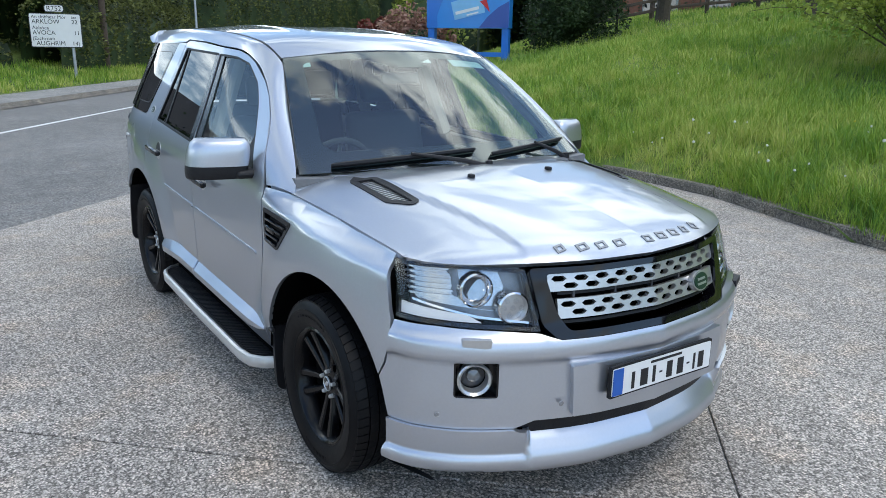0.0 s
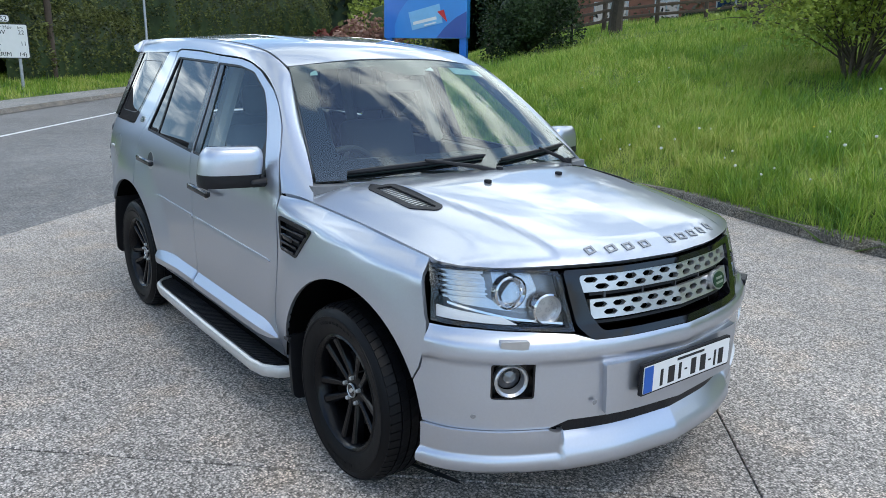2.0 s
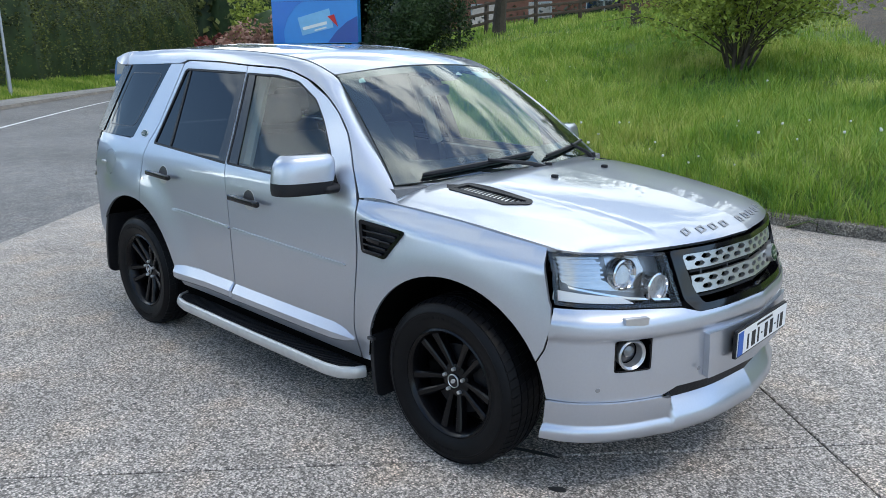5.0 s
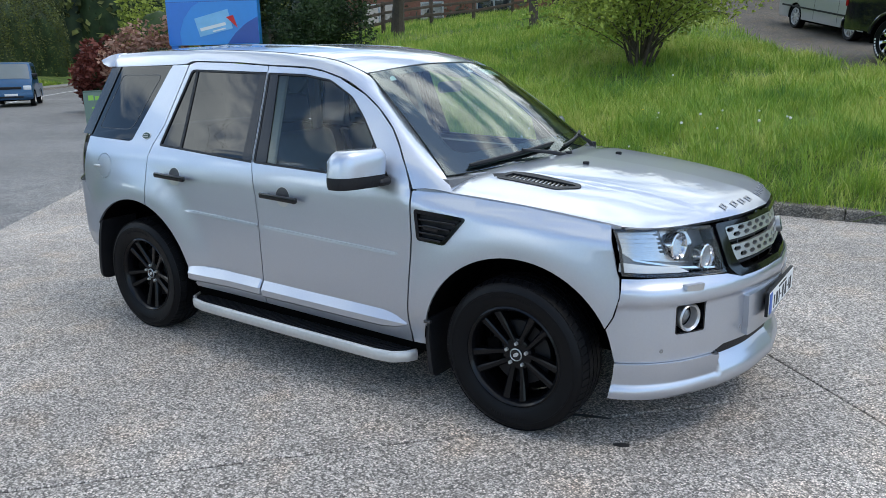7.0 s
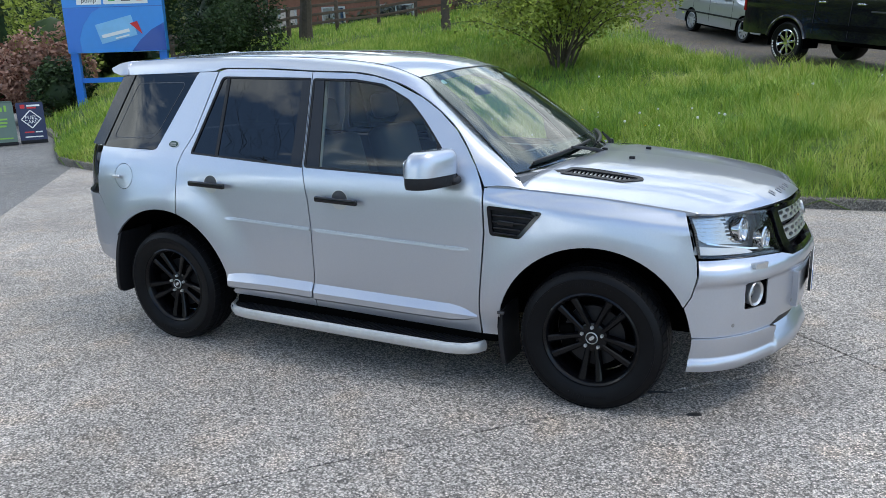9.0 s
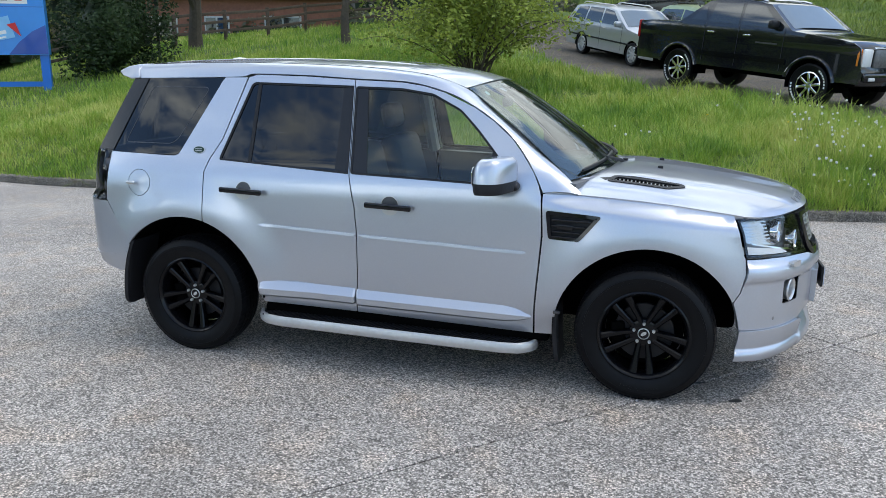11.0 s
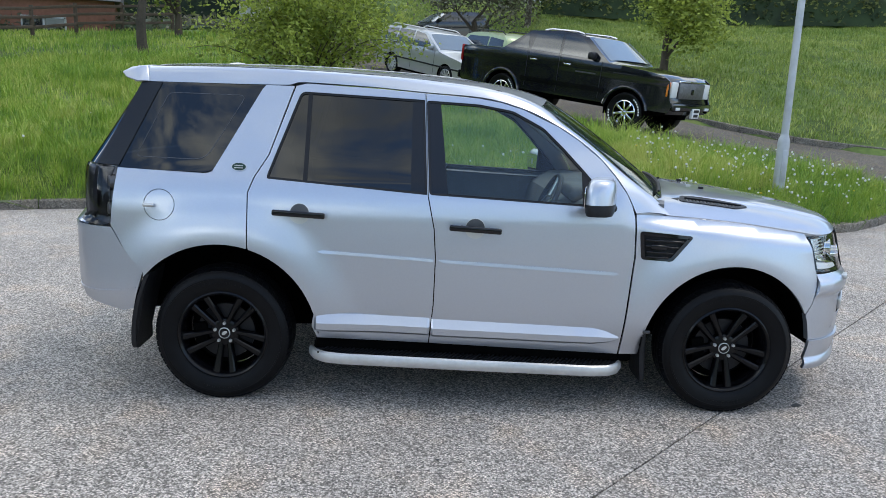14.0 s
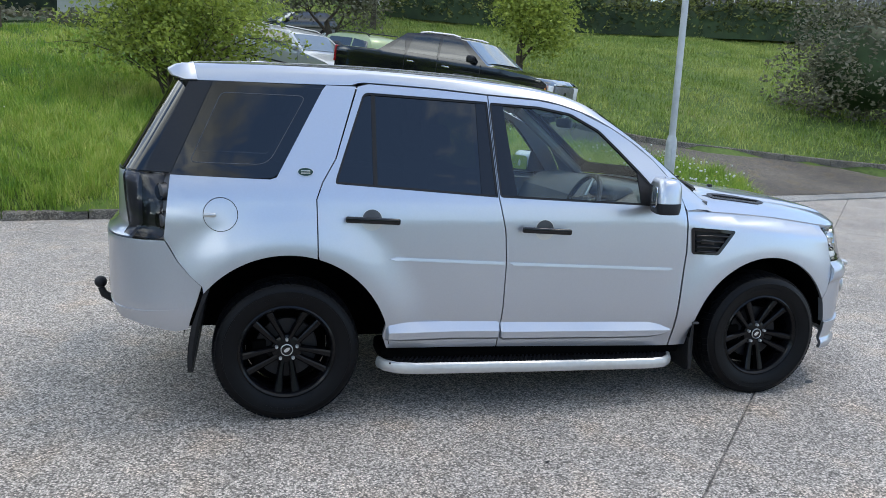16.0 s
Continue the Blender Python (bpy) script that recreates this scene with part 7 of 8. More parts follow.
def blob(n, r, flat=0.8, lumps=9, fill=0.35, drop=0.0):
    """Points in the lumpy shell of a crown about the origin."""
    lc = rng.normal(size=(lumps, 3))
    lc /= np.linalg.norm(lc, axis=1)[:, None]
    lc *= rng.uniform(0.40, 0.78, lumps)[:, None]
    lr = rng.uniform(0.28, 0.52, lumps)
    k = rng.integers(0, lumps, n)
    d = rng.normal(size=(n, 3))
    d /= np.linalg.norm(d, axis=1)[:, None]
    p = lc[k] + d * (lr[k] * rng.uniform(fill, 1, n) ** 0.5)[:, None]
    p[:, 2] *= flat
    return p * r


def branches(base, height, spread, r0, levels=4, lean=(0, 0), forks=3, first=0.35, seed=1):
    """Limbs as (points, radii), and the tips at which leaves grow."""
    rnd = random.Random(seed)
    limbs, tips = [], []
    def grow(p, d, length, r, lev):
        pts, rad = [p], [r]
        k = 4
        for i in range(k):
            d = (d + Vector((rnd.uniform(-1, 1), rnd.uniform(-1, 1), rnd.uniform(-0.6, 0.9))) * 0.16).normalized()
            p = p + d * (length / k)
            pts.append(p)
            rad.append(r * (1 - 0.45 * (i + 1) / k))
        limbs.append((pts, rad))
        if lev == 0:
            tips.append(p)
            tips.append(pts[2])
            return
        if lev <= 1:
            tips.extend(pts[2:])
        for j in range(forks):
            a = rnd.uniform(0, 2 * math.pi)
            out = Vector((math.cos(a), math.sin(a), 0)) * spread
            q = pts[rnd.choice((2, 3, 4, 4))]
            nd = (d * 0.75 + out + Vector((0, 0, rnd.uniform(0.0, 0.5)))).normalized()
            grow(q, nd, length * rnd.uniform(0.55, 0.8), rad[-1] * 0.7, lev - 1)
    grow(Vector(base), Vector((lean[0], lean[1], 1)).normalized(), height * first, r0, levels)
    return limbs, tips


def tree(name, label, base, height, spread, r0, leaf, n_leaf, size, levels=4, seed=1, cloud=0.35, first=0.35, stems=1, forks=3, group=""):
    t = empty(name, Matrix.Translation(base), label, "tree" if name != "shrub" else "shrub", group)
    tips = []
    bm = bmesh.new()
    for s in range(stems):
        a = 2 * math.pi * s / max(1, stems) + seed
        off = Vector((math.cos(a), math.sin(a), 0)) * (0.12 * (stems > 1))
        lim, tp = branches(off - Vector((0, 0, 0.15)), height, spread, r0, levels, (math.cos(a) * 0.35 * (stems > 1), math.sin(a) * 0.35 * (stems > 1)), forks, first, seed * 17 + s)
        for pts, rad in lim:
            tube(bm, pts, rad, 5 if rad[0] < 0.03 else 8, False)
        tips += tp
    part("trunk", bm, BARK, t)
    if n_leaf:
        tp = np.array([tuple(v) for v in tips])
        c = tp[rng.integers(0, len(tp), n_leaf)] + rng.normal(size=(n_leaf, 3)) * cloud * np.array([1, 1, 0.8])
        under(new("crown", leaf_mesh("crown", c, size, leaf)), t)
    return t


def bush(name, label, base, r, flat, leaf, n, size, seed=0, core=True):
    t = empty(name, Matrix.Translation(base), label, "bush")
    p = blob(n, r, flat, 34, 0.55)
    p[:, 2] += r * flat * 0.75
    p = p[p[:, 2] > -0.1]
    under(new("leaves", leaf_mesh("leaves", p, size, leaf)), t)
    # solid dark core: the shade between the leaves, put in as colour
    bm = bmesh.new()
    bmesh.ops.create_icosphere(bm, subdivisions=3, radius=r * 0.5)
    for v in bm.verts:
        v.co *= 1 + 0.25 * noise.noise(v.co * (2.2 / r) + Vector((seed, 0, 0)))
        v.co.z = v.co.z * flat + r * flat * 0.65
    part("shade_core", bm, LEAF_DARK, t)
    return t


def ground_z(x, y):
    return height_at(x, y)


shrub = tree("shrub", "many-stemmed shrub with fresh yellow-green leaves on the bank", (-2.9, 12.0, ground_z(-2.9, 12.0)), 5.6, 1.0, 0.036, LEAF, 12000, 0.048, 3, 3, 0.34, 0.24, 8, 3)


def low_boughs(owner, count, reach, z0, z1, per, size, leaf, seed):
    """Thin boughs that spread low and droop, set with sprays of leaves."""
    rnd = random.Random(seed)
    bm = bmesh.new()
    pts = []
    for k in range(count):
        a = 2 * math.pi * k / count + rnd.uniform(-0.3, 0.3)
        r, z = reach * rnd.uniform(0.6, 1.1), rnd.uniform(z0, z1)
        line = []
        for i in range(7):
            t = i / 6
            line.append(Vector((math.cos(a + 0.25 * t) * r * t, math.sin(a + 0.25 * t) * r * t, 0.15 + z * math.sin(min(1.0, t * 1.25) * 1.45) - 0.25 * t * t)))
        tube(bm, line, [0.018 * (1 - 0.8 * i / 6) for i in range(7)], 5, False)
        for i in range(per):
            t = rnd.uniform(0.3, 1.0)
            p = line[int(t * 5.99)].lerp(line[min(6, int(t * 5.99) + 1)], (t * 5.99) % 1)
            pts.append(p + Vector((rnd.gauss(0, 1), rnd.gauss(0, 1), rnd.gauss(0, 0.7))) * 0.17)
    part("low_bough", bm, BARK, owner)
    under(new("low_leaves", leaf_mesh("low_leaves", [tuple(p) for p in pts], size, leaf)), owner)


low_boughs(shrub, 26, 2.5, 0.6, 2.3, 150, 0.046, LEAF, 4)
tree("tree", "young tree with a bare trunk and thin spring leaves", (-8.5, 18.0, ground_z(-8.5, 18.0)), 6.5, 0.7, 0.17, LEAF, 7500, 0.065, 4, 5, 0.45, 0.34)
tree("tree", "tree with a thick forked trunk beside the timber fence", (-15.0, 19.6, ground_z(-15.0, 19.6)), 8.5, 0.75, 0.27, LEAF_GREY, 900, 0.08, 4, 8, 0.4, 0.33)
tree("tree", "young tree with fresh green leaves on the hill", (7.2, 20.3, ground_z(7.2, 20.3)), 5.6, 0.8, 0.16, LEAF, 11000, 0.065, 4, 11, 0.5, 0.24)
tree("tree", "small leafing tree above the parked cars", (1.5, 26.3, ground_z(1.5, 26.3)), 7.0, 0.8, 0.18, LEAF_GREY, 6000, 0.075, 4, 14, 0.5, 0.25)
tree("tree", "leafing tree beside the fence at the top of the bank", (-10.0, 26.0, ground_z(-10.0, 26.0)), 7.5, 0.8, 0.17, LEAF, 7000, 0.08, 4, 21, 0.55, 0.25)
tree("tree", "leafing tree beside the fence at the top of the bank", (-5.6, 30.0, ground_z(-5.6, 30.0)), 8.0, 0.8, 0.18, LEAF, 7000, 0.08, 4, 25, 0.6, 0.25)
tree("tree", "leafing tree behind the parked cars", (4.6, 36.0, ground_z(4.6, 36.0)), 8.0, 0.8, 0.18, LEAF_HEDGE, 4200, 0.13, 4, 29, 0.6, 0.25)
tree("tree", "bare tree across the road", (-9.4, -9.0, 0.3), 13.5, 0.85, 0.32, LEAF_DARK, 0, 0.1, 6, 33, 0.4, 0.25, 1, 3)
tree("tree", "bare tree across the road", (-3.5, -16.5, 0.8), 10.5, 0.85, 0.22, LEAF_DARK, 0, 0.1, 5, 37, 0.4, 0.28, 1, 3)

tree("tree", "leafing tree across the road", (-17.5, -8.6, 0.5), 6.4, 0.85, 0.16, LEAF_DARK, 5200, 0.11, 4, 51, 0.45, 0.24)
tree("tree", "leafing tree across the road", (-26.0, -7.0, 0.6), 5.2, 0.85, 0.14, LEAF_DARK, 4200, 0.12, 4, 57, 0.45, 0.24)
bush("conifer_bush", "large rounded dark green evergreen bush", (-14.9, 15.2, ground_z(-14.9, 15.2) - 0.2), 1.95, 1.15, LEAF_DARK, 16000, 0.055, 1)
bush("red_bush", "dark red-leaved bush by the roadside", (-22.7, 12.5, 0.1), 1.2, 1.15, LEAF_RED, 6500, 0.085, 2)
bush("pink_bush", "pink and cream flowering bush behind the blue sign", (-20.5, 12.9, 0.3), 1.45, 1.2, LEAF_PINK, 7000, 0.085, 3)
bush("green_bush", "dark green leafy bush below the blue sign", (-18.6, 11.9, 0.4), 1.0, 0.9, LEAF_DARK, 3500, 0.07, 4)
bush("yellow_bush", "yellow-green broom bush beside the pink one", (-21.6, 14.1, 1.2), 1.5, 1.25, LEAF, 4000, 0.08, 5)
bush("grey_bush", "grey-green rounded bush at the foot of the hill", (17.2, 16.2, ground_z(17.2, 16.2) - 0.1), 2.6, 0.98, LEAF_GREY, 12000, 0.07, 6)


def hedge(name, label, pts, width, height, leaf, n, size, seed):
    """A run of hedge: an uneven core, coloured dark for the inner shade, under a coat of leaves."""
    h = empty(name, Matrix(), label, "hedge")
    P = np.array(pts, float)
    seg = np.linalg.norm(P[1:, :2] - P[:-1, :2], axis=1)
    cum = np.concatenate([[0], np.cumsum(seg)])
    def at(t):
        return np.array([np.interp(t, cum, P[:, k]) for k in range(3)])
    L = cum[-1]
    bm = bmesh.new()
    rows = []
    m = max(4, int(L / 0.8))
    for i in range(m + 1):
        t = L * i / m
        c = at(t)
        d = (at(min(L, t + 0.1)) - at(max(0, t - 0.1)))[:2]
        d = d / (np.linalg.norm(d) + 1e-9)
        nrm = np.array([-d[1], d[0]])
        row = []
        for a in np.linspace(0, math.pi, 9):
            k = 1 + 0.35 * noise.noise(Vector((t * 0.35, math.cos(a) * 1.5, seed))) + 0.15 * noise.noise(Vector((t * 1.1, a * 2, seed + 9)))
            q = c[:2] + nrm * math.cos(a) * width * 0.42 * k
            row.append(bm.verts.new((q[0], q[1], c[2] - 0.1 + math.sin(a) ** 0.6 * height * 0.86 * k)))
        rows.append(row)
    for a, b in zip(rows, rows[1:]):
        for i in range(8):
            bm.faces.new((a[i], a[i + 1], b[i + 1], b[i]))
    part("shade_core", bm, LEAF_DARK, h)
    t = rng.uniform(0, L, n)
    a = rng.uniform(0, math.pi, n)
    c = np.stack([np.interp(t, cum, P[:, k]) for k in range(3)], 1)
    t2 = np.stack([np.interp(np.minimum(t + 0.2, L), cum, P[:, k]) for k in range(2)], 1) - np.stack([np.interp(np.maximum(t - 0.2, 0), cum, P[:, k]) for k in range(2)], 1)
    t2 /= np.linalg.norm(t2, axis=1)[:, None] + 1e-9
    k = np.array([1 + 0.35 * noise.noise(Vector((tt * 0.35, math.cos(aa) * 1.5, seed))) + 0.15 * noise.noise(Vector((tt * 1.1, aa * 2, seed + 9))) + 0.35 * noise.noise(Vector((tt * 2.1, aa * 5, seed + 3))) for tt, aa in zip(t, a)]) * rng.uniform(0.86, 1.06, n)
    p = np.stack([c[:, 0] - t2[:, 1] * np.cos(a) * width * 0.46 * k, c[:, 1] + t2[:, 0] * np.cos(a) * width * 0.46 * k, c[:, 2] + np.sin(a) ** 0.6 * height * 0.92 * k], 1)
    tagged(under(new("leaves", leaf_mesh("leaves", p, size, leaf)), h), kind="stuff")
    return h


def road_pts(t0, t1, d, z, n=16):
    return [(*along_road(t0 + (t1 - t0) * i / n, d)[:2], z) for i in range(n + 1)]


hedge("roadside_hedge", "tall ivy-covered hedge and thicket across the road", road_pts(11, 62, 6.2, 0.6), 3.6, 7.0, LEAF_HEDGE, 62000, 0.08, 1)
hedge("roadside_thicket", "thicket of young leafing trees behind the hedge", road_pts(12, 70, 11.5, 1.2), 4.5, 10.5, LEAF_HEDGE, 30000, 0.13, 5)
hedge("roadside_ivy", "dark ivy covering the bank behind the road sign", road_pts(10.5, 24, 4.4, 0.45, 8), 1.8, 3.0, LEAF_HEDGE, 16000, 0.07, 8)
hedge("low_hedge", "sparse low hedge beside the rusty gate", road_pts(-6, 9, 5.2, 0.5, 8), 1.4, 1.3, LEAF_HEDGE, 5000, 0.08, 12)
hedge("far_hedge", "hedge across the road behind the yard", road_pts(-75, -8, 9.5, 0.9, 20), 2.5, 1.8, LEAF_HEDGE, 12000, 0.16, 15)
hedge("wayside_trees", "trees closing the far end of the road", [(-47, 34, 0.3), (-41, 38, 0.8), (-36, 30.5, 1.0), (-31, 26, 1.2), (-28, 24, 1.4)], 5.0, 8.0, LEAF_HEDGE, 14000, 0.15, 19)
hedge("distant_trees", "tall trees closing the view along the road", [(-95, 22, 0), (-80, 45, 0), (-58, 58, 0), (-30, 60, 2), (0, 62, 5), (30, 60, 6)], 8.0, 17.0, LEAF_HEDGE, 20000, 0.42, 41)
hedge("wayside_trees", "trees behind the timber fence", [(-30, 27, 2.2), (-22, 30, 2.9), (-14, 33, 3.3), (-6, 37, 3.8), (2, 43, 5.0)], 2.5, 1.5, LEAF_GREY, 7000, 0.12, 23)
hz = lambda x, y: ground_z(x, y)
hedge("hill_hedge", "clipped dark hedge along the top of the hill", [(x, y, hz(x, y)) for x, y in ((6, 41), (12, 40.5), (18, 39), (24, 37), (30, 34.5), (36, 31.5), (44, 27))], 2.2, 2.3, LEAF_HEDGE, 14000, 0.12, 27)

# ---- grass ----
def blades(px, py, length, width, spread, mat, name, label):
    n = len(px)
    z = bank_height(px, py)
    h = length * rng.uniform(0.55, 1.25, n)
    a = rng.uniform(0, 2 * math.pi, n)
    lean = rng.uniform(0.1, spread, n) * h
    dx, dy = np.cos(a) * lean, np.sin(a) * lean
    wx, wy = -np.sin(a) * width * 0.5, np.cos(a) * width * 0.5
    w = rng.uniform(0.7, 1.3, n)
    wx, wy = wx * w, wy * w
    b = np.stack([px, py, z - 0.02], 1)
    v = np.stack([b + np.stack([-wx, -wy, 0 * z], 1), b + np.stack([wx, wy, 0 * z], 1), b + np.stack([dx * 0.4 + wx * 0.8, dy * 0.4 + wy * 0.8, h * 0.6], 1), b + np.stack([dx * 0.4 - wx * 0.8, dy * 0.4 - wy * 0.8, h * 0.6], 1), b + np.stack([dx, dy, h * 0.97], 1)], 1).reshape(-1, 3)
    i = np.arange(n)[:, None] * 5
    q = np.concatenate([np.concatenate([i, i + 1, i + 2], 1), np.concatenate([i, i + 2, i + 3], 1), np.concatenate([i + 3, i + 2, i + 4], 1)], 0)
    return tagged(new(name, mesh_np(name, v, q, mat)), label, "grass", kind="stuff")


def scatter(n, x0, x1, y0, y1, patchy=0.5, edge=0.03):
    px, py = rng.uniform(x0, x1, n), rng.uniform(y0, y1, n)
    k = inside(px, py, PATCH) & (np_edge(px, py, EDGE_LINE) > edge)
    px, py = px[k], py[k]
    f = np.array([noise.noise(Vector((x * 0.9, y * 0.9, 7.7))) + 0.6 * noise.noise(Vector((x * 3.1, y * 3.1, 2.2))) for x, y in zip(px, py)])
    k = rng.uniform(-0.9, 0.9, len(px)) < f * patchy + 0.72
    return px[k], py[k], f[k]


px, py, f = scatter(98000, -6.5, 7.6, 4.4, 9.2)
blades(px, py, np.clip(0.13 + 0.12 * f, 0.085, 0.34), 0.007, 1.1, GRASS, "grass", "long uneven spring grass on the bank")
px, py, f = scatter(76000, -12.0, 7.6, 8.8, 15.5)
blades(px, py, np.clip(0.145 + 0.12 * f, 0.06, 0.34), 0.010, 1.1, GRASS, "grass", "long uneven spring grass on the bank")

def tufts(count, each, x0, x1, y0, y1, length, width, wide, label):
    """Clumps of longer, drooping blades."""
    cx, cy, _ = scatter(count, x0, x1, y0, y1, 0.9, 0.10)
    m = len(cx)
    size = rng.uniform(0.55, 1.3, m)
    qx = np.repeat(cx, each) + rng.normal(size=m * each) * wide * np.repeat(size, each)
    qy = np.repeat(cy, each) + rng.normal(size=m * each) * wide * np.repeat(size, each)
    blades(qx, qy, length * np.repeat(size, each), width, 1.5, GRASS, "grass", label)


tufts(2600, 22, -6.5, 7.6, 4.4, 9.4, 0.27, 0.0075, 0.055, "coarse tufts of long grass on the bank")
tufts(1700, 18, -12.5, 7.6, 9.0, 16.0, 0.30, 0.011, 0.075, "coarse tufts of long grass on the bank")
px, py, f = scatter(40000, -12.5, -6.4, 3.5, 9.0)
blades(px, py, np.clip(0.135 + 0.12 * f, 0.06, 0.34), 0.010, 1.1, GRASS, "grass", "long uneven spring grass on the bank")
px, py, f = scatter(70000, -28.0, 2.0, 6.0, 30.0, 0.4)
blades(px, py, np.clip(0.20 + 0.10 * f, 0.10, 0.4), 0.020, 0.7, GRASS, "grass", "rough grass at the top of the bank")
n = 190000
px, py = rng.uniform(-2, 34, n), rng.uniform(8, 44, n)
k = inside(px, py, FARSIDE) & ~on_drive(px, py) & (np_edge(px, py, FAR_DRIVE) > 0.15)
px, py = px[k], py[k]
lf = np.array([noise.noise(Vector((x * 0.8, y * 0.8, 3.1))) + 0.5 * noise.noise(Vector((x * 2.6, y * 2.6, 5.1))) for x, y in zip(px, py)])
blades(px, py, np.clip(0.17 + 0.16 * lf, 0.07, 0.36), 0.022, 1.2, GRASS_FAR, "grass", "rough grass on the hill beyond the drive")


def kerb_blades(n, t0, t1, d0, d1):
    t, d = rng.uniform(t0, t1, n), rng.uniform(d0, d1, n)
    P = np.array([tuple(along_road(a, b)) for a, b in zip(t, d)])
    z = np.interp(d, [1.6, 4.2, 14], [0.13, 0.55, 2.6])
    h = rng.uniform(0.1, 0.3, n)
    a = rng.uniform(0, 6.28, n)
    w = 0.02
    b = np.stack([P[:, 0], P[:, 1], z - 0.02], 1)
    v = np.stack([b + np.stack([-np.sin(a) * w, np.cos(a) * w, 0 * a], 1), b + np.stack([np.sin(a) * w, -np.cos(a) * w, 0 * a], 1), b + np.stack([np.cos(a) * h * 0.4, np.sin(a) * h * 0.4, h], 1)], 1).reshape(-1, 3)
    i = np.arange(n)[:, None] * 3
    tagged(new("grass", mesh_np("grass", v, np.concatenate([i, i + 1, i + 2], 1), GRASS)), "grass on the verge across the road", "grass", kind="stuff")


kerb_blades(26000, -4, 50, 1.65, 5.0)

# seeding dandelions, a few still in flower
FLUFF = plain("seed_head", (0.72, 0.72, 0.68), 0.95, 0, 0, 0.1, 60)
YELLOW = plain("dandelion_yellow", (0.75, 0.52, 0.02), 0.8)
STEM = plain("flower_stem", (0.16, 0.22, 0.06), 0.7)


def dandelion(yellow):
    d = empty("dandelion", Matrix(), "yellow dandelion flower in the grass" if yellow else "white dandelion seed head in the grass", "flower", "dandelions on the bank")
    part("stem", tube(bmesh.new(), [(0, 0, -0.05), (0.006, 0.003, 0.12), (0.018, 0.008, 0.26)], [0.003, 0.0025, 0.002], 5, False), STEM, d)
    bm = bmesh.new()
    if yellow:
        lathe(bm, [(0.001, 0.006), (0.012, 0.008), (0.020, 0.003), (0.008, -0.006), (0.001, -0.008)], 10, Matrix.Translation((0.018, 0.008, 0.262)))
    else:
        bmesh.ops.create_icosphere(bm, subdivisions=2, radius=0.0175, matrix=Matrix.Translation((0.018, 0.008, 0.272)))
        for v in bm.verts:
            c = Vector((0.018, 0.008, 0.272))
            v.co = c + (v.co - c) * random.uniform(0.82, 1.12)
    part("flower_head" if yellow else "seed_head", bm, YELLOW if yellow else FLUFF, d)
    return d


random.seed(5)
first_w, first_y = dandelion(False), dandelion(True)
spots = []
for n, x0, x1, y0, y1 in ((210, 3.0, 7.4, 4.9, 8.4), (20, -3.5, 1.2, 5.2, 7.2), (14, -6.2, 3.5, 5.0, 10.5), (16, 2.2, 6.5, 8.5, 11.0)):
    while n:
        x, y = random.uniform(x0, x1), random.uniform(y0, y1)
        if inside([x], [y], PATCH)[0] and np_edge(np.array([x]), np.array([y]), EDGE_LINE)[0] > 0.15:
            spots.append((x, y))
            n -= 1
for i, (x, y) in enumerate(spots):
    s = random.uniform(0.55, 1.1)
    m = Matrix.Translation((x, y, height_at(x, y))) @ Matrix.Rotation(random.uniform(0, 6.28), 4, "Z") @ Matrix.Rotation(radians(random.uniform(-14, 14)), 4, "X")
    src = first_y if i % 14 == 3 else first_w
    ob = src if (i == 0 and src is first_w) or (i == 3) else copy_thing(src, Matrix())
    ob.matrix_world = m @ Matrix.Diagonal((s, s, s, 1))

# ---- posts, signs, fences, houses ----
def text_mesh(name, body_text, size, mat, parent, m, extrude=0.002, label="", align="LEFT"):
    c = bpy.data.curves.new(name, "FONT")
    c.body, c.size, c.extrude, c.align_x = body_text, size, extrude, align
    t = bpy.data.objects.new(name, c)
    scene.collection.objects.link(t)
    bpy.context.view_layer.update()
    me = bpy.data.meshes.new_from_object(t.evaluated_get(bpy.context.evaluated_depsgraph_get()))
    bpy.data.objects.remove(t)
    bpy.data.curves.remove(c)
    me.materials.clear()
    me.materials.append(mat)
    me.transform(m)
    return tagged(under(new(name, me), parent), label)


def board(name, x0, x1, y0, y1, z0, z1, mat, parent, m, label="", r=0.0, bevel=0.0):
    p = [(x0, y0), (x1, y0), (x1, y1), (x0, y1)]
    bm = prism(bmesh.new(), rounded(p, r, 4) if r else p, z0, z1)
    bmesh.ops.transform(bm, matrix=m, verts=bm.verts)
    return part(name, bm, mat, parent, label)


def facing(p, toward, roll=0):
    """A frame at p whose x runs to the right, y up and z towards the viewer."""
    z = Vector((toward[0] - p[0], toward[1] - p[1], 0)).normalized()
    x = Vector((0, 0, 1)).cross(z)
    m = Matrix((x, Vector((0, 0, 1)), z)).transposed().to_4x4()
    m.translation = p
    return m @ Matrix.Rotation(radians(roll), 4, "Z")


# lamp post on the bank
lx, ly = 4.72, 6.02
lz = height_at(lx, ly)
lamp_post = empty("lamp_post", Matrix.Translation((lx, ly, lz - 0.1)), "galvanised steel lamp post standing in the grass", "lamp post")
part("post_base", lathe(bmesh.new(), [(0.082, -0.2), (0.082, 0.80), (0.078, 0.84), (0.055, 0.90), (0.052, 0.92)], 20), GALV, lamp_post, "wider base tube")
part("post_shaft", lathe(bmesh.new(), [(0.052, 0.90), (0.046, 4.0), (0.038, 8.0)], 16), GALV, lamp_post)
bm = bmesh.new()
box(bm, (-0.035, -0.088, 0.25), (0.035, -0.070, 0.70), 0.006)
part("post_door", bm, GALV, lamp_post)
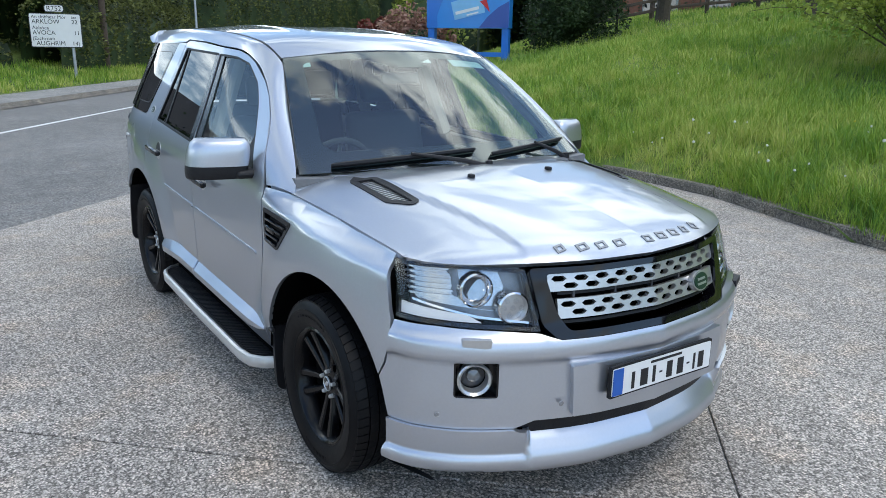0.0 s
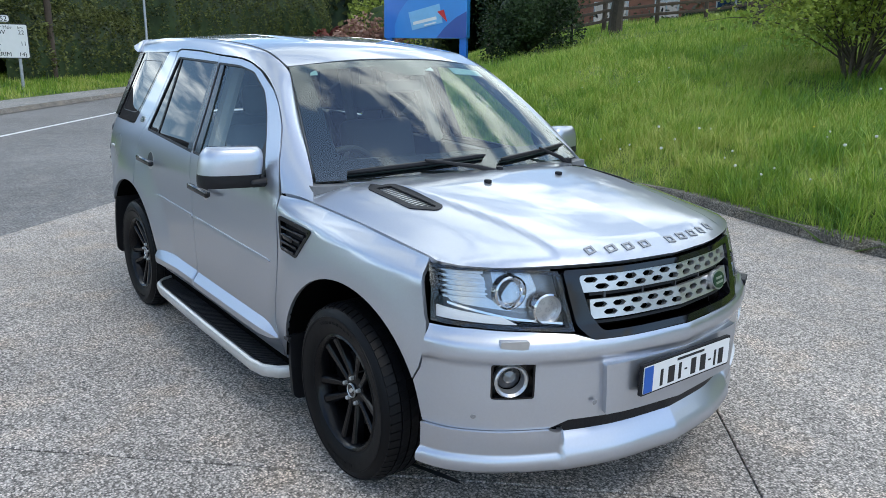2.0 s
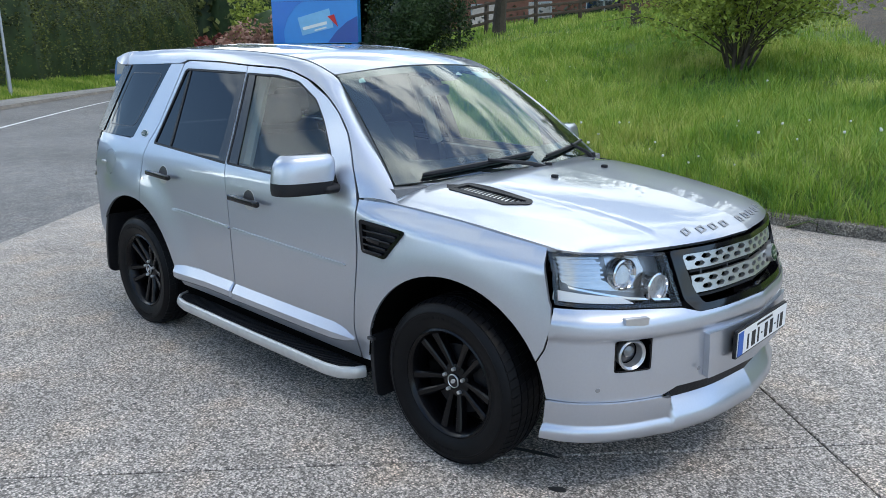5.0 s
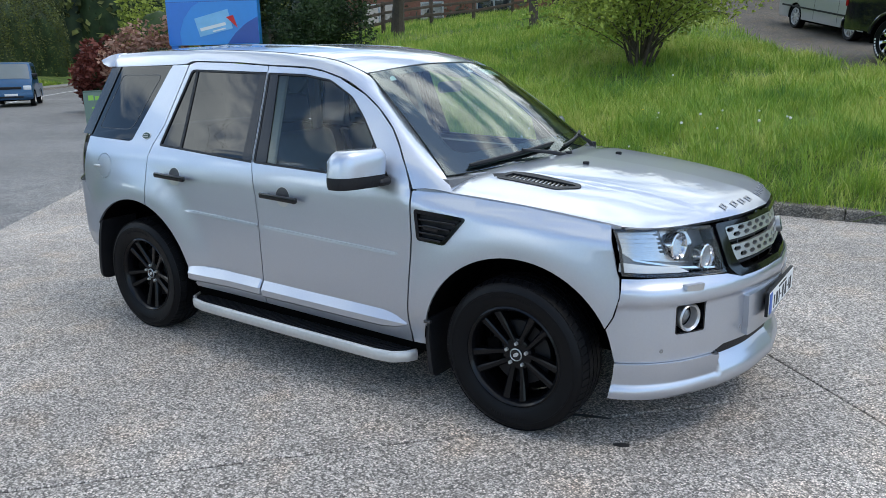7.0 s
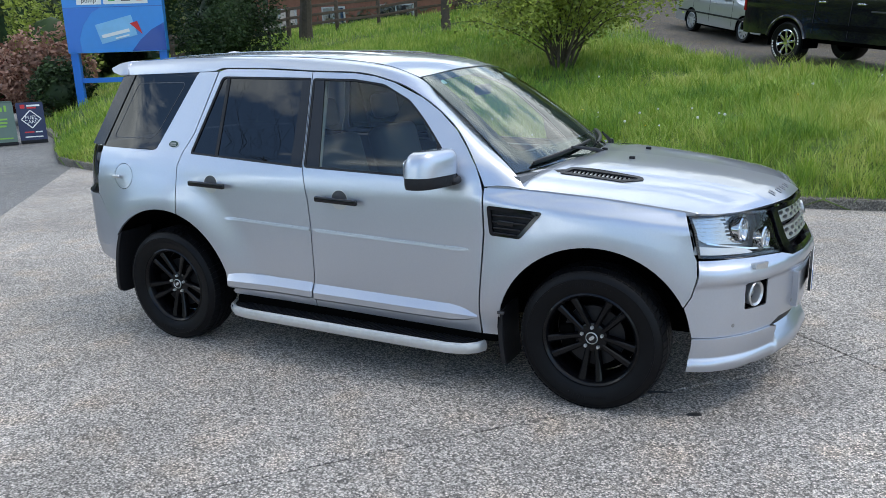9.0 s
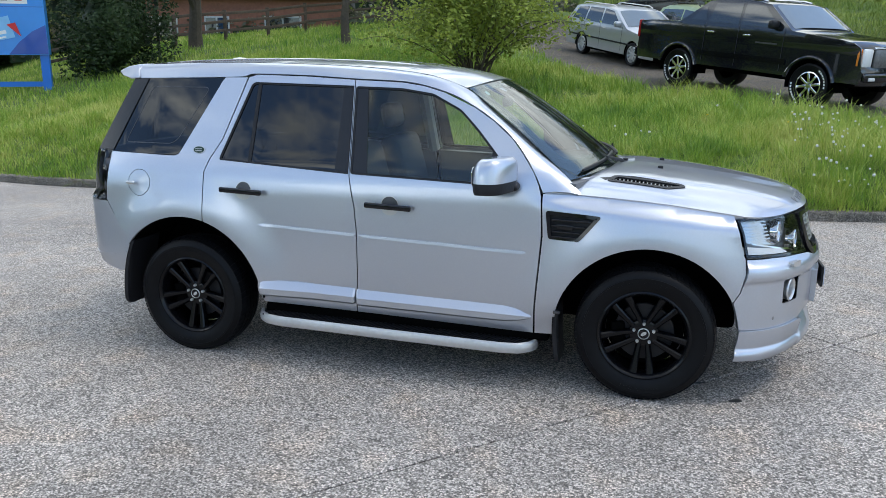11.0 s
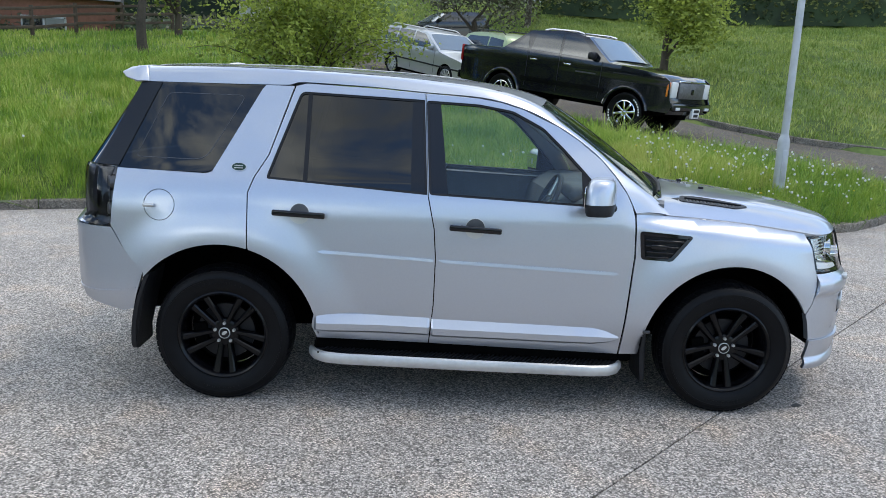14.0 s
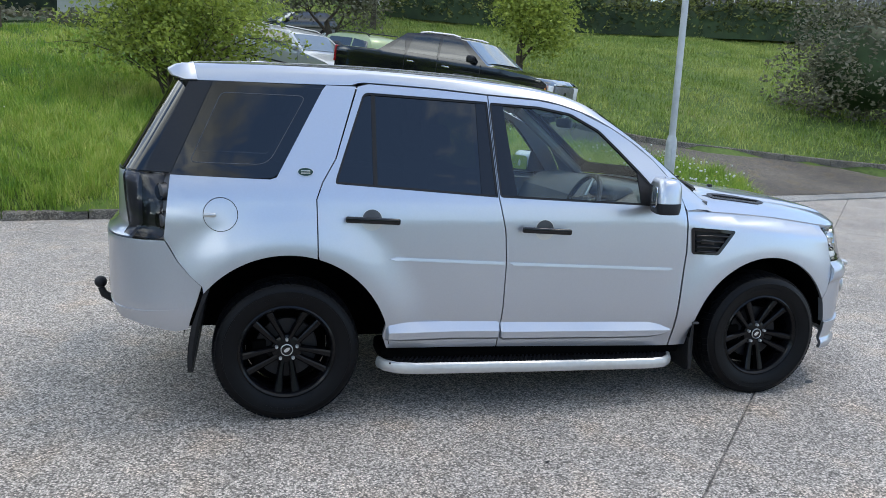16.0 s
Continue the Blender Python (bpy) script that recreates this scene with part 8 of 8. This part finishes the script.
bm = bmesh.new()
box(bm, (-0.12, -0.75, 7.95), (0.12, 0.02, 8.07), 0.04, None, 3)
part("lantern", bm, GALV, lamp_post)

# blue price sign with two legs
SIGN_BLUE = plain("sign_blue", (0.012, 0.17, 0.62), 0.3, 0, 0.3, 0.04, 8)
SIGN_DEEP = plain("sign_deep_blue", (0.01, 0.07, 0.36), 0.3, 0, 0.3, 0.04, 8)
SIGN_LIGHT = plain("sign_light_blue", (0.02, 0.25, 0.70), 0.3, 0, 0.3, 0.04, 8)
CARD_BLUE = plain("card_blue", (0.20, 0.50, 0.80), 0.35, 0, 0.2, 0.12, 5)
SIGN_RED = plain("sign_red", (0.62, 0.02, 0.02), 0.35)
SIGN_GREEN = plain("sign_green", (0.05, 0.38, 0.08), 0.35)
sp = Vector((-16.65, 12.55, 0.55))
SM = facing(sp, (-7.65, -3.04))
sign = empty("price_sign", Matrix(), "tall blue filling-station sign with white panels on two legs", "sign")
for x in (-1.28, 1.28):
    board("sign_leg", x - 0.11, x + 0.11, -0.6, 1.62, -0.09, 0.09, SIGN_BLUE, sign, SM, "", 0.02)
board("cross_bar", -1.28, 1.28, 0.72, 0.86, -0.05, 0.05, SIGN_BLUE, sign, SM)
panel_ob = board("sign_panel", -1.42, 1.42, 1.58, 6.2, -0.14, 0.14, SIGN_LIGHT, sign, SM, "", 0.03)
board("panel_joint", -1.425, 1.425, 2.845, 2.86, 0.13, 0.146, SIGN_DEEP, panel_ob, SM)
def shape(name, pts, z0, mat, par):
    bm = prism(bmesh.new(), pts, z0, z0 + 0.005)
    bmesh.ops.transform(bm, matrix=SM, verts=bm.verts)
    return part(name, bm, mat, par)
shape("blue_sweep", [(-1.41, 1.60), (-1.02, 1.60), (-1.05, 1.95), (-0.90, 2.35), (-0.62, 2.70), (-0.35, 2.84), (-1.41, 2.84)], 0.141, SIGN_BLUE, panel_ob)
shape("deep_sweep", [(0.42, 1.60), (1.41, 1.60), (1.41, 2.38), (1.05, 2.20), (0.70, 1.92)], 0.141, SIGN_DEEP, panel_ob)
shape("card", [(-0.42, 1.82), (0.62, 2.05), (0.50, 2.62), (-0.56, 2.36)], 0.150, CARD_BLUE, panel_ob)
shape("card_corner", [(0.44, 2.38), (0.78, 2.06), (0.66, 2.44)], 0.158, SIGN_RED, panel_ob)
shape("card_bar", [(-0.38, 1.98), (0.42, 2.15), (0.40, 2.24), (-0.40, 2.07)], 0.158, WHITE, panel_ob)
shape("card_bar", [(0.0, 1.95), (0.40, 2.04), (0.39, 2.08), (-0.01, 1.99)], 0.158, WHITE, panel_ob)
shape("price_strip", [(-0.42, 3.62), (1.05, 3.62), (1.05, 4.05), (-0.42, 4.05)], 0.141, INK, panel_ob)
shape("grade_strip", [(-1.05, 3.62), (-0.46, 3.62), (-0.46, 4.05), (-1.05, 4.05)], 0.141, SIGN_GREEN, panel_ob)
for i in range(4):
    shape("price_digit", [(-0.25 + i * 0.30, 3.70), (-0.05 + i * 0.30, 3.70), (-0.05 + i * 0.30, 3.98), (-0.25 + i * 0.30, 3.98)], 0.147, WHITE, panel_ob)
white1 = shape("white_panel", [(-1.00, 2.93), (-0.30, 2.93), (-0.30, 3.46), (-1.00, 3.46)], 0.141, WHITE, panel_ob)
for i, wtext in enumerate(("pay", "@", "pump")):
    text_mesh("panel_text", wtext, 0.19, DARK_METAL, white1, SM @ Matrix.Translation((-0.65, 3.29 - i * 0.15, 0.148)), 0.002, "", "CENTER")
white2 = shape("white_panel", [(-0.24, 2.93), (1.02, 2.93), (1.02, 3.46), (-0.24, 3.46)], 0.141, WHITE, panel_ob)
for i, mt in enumerate((SIGN_DEEP, INK, BLUE, SIGN_GREEN, INK, SIGN_RED)):
    cx, cy = 0.0 + (i % 3) * 0.40, 3.32 - (i // 3) * 0.24
    w = 0.13 if mt in (INK, SIGN_DEEP) else 0.09
    shape("card_mark", [(cx - w, cy - 0.07), (cx + w, cy - 0.07), (cx + w, cy + 0.07), (cx - w, cy + 0.07)], 0.147, mt, white2)

# pavement boards
BOARD_GREEN = plain("board_green", (0.11, 0.165, 0.135), 0.5, 0, 0, 0.06, 10)
BOARD_NAVY = plain("board_navy", (0.016, 0.022, 0.07), 0.4, 0, 0, 0.06, 10)
LIME_INK = plain("lime_ink", (0.22, 0.45, 0.06), 0.5)


def pavement_board(label, p, w, h, mat, marks):
    b = empty("pavement_board", Matrix(), label, "sign", "boards by the roadside")
    M = facing(Vector(p), (2.4, -4.0)) @ Matrix.Rotation(radians(-9), 4, "X")
    board("front_panel", -w / 2, w / 2, 0.04, h, -0.02, 0.02, mat, b, M, "", 0.05)
    M2 = facing(Vector(p), (2.4, -4.0)) @ Matrix.Translation((0, 0, -0.34)) @ Matrix.Rotation(radians(11), 4, "X")
    board("back_panel", -w / 2, w / 2, 0.04, h, -0.02, 0.02, mat, b, M2, "", 0.05)
    board("foot", -w / 2, w / 2, 0.0, 0.07, -0.36, 0.04, BLACK_PLASTIC, b, facing(Vector(p), (2.4, -4.0)), "", 0.01)
    for nm, x0, x1, y0, y1, mt in marks:
        board(nm, x0, x1, y0, y1, 0.021, 0.025, mt, b, M)
    return b, M


pavement_board("grey-green pavement board with lime lettering bars", (-14.95, 7.32, 0.0), 0.62, 1.02, BOARD_GREEN, [("mark_bar", -0.20, -0.08, 0.78, 0.90, LIME_INK), ("mark_bar", -0.05, 0.08, 0.78, 0.88, LIME_INK), ("mark_bar", 0.12, 0.17, 0.78, 0.92, LIME_INK), ("mark_bar", -0.14, 0.16, 0.58, 0.62, LIME_INK), ("mark_bar", -0.13, 0.15, 0.50, 0.54, LIME_INK), ("mark_bar", -0.10, 0.12, 0.42, 0.46, LIME_INK), ("mark_bar", -0.22, 0.22, 0.14, 0.17, LIME_INK)])
nb, NM = pavement_board("navy pavement board with a white diamond", (-14.75, 7.98, 0.0), 0.58, 0.96, BOARD_NAVY, [("mark_bar", -0.20, -0.10, 0.82, 0.91, SIGN_RED), ("mark_bar", -0.06, 0.22, 0.86, 0.90, WHITE), ("mark_bar", -0.06, 0.14, 0.81, 0.845, SIGN_RED), ("mark_bar", -0.18, 0.02, 0.24, 0.27, SIGN_RED), ("mark_bar", 0.05, 0.20, 0.24, 0.27, WHITE), ("mark_bar", -0.18, 0.20, 0.13, 0.155, WHITE)])
for a, b in (((-0.21, 0.56), (0.0, 0.77)), ((0.0, 0.77), (0.21, 0.56)), ((0.21, 0.56), (0.0, 0.35)), ((0.0, 0.35), (-0.21, 0.56))):
    d = (Vector(b) - Vector(a)).normalized() * 0.012
    n2 = Vector((-d.y, d.x))
    q = [Vector(a) + n2, Vector(a) - n2, Vector(b) - n2, Vector(b) + n2]
    bm = prism(bmesh.new(), [tuple(v) for v in q], 0.021, 0.025)
    bmesh.ops.transform(bm, matrix=NM, verts=bm.verts)
    part("diamond_side", bm, WHITE, nb)
text_mesh("board_text", "FUEL", 0.12, WHITE, nb, NM @ Matrix.Translation((0, 0.56, 0.023)), 0.002, "", "CENTER")
text_mesh("board_text", "CARD", 0.12, WHITE, nb, NM @ Matrix.Translation((0, 0.46, 0.023)), 0.002, "", "CENTER")

# direction sign across the road
rp = Vector((-26.0, 1.96, 0.3))
RM = facing(rp, (3.9, -2.0))
rsign = empty("direction_sign", Matrix(), "white road direction sign on a grey post", "road sign")
SIGN_WHITE = plain("sign_white", (0.80, 0.80, 0.77), 0.45, 0, 0, 0.04, 6)
part("sign_post", tube(bmesh.new(), [RM @ Vector((0.48, -0.4, -0.06)), RM @ Vector((0.48, 1.2, -0.06))], 0.05, 10), GALV, rsign)
face = board("sign_face", -0.80, 0.80, 1.02, 2.14, -0.02, 0.0, INK, rsign, RM, "", 0.06)
board("sign_field", -0.775, 0.775, 1.045, 2.115, 0.0, 0.004, SIGN_WHITE, face, RM, "", 0.05)
tabp = board("route_tab", -0.30, 0.30, 2.18, 2.42, -0.02, 0.0, INK, rsign, RM, "", 0.08)
board("route_field", -0.28, 0.28, 2.20, 2.40, 0.0, 0.004, SIGN_WHITE, tabp, RM, "", 0.07)
text_mesh("route_text", "R752", 0.22, INK, tabp, RM @ Matrix.Translation((0, 2.225, 0.006)), 0.001, "", "CENTER")
for txt, x, y, s in (("An tInbhear Mór", -0.72, 1.97, 0.155), ("km", 0.50, 1.97, 0.13), ("ARKLOW", -0.72, 1.80, 0.20), ("22", 0.50, 1.80, 0.19), ("Abhóca", -0.72, 1.61, 0.165), ("AVOCA", -0.72, 1.44, 0.20), ("11", 0.54, 1.44, 0.19), ("(Eachroim", -0.74, 1.26, 0.165), ("AUGHRIM", -0.64, 1.09, 0.20), ("14)", 0.46, 1.09, 0.19)):
    text_mesh("place_text", txt, s, INK, face, RM @ Matrix.Translation((x, y, 0.006)), 0.001)

# poles across the road
pole = tagged(part("telegraph_pole", lathe(bmesh.new(), [(0.14, -0.5), (0.13, 2.0), (0.11, 9.0)], 12, Matrix.Translation((-30.4, 4.3, 0.6))), TIMBER, None, "brown timber telegraph pole on the verge"), category="pole")
lp = empty("street_lamp", Matrix.Translation((-34.4, 9.2, 0.3)), "thin grey street lamp across the road", "street lamp")
part("lamp_shaft", lathe(bmesh.new(), [(0.09, -0.3), (0.085, 1.2), (0.06, 1.3), (0.05, 8.0)], 12), GALV, lp)
part("lamp_head", box(bmesh.new(), (-0.15, -0.15, 7.9), (0.8, 0.15, 8.05), 0.04), GALV, lp)

# timber post-and-rail fence at the top of the bank
fence = empty("timber_fence", Matrix(), "weathered brown post-and-rail fence along the bank", "fence")
fl = [(-20.2, 18.2), (-18.6, 19.8), (-17.1, 21.4), (-16.0, 23.2), (-15.2, 25.2), (-14.5, 27.3), (-13.4, 29.2), (-11.8, 30.8)]
fh = [height_at(x, y) for x, y in fl]
for (x, y), z in zip(fl, fh):
    bm = bmesh.new()
    box(bm, (-0.07, -0.07, -0.4), (0.07, 0.07, 1.22), 0.012, Matrix.Translation((x, y, z)) @ Matrix.Rotation(radians(22 + random.uniform(-6, 6)), 4, "Z") @ Matrix.Rotation(radians(random.uniform(-2, 2)), 4, "X"))
    part("fence_post", bm, TIMBER, fence)
for i in range(len(fl) - 1):
    a, b = Vector((*fl[i], fh[i])), Vector((*fl[i + 1], fh[i + 1]))
    for hh in (0.42, 0.78, 1.10):
        d = (b - a)
        bm = bmesh.new()
        box(bm, (-0.05, -0.02, -0.055), (d.length + 0.05, 0.02, 0.055), 0.008)
        m = Matrix.Translation(a + Vector((0.03, -0.08, hh + random.uniform(-0.03, 0.03)))) @ d.to_track_quat("X", "Z").to_matrix().to_4x4()
        bmesh.ops.transform(bm, matrix=m, verts=bm.verts)
        part("fence_rail", bm, TIMBER, fence)

# lantern on a post by the evergreen bush
lt = empty("garden_lantern", Matrix.Translation((-14.6, 17.0, height_at(-14.6, 17.0))), "small black lantern on a post behind the bush", "lamp")
part("lantern_post", lathe(bmesh.new(), [(0.05, -0.3), (0.04, 1.9)], 10), BLACK_PLASTIC, lt)
part("lantern_body", lathe(bmesh.new(), [(0.10, 1.9), (0.18, 2.2), (0.20, 2.22), (0.06, 2.36), (0.001, 2.4)], 8), BLACK_PLASTIC, lt, angle=20)

# houses glimpsed between the trees
BRICK = plain("red_brick", (0.27, 0.115, 0.075), 0.85, 0, 0, 0.25, 9, 0.3)
RENDER = plain("pale_render", (0.55, 0.53, 0.49), 0.85, 0, 0, 0.10, 4, 0.15)
SLATE = plain("slate", (0.07, 0.07, 0.075), 0.7, 0, 0, 0.25, 8, 0.3)
FRAME_WHITE = plain("white_frame", (0.50, 0.50, 0.48), 0.5)


def house(label, p, turn, w, d, h, wall, wins):
    M = Matrix.Translation(p) @ Matrix.Rotation(radians(turn), 4, "Z")
    b = empty("house", M, label, "house")
    bm = bmesh.new()
    box(bm, (-w / 2, -d / 2, -1.5), (w / 2, d / 2, h), 0.0)
    part("wall", bm, wall, b, smooth=False)
    bm = bmesh.new()
    v = [bm.verts.new(q) for q in ((-w / 2 - 0.3, -d / 2 - 0.4, h - 0.1), (w / 2 + 0.3, -d / 2 - 0.4, h - 0.1), (w / 2 + 0.3, d / 2 + 0.4, h - 0.1), (-w / 2 - 0.3, d / 2 + 0.4, h - 0.1), (-w / 2 - 0.3, 0, h + 2.4), (w / 2 + 0.3, 0, h + 2.4))]
    for f in ((0, 1, 5, 4), (2, 3, 4, 5), (0, 4, 3), (1, 2, 5), (3, 2, 1, 0)):
        bm.faces.new([v[i] for i in f])
    part("roof", bm, SLATE, b, smooth=False)
    for x, z, ww, wh in wins:
        wo = part("window", box(bmesh.new(), (x - ww / 2, -d / 2 - 0.06, z), (x + ww / 2, -d / 2 + 0.02, z + wh), 0.01), FRAME_WHITE, b)
        for k in range(2):
            x0 = x - ww / 2 + 0.07 + k * (ww / 2 - 0.03)
            part("pane", box(bmesh.new(), (x0, -d / 2 - 0.075, z + 0.07), (x0 + ww / 2 - 0.12, -d / 2 - 0.06, z + wh - 0.07), 0.0), GLASS_DARKER, wo)
        part("sill", box(bmesh.new(), (x - ww / 2 - 0.06, -d / 2 - 0.14, z - 0.08), (x + ww / 2 + 0.06, -d / 2, z), 0.01), RENDER, wo)
    return b


house("red brick house with white windows behind the fence", (-21.0, 33.0, 2.2), 20, 11, 7, 3.0, BRICK, [(-3.4, 0.9, 1.8, 1.2), (-0.6, 0.9, 1.2, 1.2), (2.6, 0.9, 1.8, 1.2)])
house("pale rendered house beyond the trees", (-6.0, 46.0, 3.5), 8, 12, 7, 3.0, RENDER, [(-3.5, 1.0, 1.6, 1.2), (0.5, 1.0, 1.6, 1.2), (4.0, 1.0, 1.4, 1.2)])
house("grey rendered house above the hill hedge", (12.0, 50.0, 7.5), -6, 14, 7, 3.0, RENDER, [(-4.0, 1.0, 1.8, 1.2), (0.0, 1.0, 1.8, 1.2), (4.0, 1.0, 1.8, 1.2)])
yp = along_road(8, 14)
house("pale rendered building behind the roadside hedge", (yp.x, yp.y, 0.8), -34 + 90 + 90, 8, 6, 2.3, RENDER, [(-2.0, 0.9, 1.4, 1.0), (1.8, 0.9, 1.4, 1.0)])

# board fence along the hill top
bf2 = empty("board_fence", Matrix(), "grey close-boarded fence above the hill hedge", "fence")
GREY_TIMBER = plain("grey_timber", (0.16, 0.15, 0.135), 0.9, 0, 0, 0.3, 6, 0.4)
fp = [Vector((24.0, 39.2, 0)), Vector((46.0, 29.0, 0))]
for k in range(60):
    p = fp[0].lerp(fp[1], k / 60)
    z = height_at(p.x, p.y)
    bm = bmesh.new()
    box(bm, (-0.19, -0.02, -0.3), (0.19, 0.02, 2.3 + random.uniform(-0.05, 0.05)), 0.0, Matrix.Translation((p.x, p.y, z)) @ Matrix.Rotation(math.atan2(fp[1].y - fp[0].y, fp[1].x - fp[0].x), 4, "Z"))
    part("board", bm, GREY_TIMBER, bf2, smooth=False)

# pale concrete strip across the drive's mouth
vs = [(7.95, 7.68), (9.36, 8.22), (11.5, 8.80), (14.5, 9.45), (14.3, 10.1), (12.5, 9.78), (10.2, 9.02), (8.65, 8.60)]
me = mesh_of("crossing_strip", [(x, y, z) for z in (0.028, -0.03) for x, y in vs], [tuple(range(8)), *[(i, i + 8, (i + 1) % 8 + 8, (i + 1) % 8) for i in range(8)]], PATH, False)
tagged(new("crossing_strip", me), "pale concrete strip across the drive", kind="structure")

# stains on the concrete
OIL = plain("oil_stain", (0.035, 0.034, 0.034), 0.5, 0, 0, 0.3, 20)
for cx, cy, rx, ry, rot in ((1.55, -0.62, 0.15, 0.012, 18), (1.805, -0.79, 0.034, 0.020, 20), (-0.2, -1.55, 0.010, 0.008, 0)):
    bm = bmesh.new()
    pts = []
    for k in range(22):
        a = 2 * math.pi * k / 22
        q = 1 + 0.35 * noise.noise(Vector((math.cos(a) * 1.7 + cx * 9, math.sin(a) * 1.7 + cy * 7, 0.5)))
        pts.append((rx * q * math.cos(a), ry * q * math.sin(a)))
    prism(bm, pts, 0.0, 0.0015, Matrix.Translation((cx, cy, 0.001)) @ Matrix.Rotation(radians(rot), 4, "Z"))
    tagged(part("oil_stain", bm, OIL, None, "dark oil mark on the concrete"), kind="structure")

# kerb stones along the bank
def kerb_run(line, x_from, x_to, length, parent):
    P = [Vector((*p, 0)) for p in line if x_from <= p[0] <= x_to]
    cum = [0]
    for a, b in zip(P, P[1:]):
        cum.append(cum[-1] + (b - a).length)
    def at(s):
        for i in range(len(P) - 1):
            if s <= cum[i + 1]:
                return P[i].lerp(P[i + 1], (s - cum[i]) / (cum[i + 1] - cum[i]))
        return P[-1]
    s = 0.0
    while s < cum[-1] - 0.05:
        e = min(cum[-1], s + length)
        a, b = at(s + 0.006), at(e - 0.006)
        d = b - a
        L = d.length
        if L > 0.1:
            q = Vector((-d.y, d.x, 0)).normalized()
            w, h = 0.155, 0.112 + random.uniform(-0.008, 0.008)
            lean = random.uniform(-0.006, 0.006)
            sec = [(0.0, -0.05), (0.004, h - 0.022), (0.010, h - 0.007), (0.026, h), (w, h), (w, -0.05)]
            vs = [tuple(a + q * (u + lean * (v > 0)) + Vector((0, 0, v))) for u, v in sec] + [tuple(b + q * (u + lean * (v > 0)) + Vector((0, 0, v))) for u, v in sec]
            fs = [(i, i + 6, (i + 1) % 6 + 6, (i + 1) % 6) for i in range(6)] + [tuple(range(6)), tuple(range(11, 5, -1))]
            under(new("kerb_stone", mesh_of("kerb_stone", vs, fs, KERB, False)), parent)
        s = e


kerb = empty("kerb", Matrix(), "low grey concrete kerb along the grass bank", kind="structure")
kerb_run(EDGE_LINE, -27, 8, 0.92, kerb)
far_kerb = empty("drive_kerb", Matrix(), "low mossy kerb along the far side of the drive", kind="structure")
FD = FAR_DRIVE[1:9]
for a, b in zip(FD, FD[1:]):
    n = max(1, int(math.dist(a, b) / 0.95))
    for k in range(n):
        p0 = Vector((*a, 0)).lerp(Vector((*b, 0)), k / n)
        p1 = Vector((*a, 0)).lerp(Vector((*b, 0)), (k + 0.985) / n)
        z0, z1 = drive_z(p0.x, p0.y), drive_z(p1.x, p1.y)
        d = (p1 - p0).normalized()
        q = Vector((d.y, -d.x, 0))
        sec = [(0.0, -0.1), (0.0, 0.13), (0.02, 0.15), (0.16, 0.15), (0.16, -0.1)]
        vs = [tuple(p0 + q * u + Vector((0, 0, z0 + v))) for u, v in sec] + [tuple(p1 + q * u + Vector((0, 0, z1 + v))) for u, v in sec]
        fs = [(i, (i + 1) % 5, (i + 1) % 5 + 5, i + 5) for i in range(5)] + [tuple(range(4, -1, -1)), tuple(range(5, 10))]
        under(new("kerb_stone", mesh_of("kerb_stone", vs, fs, KERB, False)), far_kerb)

# concrete slabs of the yard
yard = empty("pavement", Matrix(), "exposed-aggregate concrete yard in large slabs", kind="structure")
mu, nu = Vector((0.69, 0.724, 0)), Vector((0.724, -0.69, 0))
ms, ns = [-4.05, 1.90, 7.9, 13.9, 19.9], [-16.4, -10.4, -4.4, 1.594, 7.6, 13.6, 19.6]
for a0, a1 in zip(ms, ms[1:]):
    for b0, b1 in zip(ns, ns[1:]):
        g = 0.005
        sk = lambda m, n: mu * (m - (0.10 * (n - 1.6) * 0.8 if m < -4 else 0)) + nu * n
        top = [sk(a0 + g, b0 + g), sk(a1 - g, b0 + g), sk(a1 - g, b1 - g), sk(a0 + g, b1 - g)]
        inn = [sk(a0 + g + 0.006, b0 + g + 0.006), sk(a1 - g - 0.006, b0 + g + 0.006), sk(a1 - g - 0.006, b1 - g - 0.006), sk(a0 + g + 0.006, b1 - g - 0.006)]
        vs = [tuple(v) for v in inn] + [(v.x, v.y, -0.004) for v in top] + [(v.x, v.y, -0.05) for v in top]
        fs = [(3, 2, 1, 0)] + [(i, (i + 1) % 4, (i + 1) % 4 + 4, i + 4) for i in range(4)] + [(i + 4, (i + 1) % 4 + 4, (i + 1) % 4 + 8, i + 8) for i in range(4)]
        me = mesh_of("slab", vs, fs, CONCRETE, False)
        under(new("slab", me), yard)
